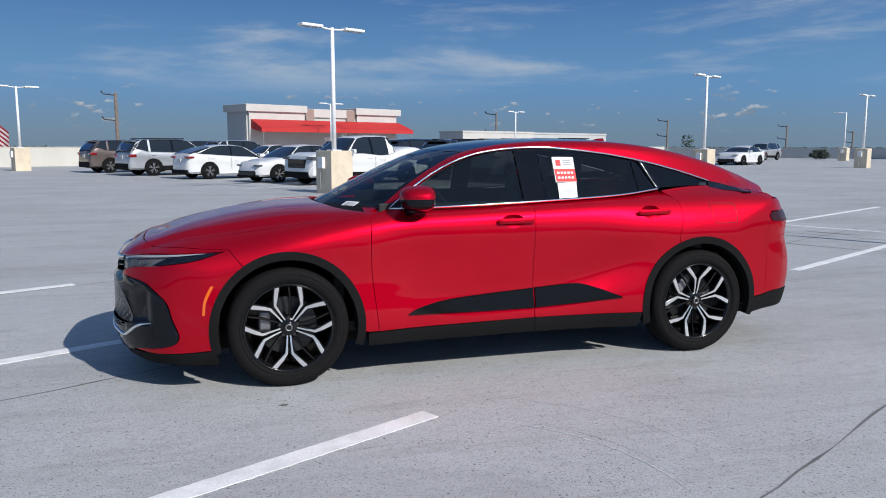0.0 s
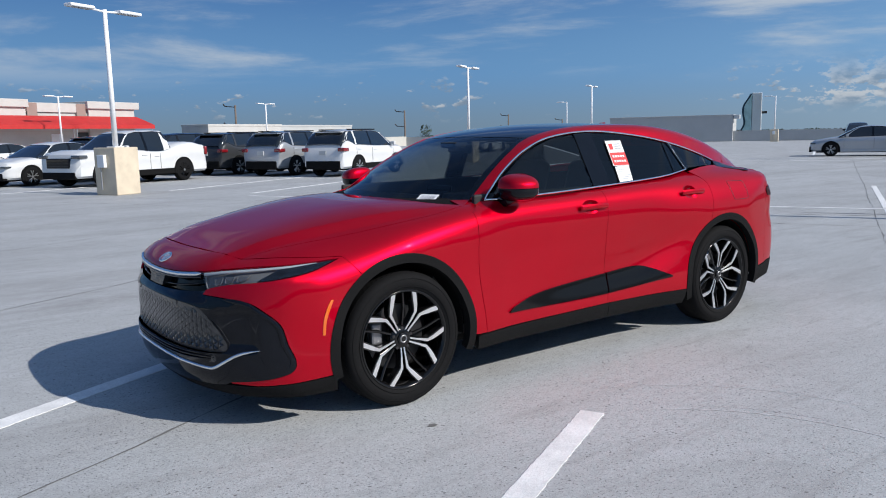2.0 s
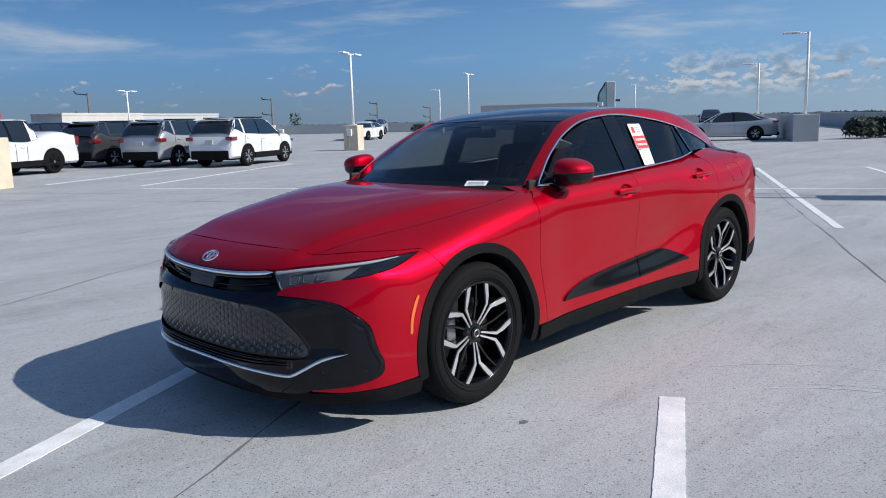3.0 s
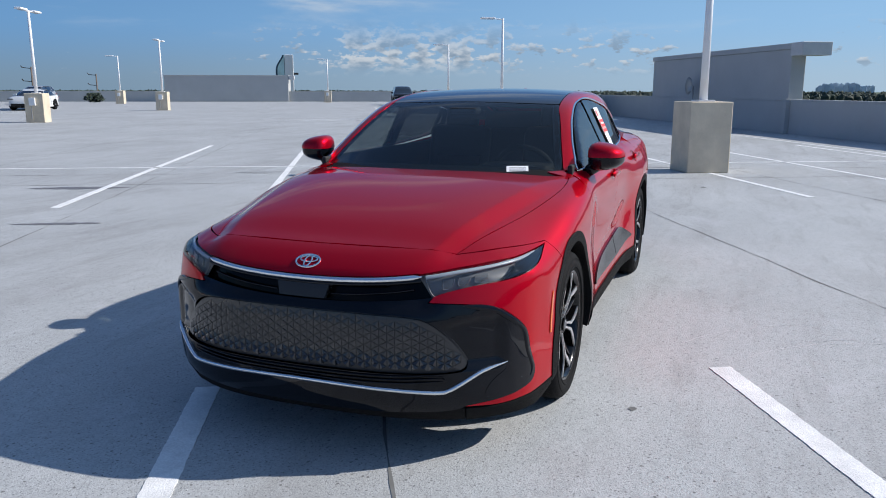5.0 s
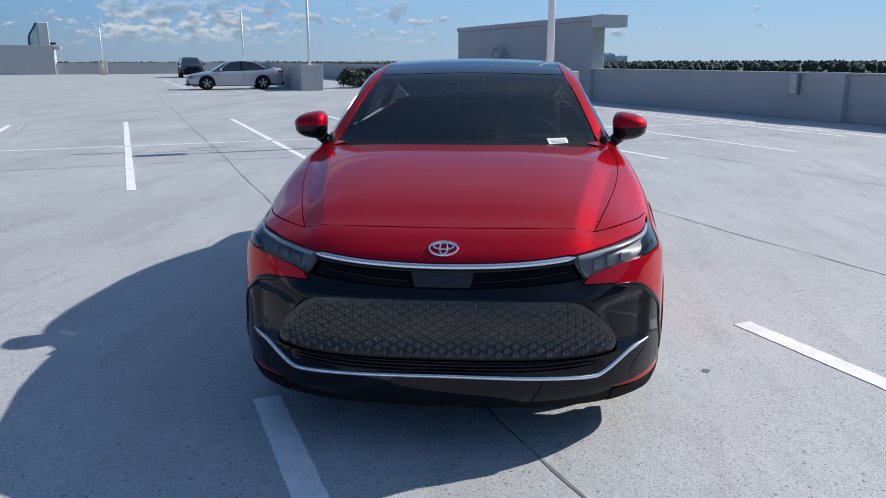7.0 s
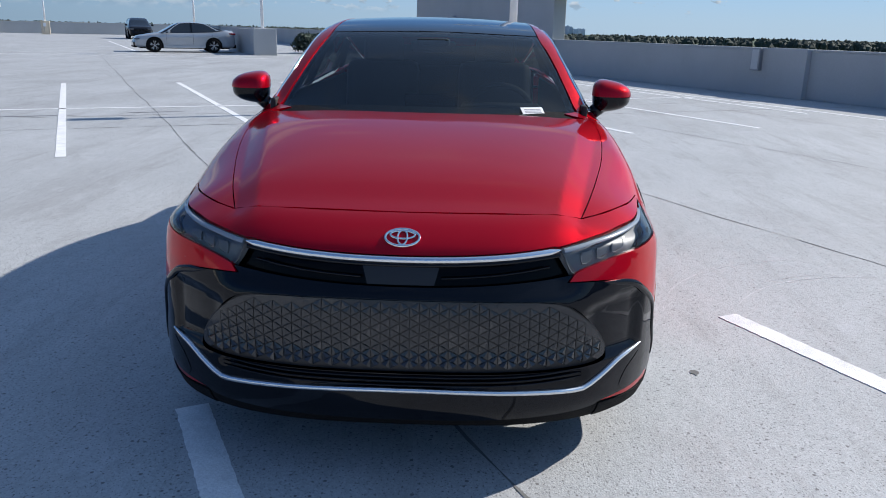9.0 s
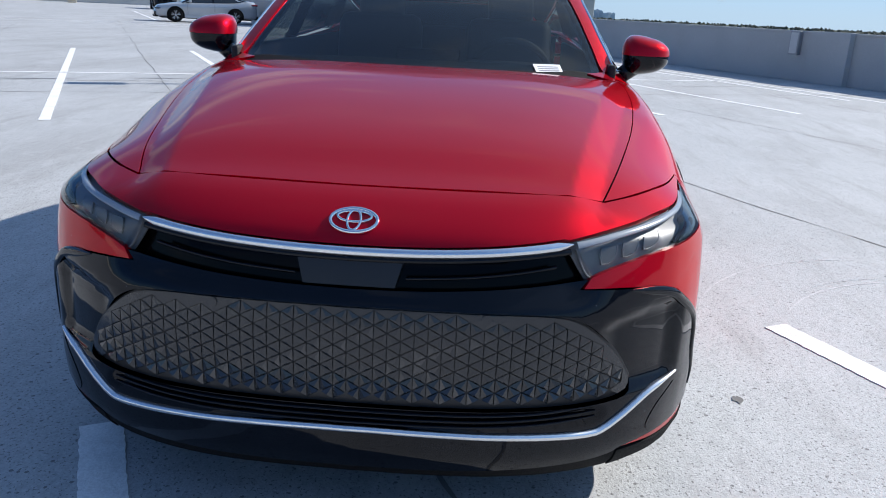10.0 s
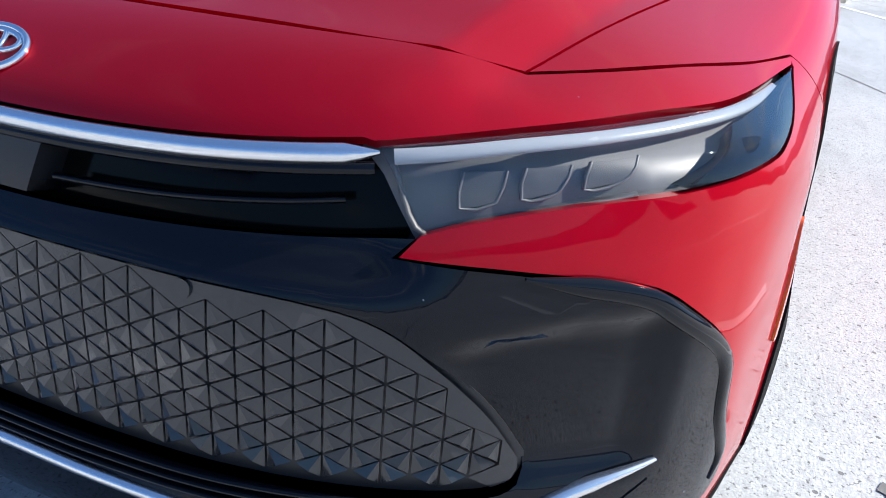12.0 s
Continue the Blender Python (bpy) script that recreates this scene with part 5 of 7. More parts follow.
    for y in (-0.31, 0.31):
        c = np.array(on_nose(y, 0.618))
        n = grad(f_low, c[None])[0]
        sen = part("parking_sensor", tube(c - n * 0.012, c - n * 0.0015, 0.0115, 0.0115, 20), M_GRILLE, car)
        ellipse_ring("sensor_ring", sen, M_DARK, c - n * 0.006, np.array((0, 1, 0)), np.cross(n, (0, 1, 0)), n, 0.0125, 0.0125, 0.003, 0.003)
    # lower slot with thin blades, and the lower chrome
    for z in (0.386, 0.372, 0.358):
        ln, nn = on_body(full, [on_nose(y, z + 0.012 * (y / 0.6) ** 4) for y in np.linspace(-0.58, 0.58, 9)], f_low, 0.002)
        sweep("lower_blade", car, M_BLACK_GLOSS, ln, nn, 0.008, 0.012, taper=0.08, both=True)
    lower = [(0.794, 0.424), (0.745, 0.412), (0.70, 0.392), (0.637, 0.350), (0.60, 0.329), (0.56, 0.322), (0.40, 0.331), (0.2, 0.338), (0, 0.341)]
    ln, nn = on_body(full, [on_nose(y, z) for y, z in lower] + [on_nose(-y, z) for y, z in lower[::-1][1:]], f_low, 0.006)
    sweep("lower_chrome", car, M_CHROME, ln, nn, 0.018, 0.014, "satin chrome strip along the lower bumper", taper=0.05, both=True)
    # matt lip under the nose
    panel("front_lip", car, M_BLACK_MATT, full, [[on_nose(y, 0.238) for y in (0.655, 0.4, 0, -0.4, -0.655)], [on_nose(-0.655, 0.238), on_nose(-0.64, 0.172)], [on_nose(-0.64, 0.172), on_nose(-0.4, 0.184), on_nose(0, 0.190), on_nose(0.4, 0.184), on_nose(0.64, 0.172)], [on_nose(0.64, 0.172), on_nose(0.655, 0.238)]], lift=0.0, depth=0.03, step=0.05)
    # badge: plain chrome ovals on the nose
    bp = np.array(on_nose(0, 0.811))
    bn = grad(f_low, bp[None])[0]
    ex, ez = np.array((0, 1, 0)), np.cross(bn, (0, 1, 0))
    ez = ez if ez[2] > 0 else -ez
    bc = bp + bn * 0.004
    ring = ellipse_ring("badge", car, M_CHROME_BRIGHT, bc, ex, ez, bn, 0.053, 0.034, 0.0085, 0.006)
    ring["label"] = "plain chrome oval badge"
    ellipse_ring("inner_oval", ring, M_CHROME_BRIGHT, bc + ez * 0.011, ex, ez, bn, 0.038, 0.016, 0.0065, 0.005)
    ellipse_ring("inner_oval", ring, M_CHROME_BRIGHT, bc, ex, ez, bn, 0.015, 0.029, 0.0065, 0.005)

    for s in (-1, 1):
        side, nose, tail, slant = View("side", s), View("nose", s), View("tail", s), View("slant", s)
        P = lambda x, z: on_side(x, z, s)
        Pa = lambda x, z: on_side(x, z, s, f_all)
        W = lambda x, z: on_side(x, z, s, f_top)
        RT = lambda x, y: on_top(x, s * y, f_top)
        # front wing
        he = hood_edge(s)
        panel("front_wing", car, M_RED, slant, [
            he, [he[-1], on_side(0.60, 1.05, s)], [on_side(0.60, 1.05, s), P(0.51, 1.0)], [P(0.51, 1.0), P(0.505, 0.72), P(0.535, 0.42), P(0.55, 0.31)],
            [P(0.55, 0.31), P(0.46, 0.31)], arc(AX_F, 0.458, -6, 124, s), [arc(AX_F, 0.458, 124, 124, s, 1)[0], P(-0.30, 0.80), P(-0.335, 0.842)],
            wing_line(s)], step=0.032)
        # bumper side
        hl_low = [on_nose(s * HL_BOT[0], HL_BOT[1]), on_nose(s * 0.588, 0.724), on_nose(s * 0.673, 0.742), on_nose(s * HL_SEAM[0], HL_SEAM[1]), on_nose(s * 0.822, 0.762), on_side(-0.52, 0.786, s), on_side(HL_TIP[0], HL_TIP[1], s)]
        panel("bumper_side", car, M_RED, nose, [
            hl_low, [hl_low[-1], P(-0.335, 0.842), P(-0.30, 0.80), arc(AX_F, 0.458, 124, 124, s, 1)[0]], arc(AX_F, 0.458, 124, 193, s),
            [arc(AX_F, 0.458, 193, 193, s, 1)[0], P(-0.55, 0.252), P(-0.67, 0.244), P(-0.78, 0.238), on_nose(s * 0.655, 0.246)], [on_nose(s * 0.655, 0.246), fang(s)[-1]], fang(s)[::-1], [on_nose(s * 0.522, 0.682), on_nose(s * HL_BOT[0], HL_BOT[1])]], step=0.03)
        panel("corner_lip", car, M_BLACK_MATT, nose, [[P(-0.43, 0.260), P(-0.55, 0.250), P(-0.67, 0.242), P(-0.78, 0.236), on_nose(s * 0.655, 0.240)], [on_nose(s * 0.655, 0.240), on_nose(s * 0.64, 0.172)], [on_nose(s * 0.64, 0.172), P(-0.74, 0.172), P(-0.6, 0.17), P(-0.405, 0.168)], [P(-0.405, 0.168), P(-0.43, 0.260)]], lift=0.003, depth=0.04, step=0.035)
        panel("corner_vent", car, M_BLACK_GLOSS, nose, [[on_nose(s * 0.792, 0.398), on_nose(s * 0.806, 0.352)], [on_nose(s * 0.806, 0.352), on_nose(s * 0.775, 0.305), on_nose(s * 0.735, 0.272)], [on_nose(s * 0.735, 0.272), on_nose(s * 0.722, 0.300), on_nose(s * 0.745, 0.352), on_nose(s * 0.792, 0.398)]], lift=0.0075, depth=0.012, step=0.02, label="gloss black corner air curtain")
        ln, nn = on_body(nose, [on_nose(s * 0.640, 0.670), on_nose(s * 0.742, 0.648), on_nose(s * 0.786, 0.616), on_side(-0.705, 0.545, s), on_side(-0.680, 0.45, s), on_side(-0.648, 0.372, s), on_side(-0.660, 0.334, s)], f_low, 0.006)
        sweep("mask_edge", car, M_BLACK_GLOSS, ln, nn, 0.024, 0.009, taper=0.12, both=True)
        sp = np.array(on_nose(s * 0.690, 0.585))
        sn = grad(f_low, sp[None])[0]
        sz = np.cross(sn, (0, 1, 0))
        ellipse_ring("corner_sensor", car, M_BLACK_GLOSS, sp - sn * 0.014, np.cross(sz, sn), sz, sn, 0.012, 0.012, 0.002, 0.002)
        panel("side_marker", car, M_AMBER, side, [[P(-0.425, 0.640), P(-0.445, 0.640), P(-0.485, 0.56), P(-0.497, 0.47)], [P(-0.497, 0.47), P(-0.480, 0.47)], [P(-0.480, 0.47), P(-0.468, 0.55), P(-0.425, 0.640)]], lift=0.004, depth=0.01, step=0.02, label="amber side marker")
        # headlight
        hl = part("headlight", bmesh.new(), M_DARK, car, "smoked clear headlight")
        hl_loop = [hl_top(s), hl_low[::-1], [hl_low[0], hl_top(s)[0]]]
        panel("bowl", hl, M_BOWL, nose, hl_loop, lift=-0.024, gap=-0.008, depth=0.004, step=0.04)
        panel("rear_cap", hl, M_BLACK_GLOSS, nose, [[on_nose(s * 0.789, 0.808), hl_top(s)[-1]], [hl_top(s)[-1], on_side(-0.52, 0.787, s), on_nose(s * 0.822, 0.763), on_nose(s * HL_SEAM[0], HL_SEAM[1] + 0.002)], [on_nose(s * HL_SEAM[0], HL_SEAM[1] + 0.002), on_nose(s * 0.789, 0.808)]], lift=-0.001, depth=0.03, step=0.025)
        ln, nn = on_body(nose, [on_nose(s * 0.505, 0.780), on_nose(s * 0.62, 0.799), on_nose(s * 0.74, 0.812), on_side(-0.47, 0.822, s)], f_low, -0.004)
        sweep("light_bar", hl, M_RUNNING, ln, nn, 0.016, 0.006, "pale running-light strip")
        ln, nn = on_body(nose, [on_nose(s * 0.505, 0.772), on_nose(s * 0.548, 0.704), on_nose(s * 0.64, 0.729), on_nose(s * 0.73, 0.749)], f_low, -0.014)
        sweep("inner_trim", hl, M_BOWL, ln, nn, 0.006, 0.006)
        for y, z in ((0.590, 0.757), (0.645, 0.768), (0.700, 0.778)):
            c = [on_nose(s * (y + dy), z + dz) for dy, dz in ((-0.019, 0.012), (0.020, 0.018), (0.016, -0.016), (-0.017, -0.024))]
            mod = panel("lamp_module", hl, M_BOWL_DARK, nose, [[c[0], c[1]], [c[1], c[2]], [c[2], c[3]], [c[3], c[0]]], lift=-0.019, depth=0.006, step=0.02, gap=0.0)
            ln, nn = on_body(nose, [c[0], c[3], c[2], c[1]], f_low, -0.018)
            sweep("module_rim", mod, M_BOWL, ln, nn, 0.004, 0.004)
        cover = panel("cover", hl, M_HEADLIGHT, nose, hl_loop, lift=0.0005, gap=0.003, depth=0.012, step=0.025)
        cover.visible_shadow = False
        # doors
        dA = [P(0.51, 1.0), P(0.505, 0.72), P(0.535, 0.42), P(0.55, 0.31)]
        dB = [P(1.6, 0.325), P(1.595, 0.7), P(1.605, 1.078)]
        dC = [P(2.60, 1.14), P(2.69, 1.065), P(2.69, 0.95), P(2.665, 0.85), arc(AX_R, 0.458, 114, 114, s, 1)[0]]
        fd = panel("front_door", car, M_RED, side, [dA, [dA[-1], dB[0]], dB, [dB[-1], P(1.1, 1.062), P(0.60, 1.05)], [P(0.60, 1.05), dA[0]]], step=0.04)
        rd = panel("rear_door", car, M_RED, side, [dB, [dB[-1], P(2.2, 1.105), P(2.5, 1.128), P(2.60, 1.14)], dC, arc(AX_R, 0.458, 114, 186, s, 16), [arc(AX_R, 0.458, 186, 186, s, 1)[0], dB[0]]], step=0.04)
        # quarter panel and tail
        qt = [Pa(2.60, 1.14), Pa(2.80, 1.16), Pa(3.05, 1.165), Pa(3.30, 1.14), Pa(3.52, 1.095)]
        panel("quarter_panel", car, M_RED, side, [qt, [qt[-1], P(3.46, 0.98)], [P(3.46, 0.98), P(3.425, 0.85), P(3.42, 0.6), P(3.42, 0.388)], [P(3.42, 0.388), arc(AX_R, 0.458, 1, 1, s, 1)[0]], arc(AX_R, 0.458, 1, 114, s)] + [dC[::-1]], f=f_all, step=0.035, gap=0.0015)
        panel("rear_bumper", car, M_RED, tail, [[P(3.46, 0.98), P(3.425, 0.85), P(3.42, 0.6), P(3.42, 0.388)], [P(3.42, 0.388), P(3.52, 0.405), (3.80, s * 0.6, 0.40), (3.86, s * 0.4, 0.36), (3.9, 0, 0.36)], [(3.9, 0, 0.36), (3.9, 0, 0.93)], [(3.9, 0, 0.93), (3.86, s * 0.5, 0.935), P(3.46, 0.98)]], step=0.05, gap=0.0005)
        panel("boot_lid", car, M_RED, tail, [[(3.9, 0, 0.97), (3.8, s * 0.6, 0.985), P(3.46, 0.985)], [P(3.46, 0.985), P(3.50, 1.07)], [P(3.50, 1.07), (3.75, s * 0.5, 1.07), (3.8, 0, 1.08)], [(3.8, 0, 1.08), (3.9, 0, 0.97)]], step=0.05, gap=0.001)
        panel("tail_lamp", car, M_TAIL, tail, [[(3.9, 0, 0.965), (3.8, s * 0.6, 0.985), P(3.52, 0.985), P(3.455, 0.972), P(3.44, 0.955), P(3.46, 0.925), P(3.50, 0.912), (3.8, s * 0.6, 0.90), (3.9, 0, 0.885)], [(3.9, 0, 0.885), (3.9, 0, 0.965)]], lift=0.005, step=0.04, label="dark red tail lamp strip")
        panel("rear_lower_cladding", car, M_BLACK_MATT, tail, [[P(3.30, 0.367), P(3.42, 0.383), P(3.52, 0.403), (3.80, s * 0.6, 0.40), (3.86, s * 0.4, 0.38), (3.9, 0, 0.37)], [(3.9, 0, 0.37), (3.8, 0, 0.26)], [(3.8, 0, 0.26), (3.7, s * 0.6, 0.28), P(3.46, 0.278), P(3.26, 0.252)], [P(3.26, 0.252), P(3.30, 0.367)]], lift=0.004, step=0.05)
        panel("boot_top", car, M_RED, top, [[on_top(3.30, 0, f_all), on_top(3.30, s * 0.62, f_all)], [on_top(3.30, s * 0.62, f_all), on_top(3.52, s * 0.66, f_all), on_top(3.70, s * 0.6, f_all)], [on_top(3.70, s * 0.6, f_all), on_top(3.78, 0, f_all)], [on_top(3.78, 0, f_all), on_top(3.30, 0, f_all)]], f=f_all, step=0.05, gap=0.0)
        # sills, arches, door mouldings
        panel("front_sill", car, M_BLACK_MATT, side, [[P(0.475, 0.305), P(1.6, 0.328)], [P(1.6, 0.328), P(1.6, 0.232)], [P(1.6, 0.232), P(0.48, 0.225)], [P(0.48, 0.225), P(0.475, 0.305)]], lift=0.010, depth=0.05, step=0.05)
        panel("rear_sill", car, M_BLACK_MATT, side, [[P(1.6, 0.328), P(2.385, 0.318)], [P(2.385, 0.318), P(2.36, 0.222)], [P(2.36, 0.222), P(1.6, 0.232)], [P(1.6, 0.232), P(1.6, 0.328)]], lift=0.010, depth=0.05, step=0.05)
        for nm, cx, a0, a1 in (("front_arch", AX_F, -17, 197), ("rear_arch", AX_R, -16, 197)):
            oa, ia = arc(cx, 0.462, a0, a1, s, 24), arc(cx, 0.412, a0, a1, s, 24)
            panel(nm, car, M_BLACK_MATT, side, [oa, [oa[-1], ia[-1]], ia[::-1], [ia[0], oa[0]]], lift=0.004, depth=0.05, step=0.025, gap=0.0, label="black grained wheel arch trim")
            bm = bmesh.new()
            n = 28
            ring = []
            for i in range(n + 1):
                a = radians(-6 + 192 * i / n)
                ring.append([bm.verts.new((cx + 0.415 * math.cos(a), s * y, 0.365 + 0.415 * math.sin(a))) for y in (0.865, 0.55)])
            for r0, r1 in zip(ring, ring[1:]):
                bm.faces.new((r0[0], r0[1], r1[1], r1[0]))
            part("wheel_well", bm, M_UNDER, car)
            part("well_back", box(cx - 0.42, cx + 0.42, min(s * 0.54, s * 0.56), max(s * 0.54, s * 0.56), 0.2, 0.80), M_UNDER, car)
        for nm, up, lo in (("front_door_moulding", [P(0.735, 0.398), P(0.80, 0.434), P(0.98, 0.476), P(1.25, 0.50), P(1.594, 0.522)], [P(1.594, 0.390), P(1.2, 0.388), P(0.735, 0.394)]),
                           ("rear_door_moulding", [P(1.606, 0.523), P(1.80, 0.535), P(1.93, 0.532), P(2.06, 0.497), P(2.235, 0.434)], [P(2.235, 0.424), P(1.9, 0.404), P(1.606, 0.391)])):
            panel(nm, car, M_MOULD, side, [up, [up[-1], lo[0]], lo, [lo[-1], up[0]]], lift=0.012, depth=0.02, step=0.03, gap=0.0005, label="black door moulding")
        # handles
        for x0, z, door in ((1.46, 0.968, fd), (2.47, 1.003, rd)):
            hy = on_side(x0, z, s)[1]
            # a shallow dish behind the grip
            vs, ns, fs = [], [], []
            for r in np.linspace(0, 1, 7):
                for i in range(24):
                    an = 2 * math.pi * i / 24
                    px, pz = x0 - 0.012 + 0.082 * r * math.cos(an), z - 0.004 + 0.046 * r * math.sin(an)
                    vs.append((px, on_side(px, pz, s)[1] + s * (0.0045 * math.sin(math.pi * min(1, r * 1.0)) * r + 0.0015 - 0.003 * r ** 6), pz))
                    k = 0.7 * math.sin(math.pi * r) - (1.2 if r > 0.95 else 0) * -1
                    nv = np.array((-math.cos(an) * k, s, -math.sin(an) * k))
                    ns.append(nv / np.linalg.norm(nv))
            for r in range(6):
                for i in range(24):
                    q4 = (r * 24 + i, r * 24 + (i + 1) % 24, r * 24 + 24 + (i + 1) % 24, r * 24 + 24 + i)
                    fs.append(q4 if s > 0 else q4[::-1])
            mesh_object("handle_cup", vs, fs, M_RED, door, normals=ns)
            h = part("door_handle", box(x0 - 0.125, x0 + 0.125, hy + s * 0.020 - 0.009, hy + s * 0.020 + 0.009, z - 0.017, z + 0.018, 0.011), M_RED, door, smooth=True)
            part("handle_end", box(x0 + 0.10, x0 + 0.123, hy - 0.012, hy + 0.012, z - 0.012, z + 0.012, 0.003), M_RED, h)
        # fuel flap on the near side
        if s < 0:
            ff = [P(2.93, 1.052), P(3.12, 1.045), P(3.135, 1.02), P(3.135, 0.94), P(3.115, 0.918), P(2.965, 0.918), P(2.945, 0.94)]
            ln, nn = on_body(side, ff + ff[:1], f_all, 0.0012)
            sweep("fuel_flap_seam", car, M_DARK, ln, nn, 0.004, 0.005)
        # cabin glass
        topc = [(0.645, 1.060), (0.86, 1.218), (1.09, 1.340), (1.34, 1.412), (1.72, 1.440), (2.14, 1.405), (2.50, 1.345), (2.83, 1.268), (3.08, 1.198)]
        tw = [W(x, z) for x, z in topc]
        belt = [W(0.645, 1.058), W(1.1, 1.068), W(1.61, 1.085), W(2.23, 1.115), W(2.58, 1.152)]
        panel("front_window", car, M_TINT_FRONT, side, [[W(0.72, 1.064), W(1.1, 1.072), W(1.545, 1.086)], [W(1.545, 1.086), W(1.53, 1.424)], [W(1.53, 1.424), W(1.34, 1.404), W(1.09, 1.330), W(0.89, 1.222), W(0.72, 1.10)], [W(0.72, 1.10), W(0.72, 1.064)]], f=f_top, lift=-0.006, depth=0.006, step=0.04)
        panel("rear_window", car, M_TINT, side, [[W(1.715, 1.095), W(2.2, 1.117), W(2.42, 1.134)], [W(2.42, 1.134), W(2.405, 1.352)], [W(2.405, 1.352), W(2.14, 1.396), W(1.90, 1.424), W(1.70, 1.430)], [W(1.70, 1.430), W(1.715, 1.095)]], f=f_top, lift=-0.006, depth=0.006, step=0.04)
        panel("rear_vent_window", car, M_TINT, side, [[W(2.44, 1.136), W(2.565, 1.148)], [W(2.565, 1.148), W(2.455, 1.338)], [W(2.455, 1.338), W(2.43, 1.345)], [W(2.43, 1.345), W(2.44, 1.136)]], f=f_top, lift=-0.006, depth=0.006, step=0.03)
        panel("quarter_window", car, M_TINT, side, [[W(2.62, 1.160), W(2.9, 1.168), W(3.12, 1.160)], [W(3.12, 1.160), W(3.08, 1.188)], [W(3.08, 1.188), W(2.83, 1.258), W(2.52, 1.332)], [W(2.52, 1.332), W(2.62, 1.160)]], f=f_top, lift=-0.004, depth=0.006, step=0.04)
        panel("door_pillar", car, M_BLACK_GLOSS, side, [[W(1.548, 1.086), W(1.712, 1.094)], [W(1.712, 1.094), W(1.697, 1.432)], [W(1.697, 1.432), W(1.534, 1.426)], [W(1.534, 1.426), W(1.548, 1.086)]], f=f_top, lift=-0.001, depth=0.02, step=0.04)
        panel("mirror_sail", car, M_BLACK_GLOSS, side, [[W(0.66, 1.060), W(0.717, 1.062)], [W(0.717, 1.062), W(0.717, 1.100)], [W(0.717, 1.100), W(0.66, 1.060)]], f=f_top, lift=-0.001, depth=0.02, step=0.03, gap=0.0)
        panel("pillar_strip", car, M_BLACK_GLOSS, side, [[W(2.422, 1.134), W(2.438, 1.136)], [W(2.438, 1.136), W(2.428, 1.345)], [W(2.428, 1.345), W(2.407, 1.350)], [W(2.407, 1.350), W(2.422, 1.134)]], f=f_top, lift=-0.002, depth=0.02, step=0.03, gap=0.0)
        panel("quarter_strip", car, M_BLACK_GLOSS, side, [[W(2.57, 1.150), W(2.617, 1.160)], [W(2.617, 1.160), W(2.515, 1.334)], [W(2.515, 1.334), W(2.462, 1.342)], [W(2.462, 1.342), W(2.57, 1.150)]], f=f_top, lift=0.0, depth=0.02, step=0.03, gap=0.0)
        panel("rear_wedge", car, M_BLACK_GLOSS, side, [[Pa(3.05, 1.150), Pa(3.115, 1.141), Pa(3.214, 1.127), Pa(3.352, 1.112)], [Pa(3.352, 1.112), Pa(3.383, 1.128), Pa(3.329, 1.146), Pa(3.258, 1.160), Pa(3.192, 1.176), Pa(3.08, 1.196)], [Pa(3.08, 1.196), Pa(3.05, 1.150)]], f=f_all, lift=0.003, step=0.03, gap=0.0)
        ln, nn = on_body(side, tw, f_all, 0.001)
        sweep("window_chrome", car, M_CHROME_BRIGHT, ln, nn, 0.012, 0.008, "chrome window surround")
        ln, nn = on_body(side, belt, f_top, 0.0)
        sweep("belt_chrome", car, M_CHROME_BRIGHT, ln, nn, 0.012, 0.009, "chrome belt moulding")
        ln, nn = on_body(side, [W(2.585, 1.154), W(2.53, 1.25), W(2.485, 1.345)], f_top, 0.0)
        sweep("pillar_chrome", car, M_CHROME, ln, nn, 0.003, 0.0045)
        # roof rail from the wing to the tail
        rail_in = [RT(x, y) for x, y in ((0.49, 0.750), (0.62, 0.713), (0.80, 0.663), (1.0, 0.611), (1.2, 0.566), (1.6, 0.548), (2.2, 0.53), (2.6, 0.505), (2.95, 0.475), (3.30, 0.455))]
        panel("roof_rail", car, M_RED, slant, [rail_in, [rail_in[-1], Pa(3.5, 1.108)], [Pa(3.5, 1.108), Pa(3.36, 1.130), Pa(3.22, 1.150), W(3.10, 1.185)], tw[::-1], [tw[0], on_side(0.50, 1.045, s, f_top)], [on_side(0.50, 1.045, s, f_top), rail_in[0]]], f=f_all, step=0.03, gap=0.001)
        # door mirror
        mir = part("door_mirror", bmesh.new(), M_RED, car)
        bm = bmesh.new()
        bmesh.ops.create_uvsphere(bm, u_segments=28, v_segments=16, radius=1.0)
        for v in bm.verts:
            x, y, z = v.co
            v.co = Vector((math.copysign(abs(x) ** 0.8, x) * (0.135 if x < 0 else 0.085), math.copysign(abs(y) ** 0.62, y) * 0.098, math.copysign(abs(z) ** 0.6, z) * 0.078))
            out = v.co.y * s / 0.098
            v.co.z *= 1.0 - 0.22 * out - 0.12 * max(out, 0) ** 2
            v.co.x *= 1.0 - 0.15 * out
        low = bm.copy()
        for b2, keep_up in ((bm, True), (low, False)):
            bmesh.ops.bisect_plane(b2, geom=b2.verts[:] + b2.edges[:] + b2.faces[:], plane_co=(0, 0, 0.004), plane_no=(0.0, 0, 1 if not keep_up else -1), clear_outer=True)
        mm = Matrix.Translation((0.82, s * 0.928, 1.122)) @ Matrix.Rotation(s * radians(8), 4, "Z")
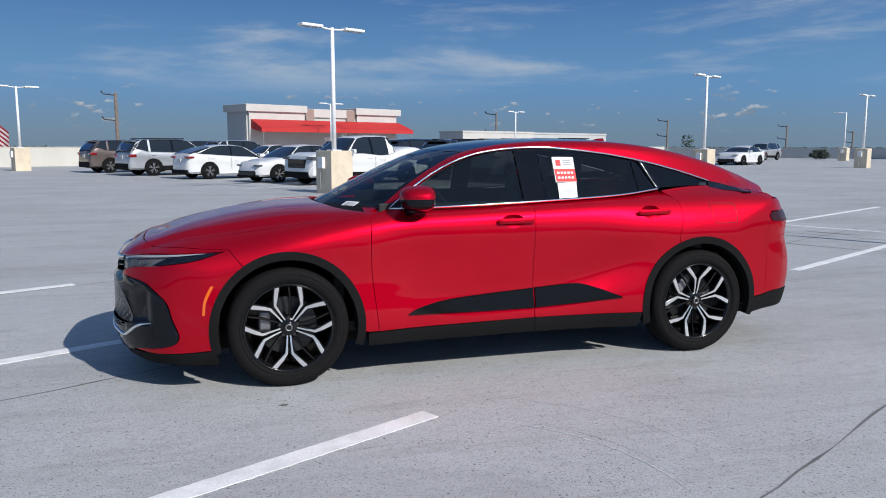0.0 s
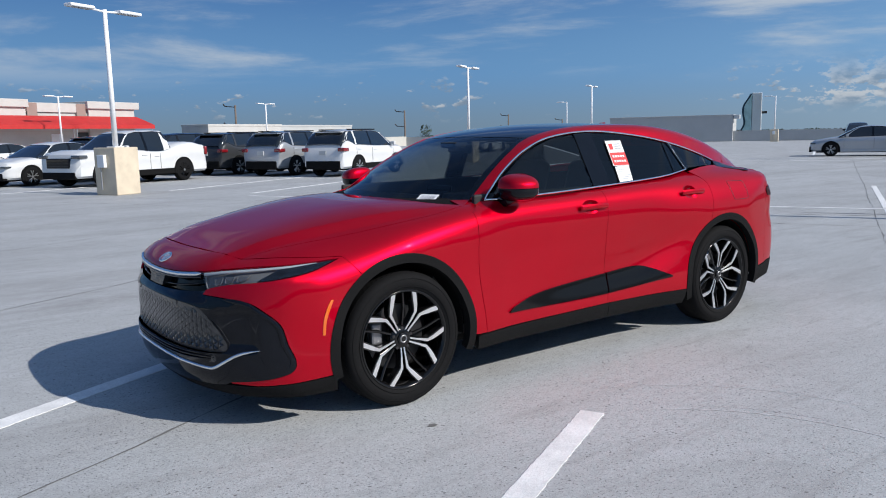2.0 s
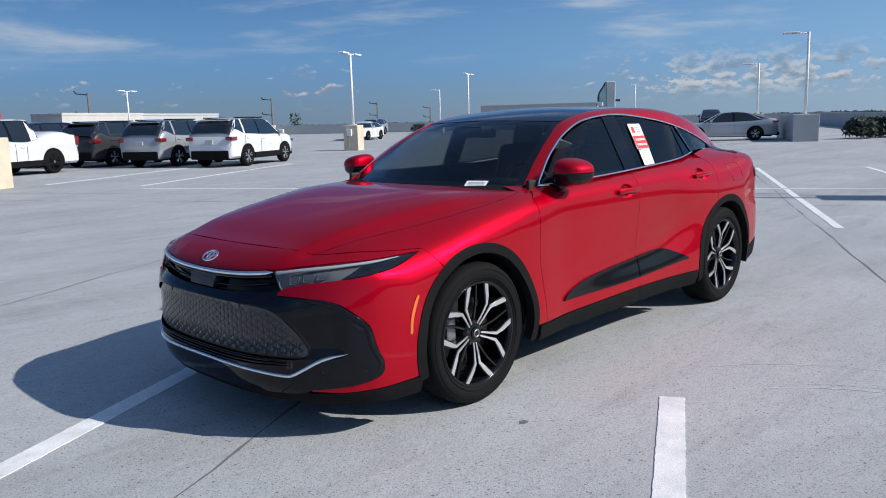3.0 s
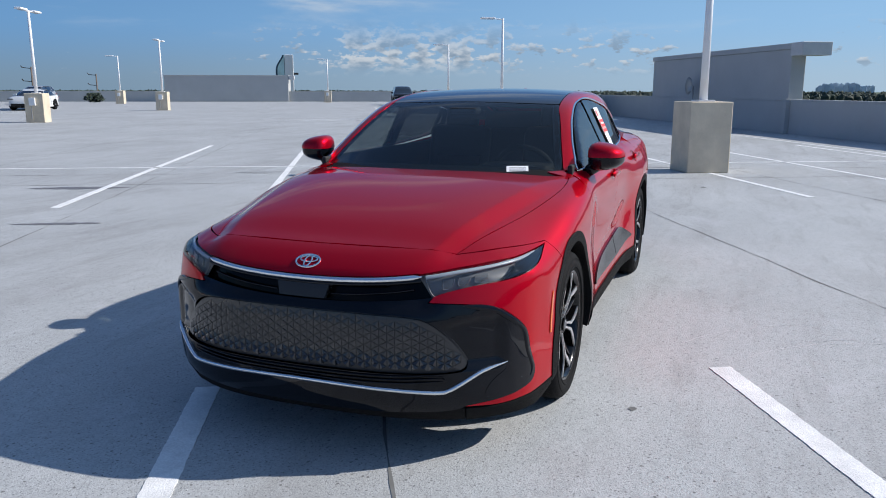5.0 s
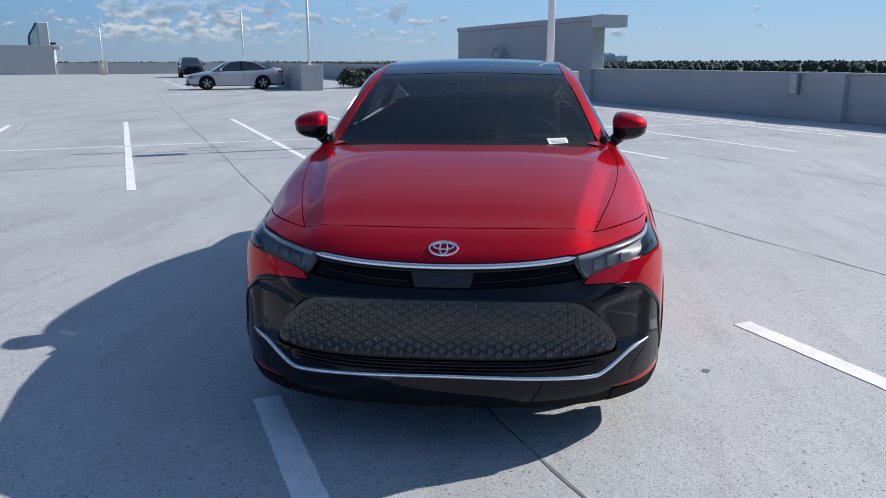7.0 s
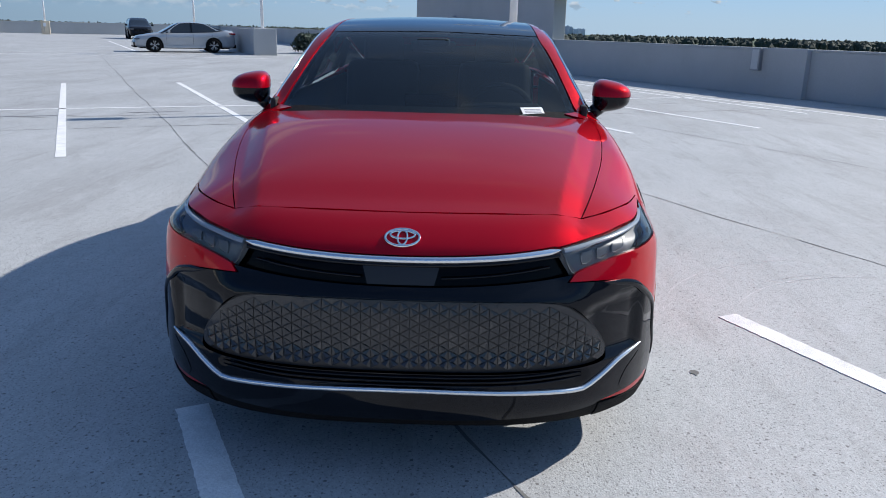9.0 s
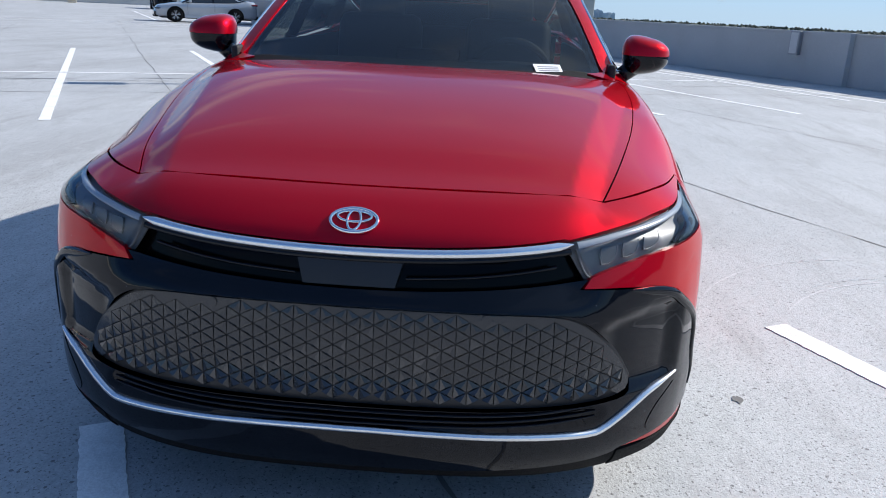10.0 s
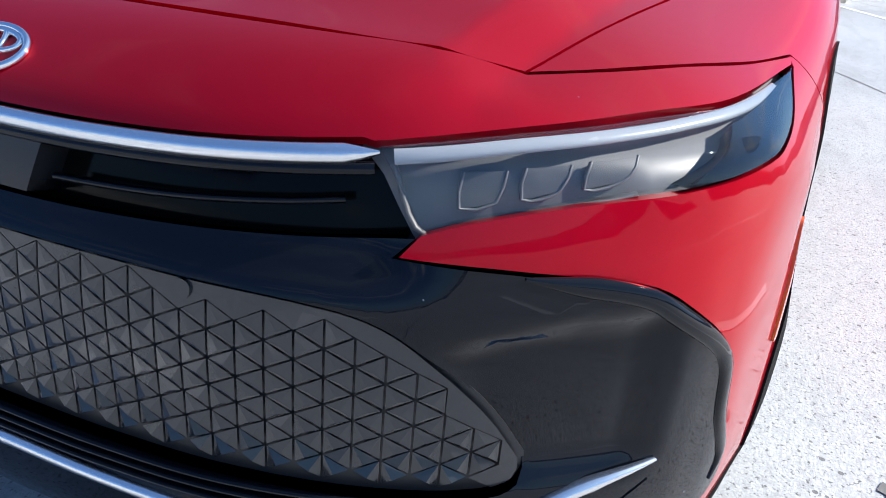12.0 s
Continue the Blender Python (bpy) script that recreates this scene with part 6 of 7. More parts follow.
        for nm, b2, mt in (("mirror_shell", bm, M_RED), ("mirror_base", low, M_BLACK_GLOSS)):
            if nm == "mirror_base":
                bmesh.ops.scale(b2, verts=b2.verts, vec=(0.97, 0.97, 0.95))
            bmesh.ops.transform(b2, verts=b2.verts, matrix=mm)
            part(nm, b2, mt, mir, smooth=True)
        part("mirror_glass", box(0.878, 0.884, s * 0.928 - 0.066, s * 0.928 + 0.066, 1.092, 1.152, 0.002), M_CHROME_BRIGHT, mir)
        st = bmesh.new()
        add_tube(st, (0.755, s * 0.815, 1.03), (0.785, s * 0.885, 1.085), 0.030, 0.040, 12)
        add_tube(st, (0.785, s * 0.882, 1.080), (0.79, s * 0.90, 1.105), 0.040, 0.035, 12)
        part("mirror_stalk", st, M_BLACK_GLOSS, mir, smooth=True)

        panel("pillar_foot", car, M_RED, side, [[P(0.44, 0.97), P(0.74, 0.99)], [P(0.74, 0.99), Pa(0.74, 1.05)], [Pa(0.74, 1.05), Pa(0.62, 1.06), Pa(0.52, 1.045), P(0.44, 1.02)], [P(0.44, 1.02), P(0.44, 0.97)]], f=f_all, lift=-0.006, step=0.03)
        panel("rail_lining", car, M_CABIN, slant, [rail_in, [rail_in[-1], W(3.08, 1.202)], tw[::-1], [tw[0], on_side(0.50, 1.045, s, f_top)], [on_side(0.50, 1.045, s, f_top), rail_in[0]]], f=f_top, step=0.06, lift=-0.024, depth=0.002)
        part("door_lining", box(0.58, 2.95, s * 0.762 - 0.015, s * 0.762 + 0.015, 0.34, 1.09, 0.01), M_CABIN, car)
    # windscreen, roof, rear glass
    wb = lambda s: [on_top(x, s * y, f_top) for x, y in ((0.50, 0.742), (0.62, 0.708), (0.80, 0.658), (1.0, 0.606), (1.19, 0.563))]
    base = [on_top(x, y, f_top) for x, y in ((0.50, 0.742), (0.37, 0.5), (0.31, 0.25), (0.295, 0), (0.31, -0.25), (0.37, -0.5), (0.50, -0.742))]
    head = [on_top(x, y, f_top) for x, y in ((1.19, -0.563), (1.125, -0.3), (1.105, 0), (1.125, 0.3), (1.19, 0.563))]
    ws = panel("windscreen", car, M_GLASS, top, [base, wb(-1), head, wb(1)[::-1]], f=f_top, lift=-0.003, depth=0.006, step=0.05, label="clear windscreen")
    for s in (-1, 1):
        ln, nn = on_body(top, [on_top(x + 0.01, s * (y - 0.022), f_top) for x, y in ((0.50, 0.742), (0.62, 0.708), (0.80, 0.658), (1.0, 0.606), (1.17, 0.566))], f_top, -0.002)
        sweep("screen_border", ws, M_BLACK_GLOSS, ln, nn, 0.045, 0.003)
    edge = lambda s, xs: [on_top(x, s * y, f_top) for x, y in xs]
    rs = ((1.195, 0.563), (1.6, 0.546), (2.2, 0.528), (2.55, 0.507))
    tail_e = ((2.56, 0.506), (2.95, 0.473), (3.30, 0.453))
    panel("roof_panel", car, M_ROOF, top, [head[::-1], edge(-1, rs), [on_top(2.55, -0.507, f_top), on_top(2.55, 0.507, f_top)], edge(1, rs)[::-1]], f=f_top, lift=-0.001, step=0.05, label="gloss black roof")
    panel("rear_screen", car, M_TINT_DARK, top, [[on_top(2.56, 0.506, f_top), on_top(2.56, -0.506, f_top)], edge(-1, tail_e), [on_top(3.30, -0.453, f_top), on_top(3.42, 0, f_top), on_top(3.30, 0.453, f_top)], edge(1, tail_e)[::-1]], f=f_top, lift=-0.001, step=0.05, label="dark rear screen")
    panel("headliner", car, M_CABIN, top, [head[::-1], edge(-1, rs), [on_top(2.55, -0.507, f_top), on_top(2.55, 0.507, f_top)], edge(1, rs)[::-1]], f=f_top, lift=-0.03, step=0.08, depth=0.002)
    fin = bmesh.new()
    fz = float(on_top(2.50, 0, f_top)[2])
    vs = [fin.verts.new(v) for v in ((2.40, 0, fz), (2.56, -0.028, fz - 0.01), (2.56, 0.028, fz - 0.01), (2.555, 0, fz + 0.030), (2.50, 0, fz + 0.026))]
    for f in ((0, 1, 4), (0, 4, 2), (1, 3, 4), (4, 3, 2), (1, 2, 3), (0, 2, 1)):
        fin.faces.new([vs[i] for i in f])
    part("roof_fin", fin, M_RED, car, smooth=True)
    # cowl and wipers
    cow = [on_top(0.50, 0.76), on_top(0.355, 0.60), on_top(0.285, 0.3), on_top(0.270, 0), on_top(0.285, -0.3), on_top(0.355, -0.60), on_top(0.50, -0.76)]
    cb = np.array(smooth_line(cow, 0.05))
    back = cb + np.array((0.13, 0, 0.012))
    m = len(cb)
    mesh_object("cowl", np.vstack([cb + np.array((-0.03, 0, -0.022)), back + np.array((0.03, 0, 0.0)) * 1]), [(i, i + 1, m + i + 1, m + i) for i in range(m - 1)], M_BLACK_MATT, car)
    # underside, cabin
    part("underbody", box(-0.85, 3.6, -0.62, 0.62, 0.19, 0.32, 0.03), M_UNDER, car)
    part("engine_bay", box(-0.80, 0.3, -0.54, 0.54, 0.30, 0.72), M_UNDER, car)
    part("cabin_floor", box(0.3, 3.5, -0.80, 0.80, 0.30, 0.36), M_CABIN, car)
    part("firewall", box(0.30, 0.36, -0.74, 0.74, 0.35, 0.98), M_CABIN, car)
    part("boot_wall", box(3.1, 3.15, -0.72, 0.72, 0.35, 1.12), M_CABIN, car)
    part("parcel_wall", box(3.07, 3.095, -0.50, 0.50, 1.06, 1.31), M_CABIN, car)
    dash = bmesh.new()
    add_box(dash, 0.46, 1.02, -0.72, 0.72, 0.80, 1.015, 0.05)
    part("dashboard", dash, M_CABIN, car, smooth=True)
    part("instrument_hood", box(0.80, 1.02, -0.58, -0.16, 0.99, 1.06, 0.02), M_CABIN, car)
    part("centre_screen", box(0.90, 0.915, -0.14, 0.14, 0.96, 1.10, 0.006), M_BLACK_GLOSS, car)
    part("steering_wheel", ring_mesh((1.13, -0.37, 0.98), 0.185, 0.016, radians(65)), M_CABIN, car, smooth=True)
    for y in (-0.37, 0.37):
        seat = part("front_seat", box(1.35, 1.85, y - 0.25, y + 0.25, 0.42, 0.66, 0.06), M_SEAT, car, smooth=True)
        part("seat_back", box(-0.07, 0.07, y - 0.24, y + 0.24, 0, 0.66, 0.06, Matrix.Translation((1.86, 0, 0.60)) @ Matrix.Rotation(radians(18), 4, "Y")), M_SEAT, seat, smooth=True)
        part("headrest", box(-0.05, 0.05, y - 0.13, y + 0.13, 0, 0.19, 0.04, Matrix.Translation((2.06, 0, 1.20)) @ Matrix.Rotation(radians(12), 4, "Y")), M_SEAT, seat, smooth=True)
        for dy in (-0.06, 0.06):
            part("headrest_stem", tube((2.05, y + dy, 1.16), (2.08, y + dy, 1.24), 0.007), M_CHROME, seat)
    rsb = part("rear_seat", box(2.4, 2.9, -0.66, 0.66, 0.42, 0.64, 0.06), M_SEAT, car, smooth=True)
    part("rear_seat_back", box(-0.08, 0.08, -0.64, 0.64, 0, 0.66, 0.07, Matrix.Translation((2.86, 0, 0.55)) @ Matrix.Rotation(radians(24), 4, "Y")), M_SEAT, rsb, smooth=True)
    part("inside_mirror", box(1.07, 1.10, -0.12, 0.12, 1.31, 1.37, 0.012), M_CABIN, car)
    part("camera_pod", box(0.98, 1.10, -0.09, 0.09, 1.345, 1.385, 0.015), M_CABIN, car)
    # wheels
    for x in (AX_F, AX_R):
        for s in (-1, 1):
            build_wheel(Matrix.Translation((x, s * 0.795, WHEEL_Z)) @ Matrix.Rotation(radians(0 if x < 1 else 37), 4, "Y"), s, car)
    return car


def ring_mesh(c, R, r, tilt, n=32, k=8):
    bm = bmesh.new()
    m = Matrix.Translation(c) @ Matrix.Rotation(tilt, 4, "Y")
    rows = []
    for i in range(n):
        a = 2 * math.pi * i / n
        rows.append([bm.verts.new(m @ Vector(((R + r * math.cos(b)) * math.cos(a), (R + r * math.cos(b)) * math.sin(a), r * math.sin(b)))) for b in np.linspace(0, 2 * math.pi, k, endpoint=False)])
    for i in range(n):
        for j in range(k):
            bm.faces.new((rows[i][j], rows[(i + 1) % n][j], rows[(i + 1) % n][(j + 1) % k], rows[i][(j + 1) % k]))
    return bm


M_SENSOR = material("dark_sensor_panel", (0.022, 0.022, 0.024), rough=0.25, ior=1.4)
M_INTAKE = material("black_air_slot", (0.003, 0.003, 0.003), rough=0.12, ior=1.2)
M_MOULD = material("black_moulding", (0.006, 0.006, 0.0065), rough=0.12, ior=1.3, grain=0.1, grain_scale=200)
M_GRILLE = material("dark_grey_grille", (0.026, 0.026, 0.028), rough=0.16, ior=1.5, coat=0.4, grain=0.1, grain_scale=150, coat_rough=0.08)
M_HEADLIGHT = glass_material("headlight_cover", (0.88, 0.90, 0.92), 1.45)
M_BOWL = material("grey_lamp_bowl", (0.11, 0.113, 0.116), rough=0.45, grain=0.05, grain_scale=80)
M_RUNNING = material("pale_running_light", (0.36, 0.38, 0.40), rough=0.25, coat=0.6)
M_BOWL_DARK = material("dark_lamp_module", (0.08, 0.082, 0.085), rough=0.4, grain=0.05, grain_scale=80)
M_TAIL = material("dark_red_lens", (0.03, 0.002, 0.003), rough=0.1, ior=1.4)
M_TINT_DARK = material("dark_rear_glass", (0.006, 0.007, 0.009), rough=0.04, coat=1.0)
CAR = build_car()


def flat_label(name, corners, lift, mat, label, category):
    """A paper label stuck to the glass. corners: four points, anticlockwise."""
    c = [np.array(v) for v in corners]
    n = grad(f_top, np.array([np.mean(c, 0)]))[0]
    if np.dot(np.cross(c[1] - c[0], c[2] - c[0]), n) < 0:
        c = c[::-1]
    ob = thing(name, Matrix.Identity(4), label, category)
    top = [v + n * (lift + 0.0012) for v in c]
    mesh_object("paper", [v + n * lift for v in c] + top, [(4, 5, 6, 7), (0, 1, 5, 4), (1, 2, 6, 5), (2, 3, 7, 6), (3, 0, 4, 7)], mat, ob)
    return ob, n


def stickers():
    W = lambda x, z: on_side(x, z, -1, f_top)
    q = lambda a, b, c, d: [W(*a), W(*b), W(*c), W(*d)]
    ob, n = flat_label("window_sticker", q((1.804, 1.100), (1.938, 1.105), (1.950, 1.205), (1.810, 1.200)), 0.003, M_PAPER, "white and red paper price sheet on the tinted rear window", "sticker")
    up = lambda cs, mat, nm, l: mesh_object(nm, [np.array(W(*c)) + n * l for c in cs], [(0, 1, 2, 3)], mat, ob)
    up(((1.800, 1.205), (1.955, 1.205), (1.960, 1.372), (1.802, 1.372)), M_PAPER, "paper_top", 0.0035)
    up(((1.806, 1.208), (1.955, 1.208), (1.957, 1.292), (1.804, 1.292)), M_PRINT_RED, "red_block", 0.0050)
    up(((1.822, 1.312), (1.858, 1.312), (1.860, 1.352), (1.824, 1.352)), M_PRINT_RED, "red_square", 0.0050)
    for i in range(3):
        up(((1.875, 1.345 - i * 0.014), (1.935, 1.345 - i * 0.014), (1.935, 1.351 - i * 0.014), (1.875, 1.351 - i * 0.014)), M_PRINT, "print_bar", 0.0050)
    for r in range(2):
        for i in range(5):
            x = 1.822 + i * 0.025
            up(((x, 1.228 + r * 0.032), (x + 0.016, 1.228 + r * 0.032), (x + 0.016, 1.241 + r * 0.032), (x, 1.241 + r * 0.032)), M_PAPER, "print_bar", 0.0062)
    for i in range(6):
        up(((1.818, 1.118 + i * 0.012), (1.925, 1.118 + i * 0.012), (1.925, 1.1205 + i * 0.012), (1.818, 1.1205 + i * 0.012)), M_PRINT, "print_bar", 0.0050)
    T = lambda x, y: on_top(x, y, f_top)
    ob2, n2 = flat_label("screen_label", [T(0.393, -0.454), T(0.455, -0.560), T(0.505, -0.545), T(0.445, -0.438)], 0.002, M_PAPER, "small white paper label at the foot of the windscreen", "sticker")
    a, b, c, d = (np.array(v) for v in (T(0.393, -0.454), T(0.455, -0.560), T(0.505, -0.545), T(0.445, -0.438)))
    for t in (0.25, 0.45, 0.65):
        p0, p1 = a + (d - a) * t, b + (c - b) * t
        e = (p1 - p0)
        h = (d - a) * 0.10
        mesh_object("print_bar", [p0 + e * 0.12 + n2 * 0.0042, p1 - e * 0.12 + n2 * 0.0042, p1 - e * 0.12 + h + n2 * 0.0042, p0 + e * 0.12 + h + n2 * 0.0042], [(0, 1, 2, 3)], M_PRINT, ob2)


stickers()


# ---- parked vehicles ----
M_CAR_WHITE = paint_material("white_car_paint", (0.66, 0.67, 0.67), 0.0)
M_CAR_SILVER = paint_material("silver_car_paint", (0.44, 0.46, 0.48), 0.5)
M_CAR_DARK = paint_material("charcoal_car_paint", (0.055, 0.058, 0.062), 0.3)
M_CAR_BROWN = paint_material("bronze_car_paint", (0.14, 0.115, 0.11), 0.3)
M_CAR_BLACK = paint_material("black_car_paint", (0.012, 0.013, 0.016), 0.1)
M_CAR_GLASS = material("dark_car_glass", (0.008, 0.010, 0.012), rough=0.04, coat=1.0)
M_LAMP_RED = material("red_tail_lens", (0.20, 0.006, 0.008), rough=0.15, coat=1.0)
M_LAMP_CLEAR = material("clear_lamp_lens", (0.06, 0.065, 0.07), rough=0.12, coat=1.0)
M_ALLOY = material("silver_alloy", (0.55, 0.56, 0.57), rough=0.3, metal=0.9)

# kind: length, width, wheelbase, wheel radius, floor height, profile of the lower body (x from nose 0 to tail 1, height), roof (x, height) and cabin ends
KINDS = {
    "sedan": dict(L=4.88, W=1.84, B=2.82, r=0.335, front=0.95, belt=[(0, 0.50), (0.02, 0.66), (0.10, 0.80), (0.27, 0.93), (0.5, 0.96), (0.78, 1.02), (0.95, 1.06), (0.985, 0.98), (1, 0.70)],
                  roof=[(0.26, 0.94), (0.33, 1.13), (0.42, 1.36), (0.50, 1.43), (0.60, 1.44), (0.70, 1.38), (0.80, 1.22), (0.90, 1.07)]),
    "hatch": dict(L=4.60, W=1.78, B=2.75, r=0.335, front=0.90, belt=[(0, 0.48), (0.02, 0.64), (0.12, 0.80), (0.25, 0.92), (0.5, 0.98), (0.85, 1.08), (0.96, 1.08), (0.985, 0.98), (1, 0.66)],
                  roof=[(0.20, 0.88), (0.30, 1.12), (0.42, 1.36), (0.50, 1.42), (0.60, 1.43), (0.75, 1.36), (0.88, 1.22), (0.97, 1.08)]),
    "compact": dict(L=4.63, W=1.78, B=2.70, r=0.325, front=0.93, belt=[(0, 0.48), (0.02, 0.68), (0.10, 0.82), (0.27, 0.95), (0.5, 0.98), (0.80, 1.03), (0.95, 1.05), (0.985, 0.97), (1, 0.68)],
                    roof=[(0.26, 0.95), (0.33, 1.14), (0.42, 1.36), (0.50, 1.43), (0.62, 1.43), (0.72, 1.36), (0.82, 1.20), (0.90, 1.06)]),
    "coupe": dict(L=4.78, W=1.91, B=2.72, r=0.345, front=0.95, belt=[(0, 0.50), (0.015, 0.72), (0.10, 0.88), (0.33, 0.98), (0.6, 1.00), (0.85, 1.03), (0.97, 1.02), (0.99, 0.95), (1, 0.66)],
                  roof=[(0.32, 0.98), (0.40, 1.18), (0.48, 1.33), (0.55, 1.38), (0.66, 1.36), (0.78, 1.24), (0.90, 1.06)]),
    "suv": dict(L=4.60, W=1.86, B=2.69, r=0.360, front=0.93, belt=[(0, 0.55), (0.015, 0.80), (0.06, 0.98), (0.22, 1.09), (0.5, 1.12), (0.8, 1.18), (0.97, 1.18), (0.99, 1.05), (1, 0.70)],
                roof=[(0.20, 1.08), (0.28, 1.30), (0.36, 1.56), (0.42, 1.64), (0.60, 1.68), (0.80, 1.66), (0.90, 1.60), (0.95, 1.42), (0.99, 1.17)]),
    "big_suv": dict(L=4.95, W=1.93, B=2.85, r=0.370, front=0.97, belt=[(0, 0.55), (0.015, 0.80), (0.06, 0.98), (0.22, 1.08), (0.5, 1.11), (0.8, 1.15), (0.97, 1.14), (0.99, 1.02), (1, 0.70)],
                    roof=[(0.20, 1.07), (0.28, 1.30), (0.36, 1.56), (0.42, 1.66), (0.60, 1.71), (0.80, 1.69), (0.91, 1.60), (0.96, 1.40), (0.99, 1.14)]),
    "pickup": dict(L=5.60, W=1.91, B=3.45, r=0.385, front=0.98, belt=[(0, 0.60), (0.012, 0.92), (0.05, 1.08), (0.20, 1.16), (0.4, 1.17), (0.68, 1.17), (0.70, 1.21), (0.985, 1.22), (0.996, 1.19), (1, 0.70)],
                   roof=[(0.25, 1.15), (0.315, 1.40), (0.385, 1.68), (0.43, 1.75), (0.53, 1.78), (0.64, 1.76), (0.675, 1.68), (0.695, 1.20)]),
}


def grid_mesh(rows):
    """Joins rows of points (each of the same length) into a sheet."""
    n = len(rows[0])
    vs = [p for r in rows for p in r]
    fs = [(i * n + j, i * n + j + 1, (i + 1) * n + j + 1, (i + 1) * n + j) for i in range(len(rows) - 1) for j in range(n - 1)]
    return vs, fs


def vehicle(kind, x, y, heading, paint, label, category="car", group="parked cars", rack=False, trim=None, bright=True, cover=False):
    k = KINDS[kind]
    L, W, B, r, fo = k["L"], k["W"], k["B"], k["r"], k["front"]
    car = thing("parked_" + {"suv": "suv", "big_suv": "suv", "pickup": "pickup_truck", "hatch": "hatchback"}.get(kind, "sedan" if kind != "coupe" else "coupe"),
                Matrix.Translation((x, y, 0)) @ Matrix.Rotation(heading, 4, "Z") @ Matrix.Translation((L / 2, 0, 0)), label, category, group)
    bz, rz = spline(*zip(*k["belt"])), spline(*zip(*k["roof"]))
    tall = kind in ("suv", "big_suv", "pickup")
    z0 = 0.24 + (0.06 if tall else 0)
    half = spline((0, 0.015, 0.06, 0.16, 0.5, 0.85, 0.96, 0.99, 1), (0.52, 0.74, 0.90, 0.985, 1.0, 0.985, 0.90, 0.80, 0.66))
    if kind == "pickup":
        half = spline((0, 0.012, 0.05, 0.12, 0.5, 0.96, 1), (0.80, 0.92, 0.97, 1.0, 1.0, 1.0, 0.97))
    elif tall:
        half = spline((0, 0.015, 0.06, 0.16, 0.5, 0.88, 0.97, 0.99, 1), (0.66, 0.80, 0.92, 0.985, 1.0, 0.99, 0.95, 0.91, 0.84))
    trim = trim or M_BLACK_MATT
    ts = np.concatenate([[0, 0.008, 0.02, 0.04], np.linspace(0.07, 0.93, 27), [0.955, 0.975, 0.988, 1.0]])
    rows = []
    for t in ts:
        w, zb = min(float(half(t)), 1.0) * W / 2, float(bz(t))
        xx = -t * L
        mid = z0 + (zb - z0) * 0.55
        sec = [(0, z0), (w * 0.86, z0), (w * 0.965, z0 + 0.07), (w * 0.985, z0 + (zb - z0) * 0.3), (w * 0.975, mid - 0.03), (w, mid + 0.03), (w * 0.985, zb - 0.13), (w * 0.955, zb - 0.055), (w * 0.86, zb - 0.008), (w * 0.6, zb + 0.012), (0, zb + 0.02)]
        rows.append([(xx, -a, b) for a, b in sec[::-1]][:-1] + [(xx, a, b) for a, b in sec])
    vs, fs = grid_mesh(rows)
    n = len(rows[0])
    fs += [tuple(range(n))[::-1], tuple(range((len(rows) - 1) * n, len(rows) * n))]
    mesh_object("body", vs, fs, paint, car, smooth=True).data.set_sharp_from_angle(angle=radians(26 if kind == "pickup" else 34))
    # cabin: dark glass all round, painted roof and pillars over it
    t0, t1 = k["roof"][0][0], k["roof"][-1][0]
    cts = np.linspace(t0, t1, 30)

    def cab(t, grow=0.0):
        zr, zb = float(rz(t)), float(bz(t)) - 0.02
        zr = max(zr, zb + 0.005)
        wb = float(half(t)) * W / 2 * 0.90
        hgt = zr - zb
        wr = wb - 0.34 * hgt
        g = grow
        return [(wb + g, zb), (wb - 0.10 * hgt + g, zb + hgt * 0.35), (wr + 0.05 * hgt + g, zb + hgt * 0.80), (wr - 0.01 + g * 0.7, zb + hgt * 0.95 + g * 0.7), (wr * 0.80, zr + 0.004 + g), (wr * 0.4, zr + 0.016 + g), (0, zr + 0.02 + g)]

    rows = []
    for t in cts:
        sec = cab(t)
        rows.append([(-t * L, -a, b) for a, b in sec] + [(-t * L, a, b) for a, b in sec[::-1][1:]])
    vs, fs = grid_mesh(rows)
    mesh_object("glass", vs, fs, M_CAR_GLASS, car, "dark tinted glass", smooth=True)
    peak = max(v for _, v in k["roof"])
    flat = [t for t in cts if rz(t) > peak - (0.10 if tall else 0.085)]
    rows = []
    for t in np.linspace(flat[0], flat[-1], 14):
        sec = cab(t, 0.010)[3:]
        rows.append([(-t * L, -a, b) for a, b in sec] + [(-t * L, a, b) for a, b in sec[::-1][1:]])
    vs, fs = grid_mesh(rows)
    mesh_object("roof", vs, fs, paint, car, smooth=True)
    ta, tb = flat[0], flat[-1]

    def pillar(a0, a1, wd, mat, lo=0, hi=4):
        """A strip up the cabin's flank from a0 at the belt to a1 at the roof."""
        for s in (-1, 1):
            rws = []
            for i in range(lo, hi):
                f = i / 3.0
                tt = a0 + (a1 - a0) * f
                row = []
                for q in (-wd, wd):
                    p = cab(min(max(tt + q, t0), t1), 0.008)[i]
                    row.append((-(tt + q) * L, s * p[0], p[1]))
                rws.append(row)
            vs, fs = grid_mesh(rws)
            mesh_object("pillar", vs, fs if s > 0 else [f[::-1] for f in fs], mat, car)

    pillar(t0 + 0.02, ta, 0.012, paint)
    tm = t0 + (t1 - t0) * (0.47 if kind != "pickup" else 0.58)
    pillar(tm, tm - 0.004, 0.008, M_BLACK_GLOSS)
    pillar(t1 - 0.03, tb, 0.022 if tall else 0.014, paint)
    if tall and kind != "pickup":
        pillar(t0 + (t1 - t0) * 0.76, t0 + (t1 - t0) * 0.755, 0.010, paint)
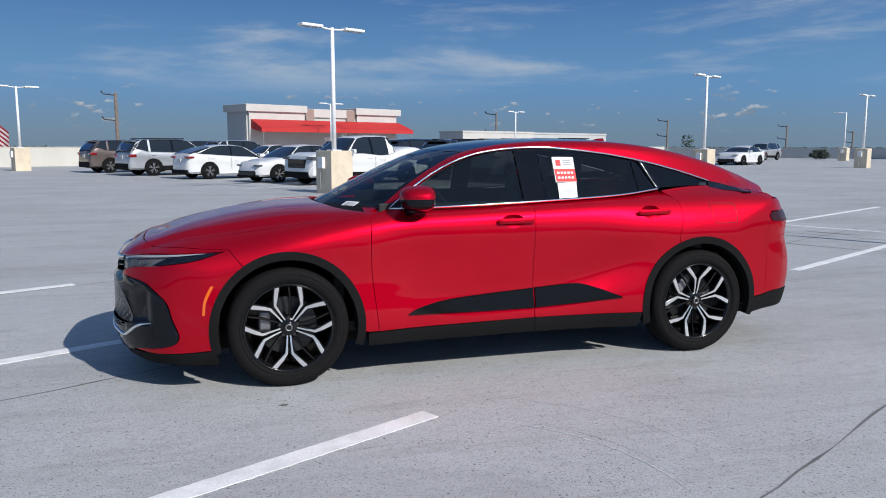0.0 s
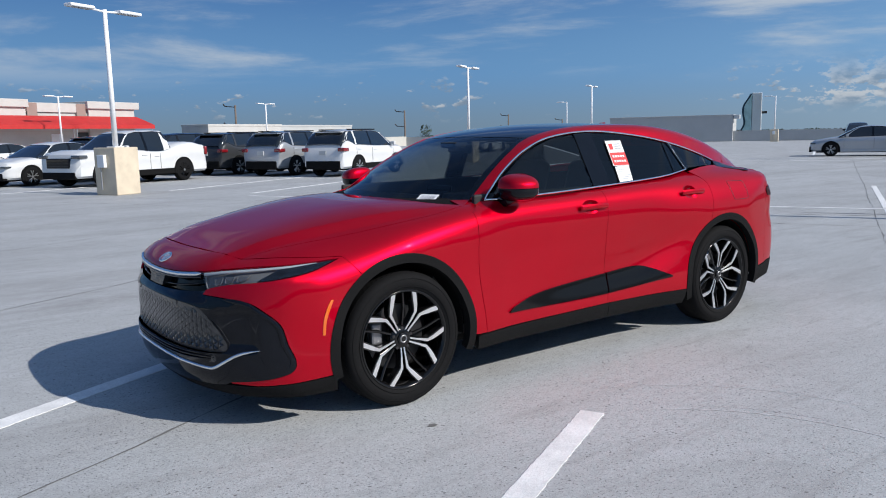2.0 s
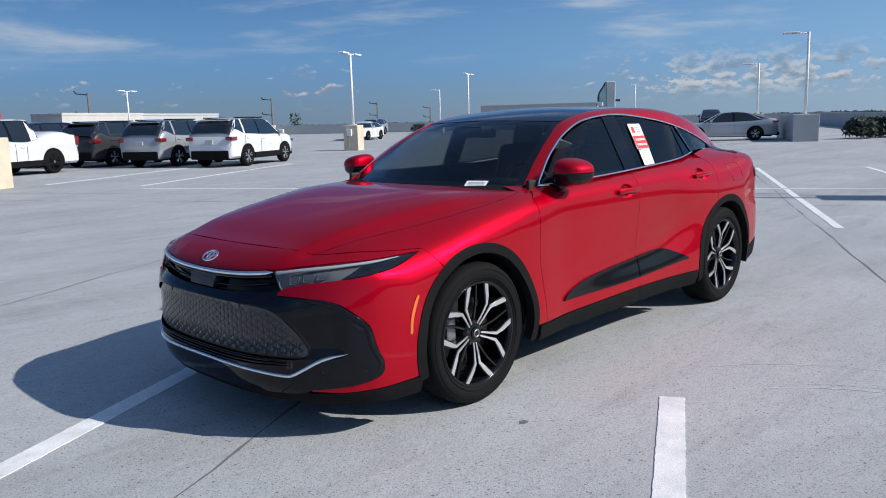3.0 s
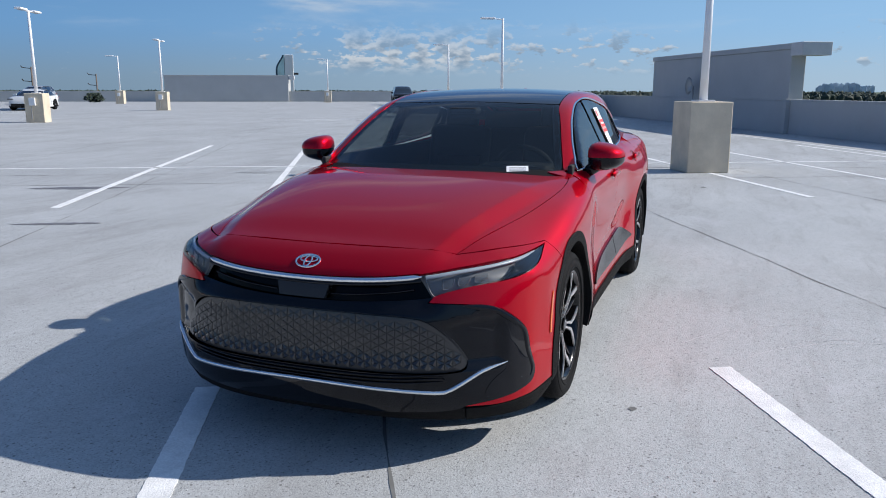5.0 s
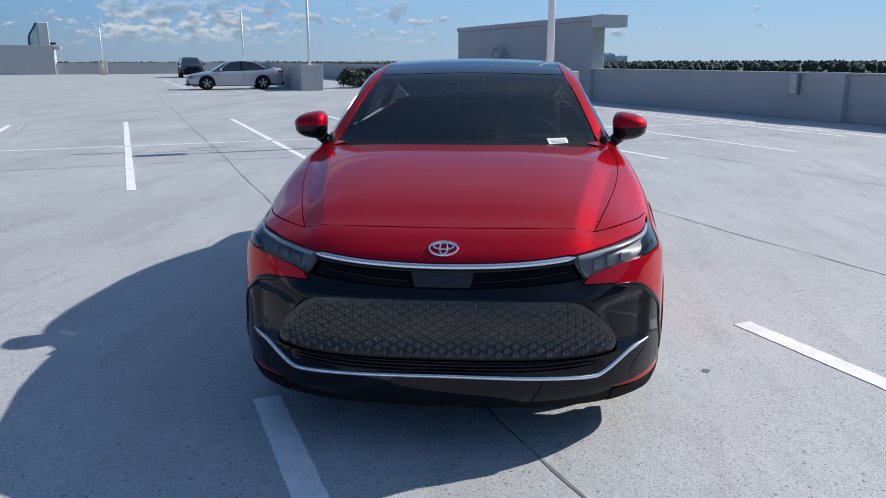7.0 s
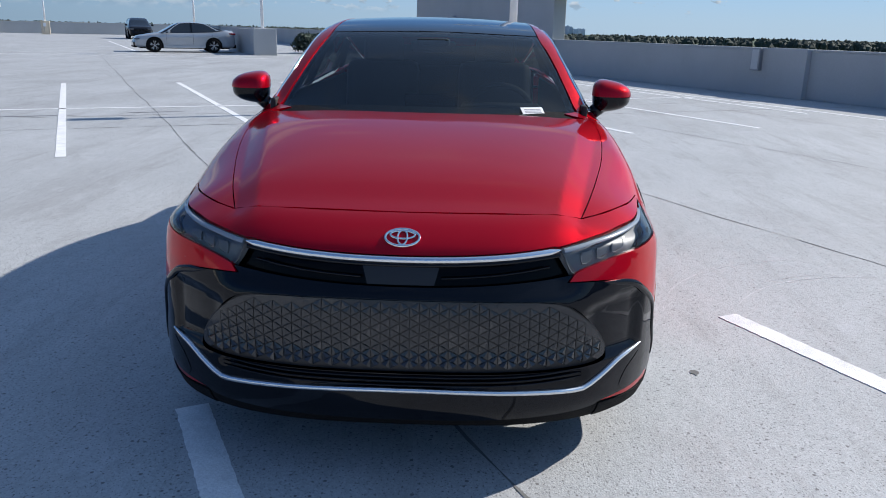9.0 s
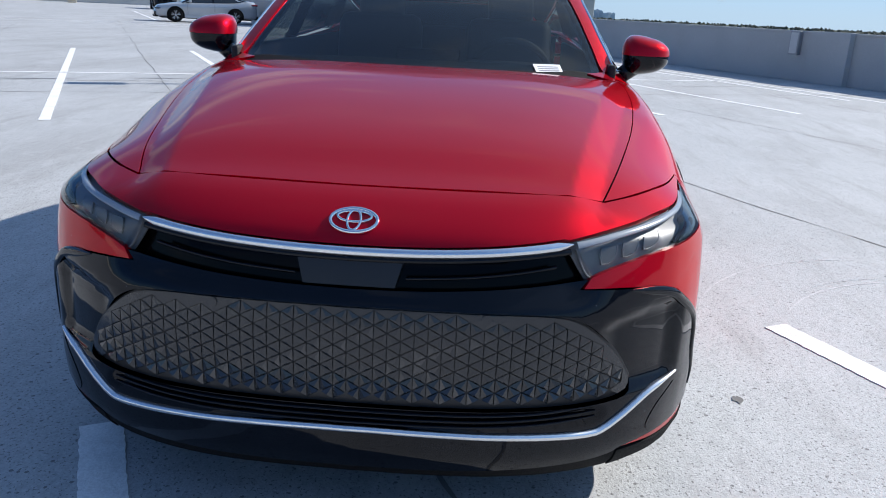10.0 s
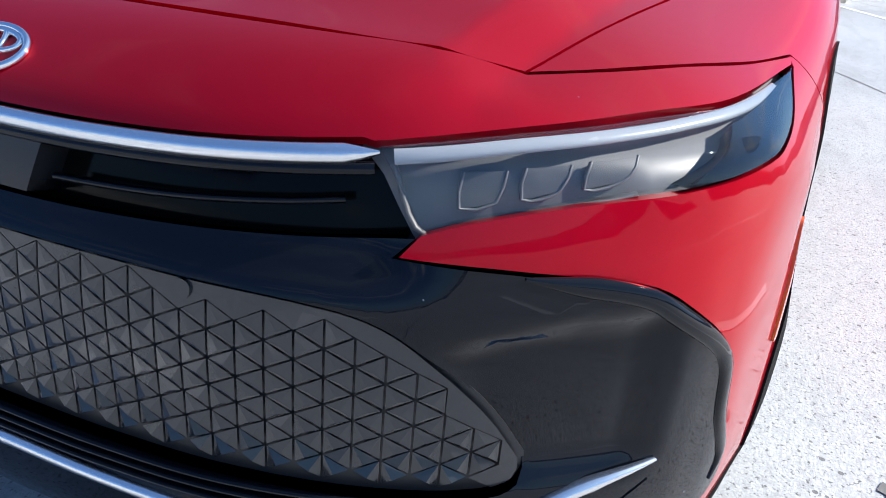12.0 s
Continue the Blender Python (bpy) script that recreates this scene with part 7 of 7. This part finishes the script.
    # door seams, handles, sill and arches
    wx = (-fo, -fo - B)
    for s in (-1, 1):
        part("sill", box(wx[1] + r + 0.08, wx[0] - r - 0.08, s * W / 2 - 0.03, s * W / 2 + 0.012, z0 - 0.02, z0 + (0.17 if tall else 0.09), 0.01), trim if tall else paint, car)
        for t in (tm + 0.01, t0 + 0.05, t0 + (t1 - t0) * 0.78):
            w = float(half(t)) * W / 2
            part("door_seam", box(-t * L - 0.004, -t * L + 0.004, s * w - 0.004, s * w + 0.003, z0 + 0.15, float(bz(t)) - 0.10), M_DARK, car)
        for t in (tm - 0.035, t0 + (t1 - t0) * 0.72):
            w = float(half(t)) * W / 2
            part("door_handle", box(-t * L - 0.10, -t * L + 0.10, s * w - 0.01, s * w + 0.018, float(bz(t)) - 0.20, float(bz(t)) - 0.165, 0.008), paint, car)
        mt = t0 + 0.075
        part("door_mirror", box(-mt * L - 0.06, -mt * L + 0.06, min(s * W * 0.485, s * (W * 0.485 + 0.2)), max(s * W * 0.485, s * (W * 0.485 + 0.2)), float(bz(mt)) - 0.02, float(bz(mt)) + 0.13, 0.03), paint, car)
        for cx in wx:
            ar = bmesh.new()
            bmesh.ops.create_cone(ar, cap_ends=True, segments=36, radius1=r + 0.075, radius2=r + 0.075, depth=0.05, matrix=Matrix.Translation((cx, s * (W / 2 - 0.013), r)) @ Matrix.Rotation(radians(90), 4, "X"))
            bmesh.ops.bisect_plane(ar, geom=ar.verts[:] + ar.edges[:] + ar.faces[:], plane_co=(0, 0, z0 - 0.03), plane_no=(0, 0, -1), clear_outer=True)
            part("wheel_arch", ar, trim if tall else M_UNDER, car)
            w = new("wheel")
            w.parent = car
            w.matrix_local = Matrix.Translation((cx, s * (W / 2 - 0.085), r))
            part("tyre", revolve([(r * 0.66, -0.10), (r * 0.93, -0.11), (r, -0.08), (r, 0.08), (r * 0.93, 0.11), (r * 0.66, 0.10)], 36), M_TYRE, w, smooth=True)
            rim = part("rim", revolve([(r * 0.68, s * 0.10), (r * 0.64, s * 0.098), (r * 0.62, s * 0.06), (0.0, s * 0.05)], 30), M_RIM_BLACK, w)
            for i in range(5):
                a = 2 * math.pi * i / 5 + 0.3
                sp = bmesh.new()
                for e in (-0.13, 0.13):
                    add_tube(sp, (0.05 * math.cos(a), s * 0.085, 0.05 * math.sin(a)), (r * 0.65 * math.cos(a + e * 1.6), s * 0.095, r * 0.65 * math.sin(a + e * 1.6)), 0.016, 0.020, 6)
                part("spoke", sp, M_ALLOY if bright else M_RIM_BLACK, w)
            part("hub", revolve([(0.05, s * 0.07), (0.045, s * 0.1), (0.0, s * 0.1)], 16), M_ALLOY, w)
        # lamps
        nz = float(bz(0.03))
        hw = float(half(0.03)) * W / 2
        part("headlamp", box(-0.42 if not tall else -0.36, -0.035, min(s * hw * 0.60, s * hw * 1.045), max(s * hw * 0.60, s * hw * 1.045), nz - (0.16 if tall else 0.125), nz - 0.055, 0.03 if tall else 0.02), M_LAMP_CLEAR, car, "clear headlamp", smooth=True)
        tz = float(bz(0.97))
        tw = min(float(half(0.975)), 1.0) * W / 2
        lamp_in, lamp_z = (0.86, (0.36, 0.06)) if kind == "pickup" else (0.74, (0.26, 0.13)) if tall else (0.55, (0.19, 0.10))
        part("tail_lamp", box(-L + 0.005, -L + (0.34 if not kind == "pickup" else 0.12), min(s * tw * lamp_in, s * tw * 1.06), max(s * tw * lamp_in, s * tw * 1.06), tz - lamp_z[0], tz - lamp_z[1], 0.02), M_LAMP_RED, car, "red tail lamp", smooth=True)
    fz = float(bz(0.0))
    if tall:
        g = part("grille", box(-0.10, 0.02, -W * 0.28, W * 0.28, fz + 0.02, fz + 0.34, 0.03), M_BLACK_GLOSS, car)
        for i in range(3):
            part("grille_bar", box(0.018, 0.028, -W * 0.26, W * 0.26, fz + 0.08 + i * 0.09, fz + 0.095 + i * 0.09), M_DARK, g)
    else:
        part("grille", box(-0.09, 0.012, -W * 0.34, W * 0.34, z0 + 0.05, fz - 0.02, 0.03), M_BLACK_GLOSS, car)
    part("front_intake", box(-0.16, 0.018, -W * 0.40, W * 0.40, z0 - 0.02, z0 + (0.20 if tall else 0.06), 0.03), trim, car)
    part("rear_bumper", box(-L - 0.03, -L + 0.18, -W * 0.40, W * 0.40, z0 - 0.02, z0 + (0.28 if tall else 0.16), 0.03), trim if tall else M_BLACK_MATT, car)
    part("number_plate", box(-L - 0.012, -L + 0.01, -0.15, 0.15, 0.80 if tall else 0.72, 0.95 if tall else 0.86, 0.004), M_WALL_TOP, car)
    part("underside", box(-L + 0.3, -0.3, -W * 0.36, W * 0.36, z0 - 0.06, z0 + 0.02), M_UNDER, car)
    if tall and kind != "pickup":
        sp = float(rz(k["roof"][-3][0]))
        part("roof_spoiler", box(-k["roof"][-3][0] * L - 0.16, -k["roof"][-3][0] * L + 0.12, -W * 0.33, W * 0.33, sp - 0.005, sp + 0.03, 0.012), paint, car)
    if rack:
        for s in (-1, 1):
            part("roof_rail", box(-tb * L + 0.15, -ta * L - 0.2, s * W * 0.33 - 0.015, s * W * 0.33 + 0.015, peak + 0.0, peak + 0.045, 0.01), M_BLACK_MATT, car)
    if kind == "pickup":
        part("bed_inside", box(-L + 0.10, -0.705 * L, -W * 0.42, W * 0.42, 1.196, 1.226, 0.0), M_BLACK_MATT, car)
        part("tailgate", box(-L - 0.014, -L + 0.03, -W * 0.40, W * 0.40, 0.78, 1.18, 0.015), paint, car)
    if cover:
        part("bed_cap", box(-L + 0.15, -0.70 * L, -W * 0.43, W * 0.43, 1.19, 1.62, 0.06), M_CAR_BLACK, car)
    return car


H_U, H_BACK, H_V = DECK, DECK + math.pi, DECK + math.pi / 2
vehicle("suv", 13.3, 22.1, H_U, M_CAR_WHITE, "white compact SUV with black cladding, tail to the lane", "SUV", rack=True)
vehicle("suv", 12.1, 24.8, H_U, M_CAR_SILVER, "silver compact SUV with dark cladding and roof rails", "SUV", rack=True)
vehicle("suv", 10.95, 27.6, H_U, M_CAR_DARK, "charcoal compact SUV parked in the row", "SUV", rack=True)
vehicle("big_suv", 9.7, 30.5, H_U, M_CAR_BLACK, "black SUV parked behind the pickup", "SUV")
vehicle("pickup", 5.35, 24.25, H_BACK, M_CAR_WHITE, "white double-cab pickup with black grille and wheels", "pickup truck", bright=False)
vehicle("compact", 3.3, 26.7, H_BACK, M_CAR_WHITE, "white compact sedan parked nose to the lane", "car")
vehicle("hatch", 0.75, 30.5, H_U, M_CAR_WHITE, "white sloping hatchback parked tail to the lane", "car")
vehicle("big_suv", -1.75, 35.1, H_U, M_CAR_SILVER, "large silver SUV parked tail to the lane", "SUV", rack=True)
vehicle("suv", -4.1, 39.6, H_U, M_CAR_BROWN, "bronze-grey SUV parked near the cream parapet", "SUV")
vehicle("big_suv", 2.2, 46.2, H_U, M_CAR_SILVER, "silver SUV in the far row", "SUV")
vehicle("suv", 0.1, 50.0, H_U, M_CAR_BLACK, "black SUV in the far row", "SUV")
vehicle("compact", 3.6, 42.8, H_BACK, M_CAR_WHITE, "white sedan in the far row", "car")
vehicle("suv", 7.9, 36.0, H_U, M_CAR_DARK, "dark SUV in the far row", "SUV")
vehicle("coupe", 39.0, 45.0, H_BACK, M_CAR_WHITE, "white low coupe with black wheels", "car", bright=False)
vehicle("compact", 41.2, 47.5, H_BACK, M_CAR_WHITE, "white sedan beside the coupe", "car")
vehicle("big_suv", 55.0, 62.0, H_BACK, M_CAR_SILVER, "silver-grey SUV far across the deck", "SUV")
vehicle("sedan", 37.2, 14.15, H_V, M_CAR_SILVER, "silver mid-size sedan beside a grey wall stub", "car")
vehicle("big_suv", 65.4, 28.0, H_BACK, M_CAR_BLACK, "black SUV far across the deck", "SUV")
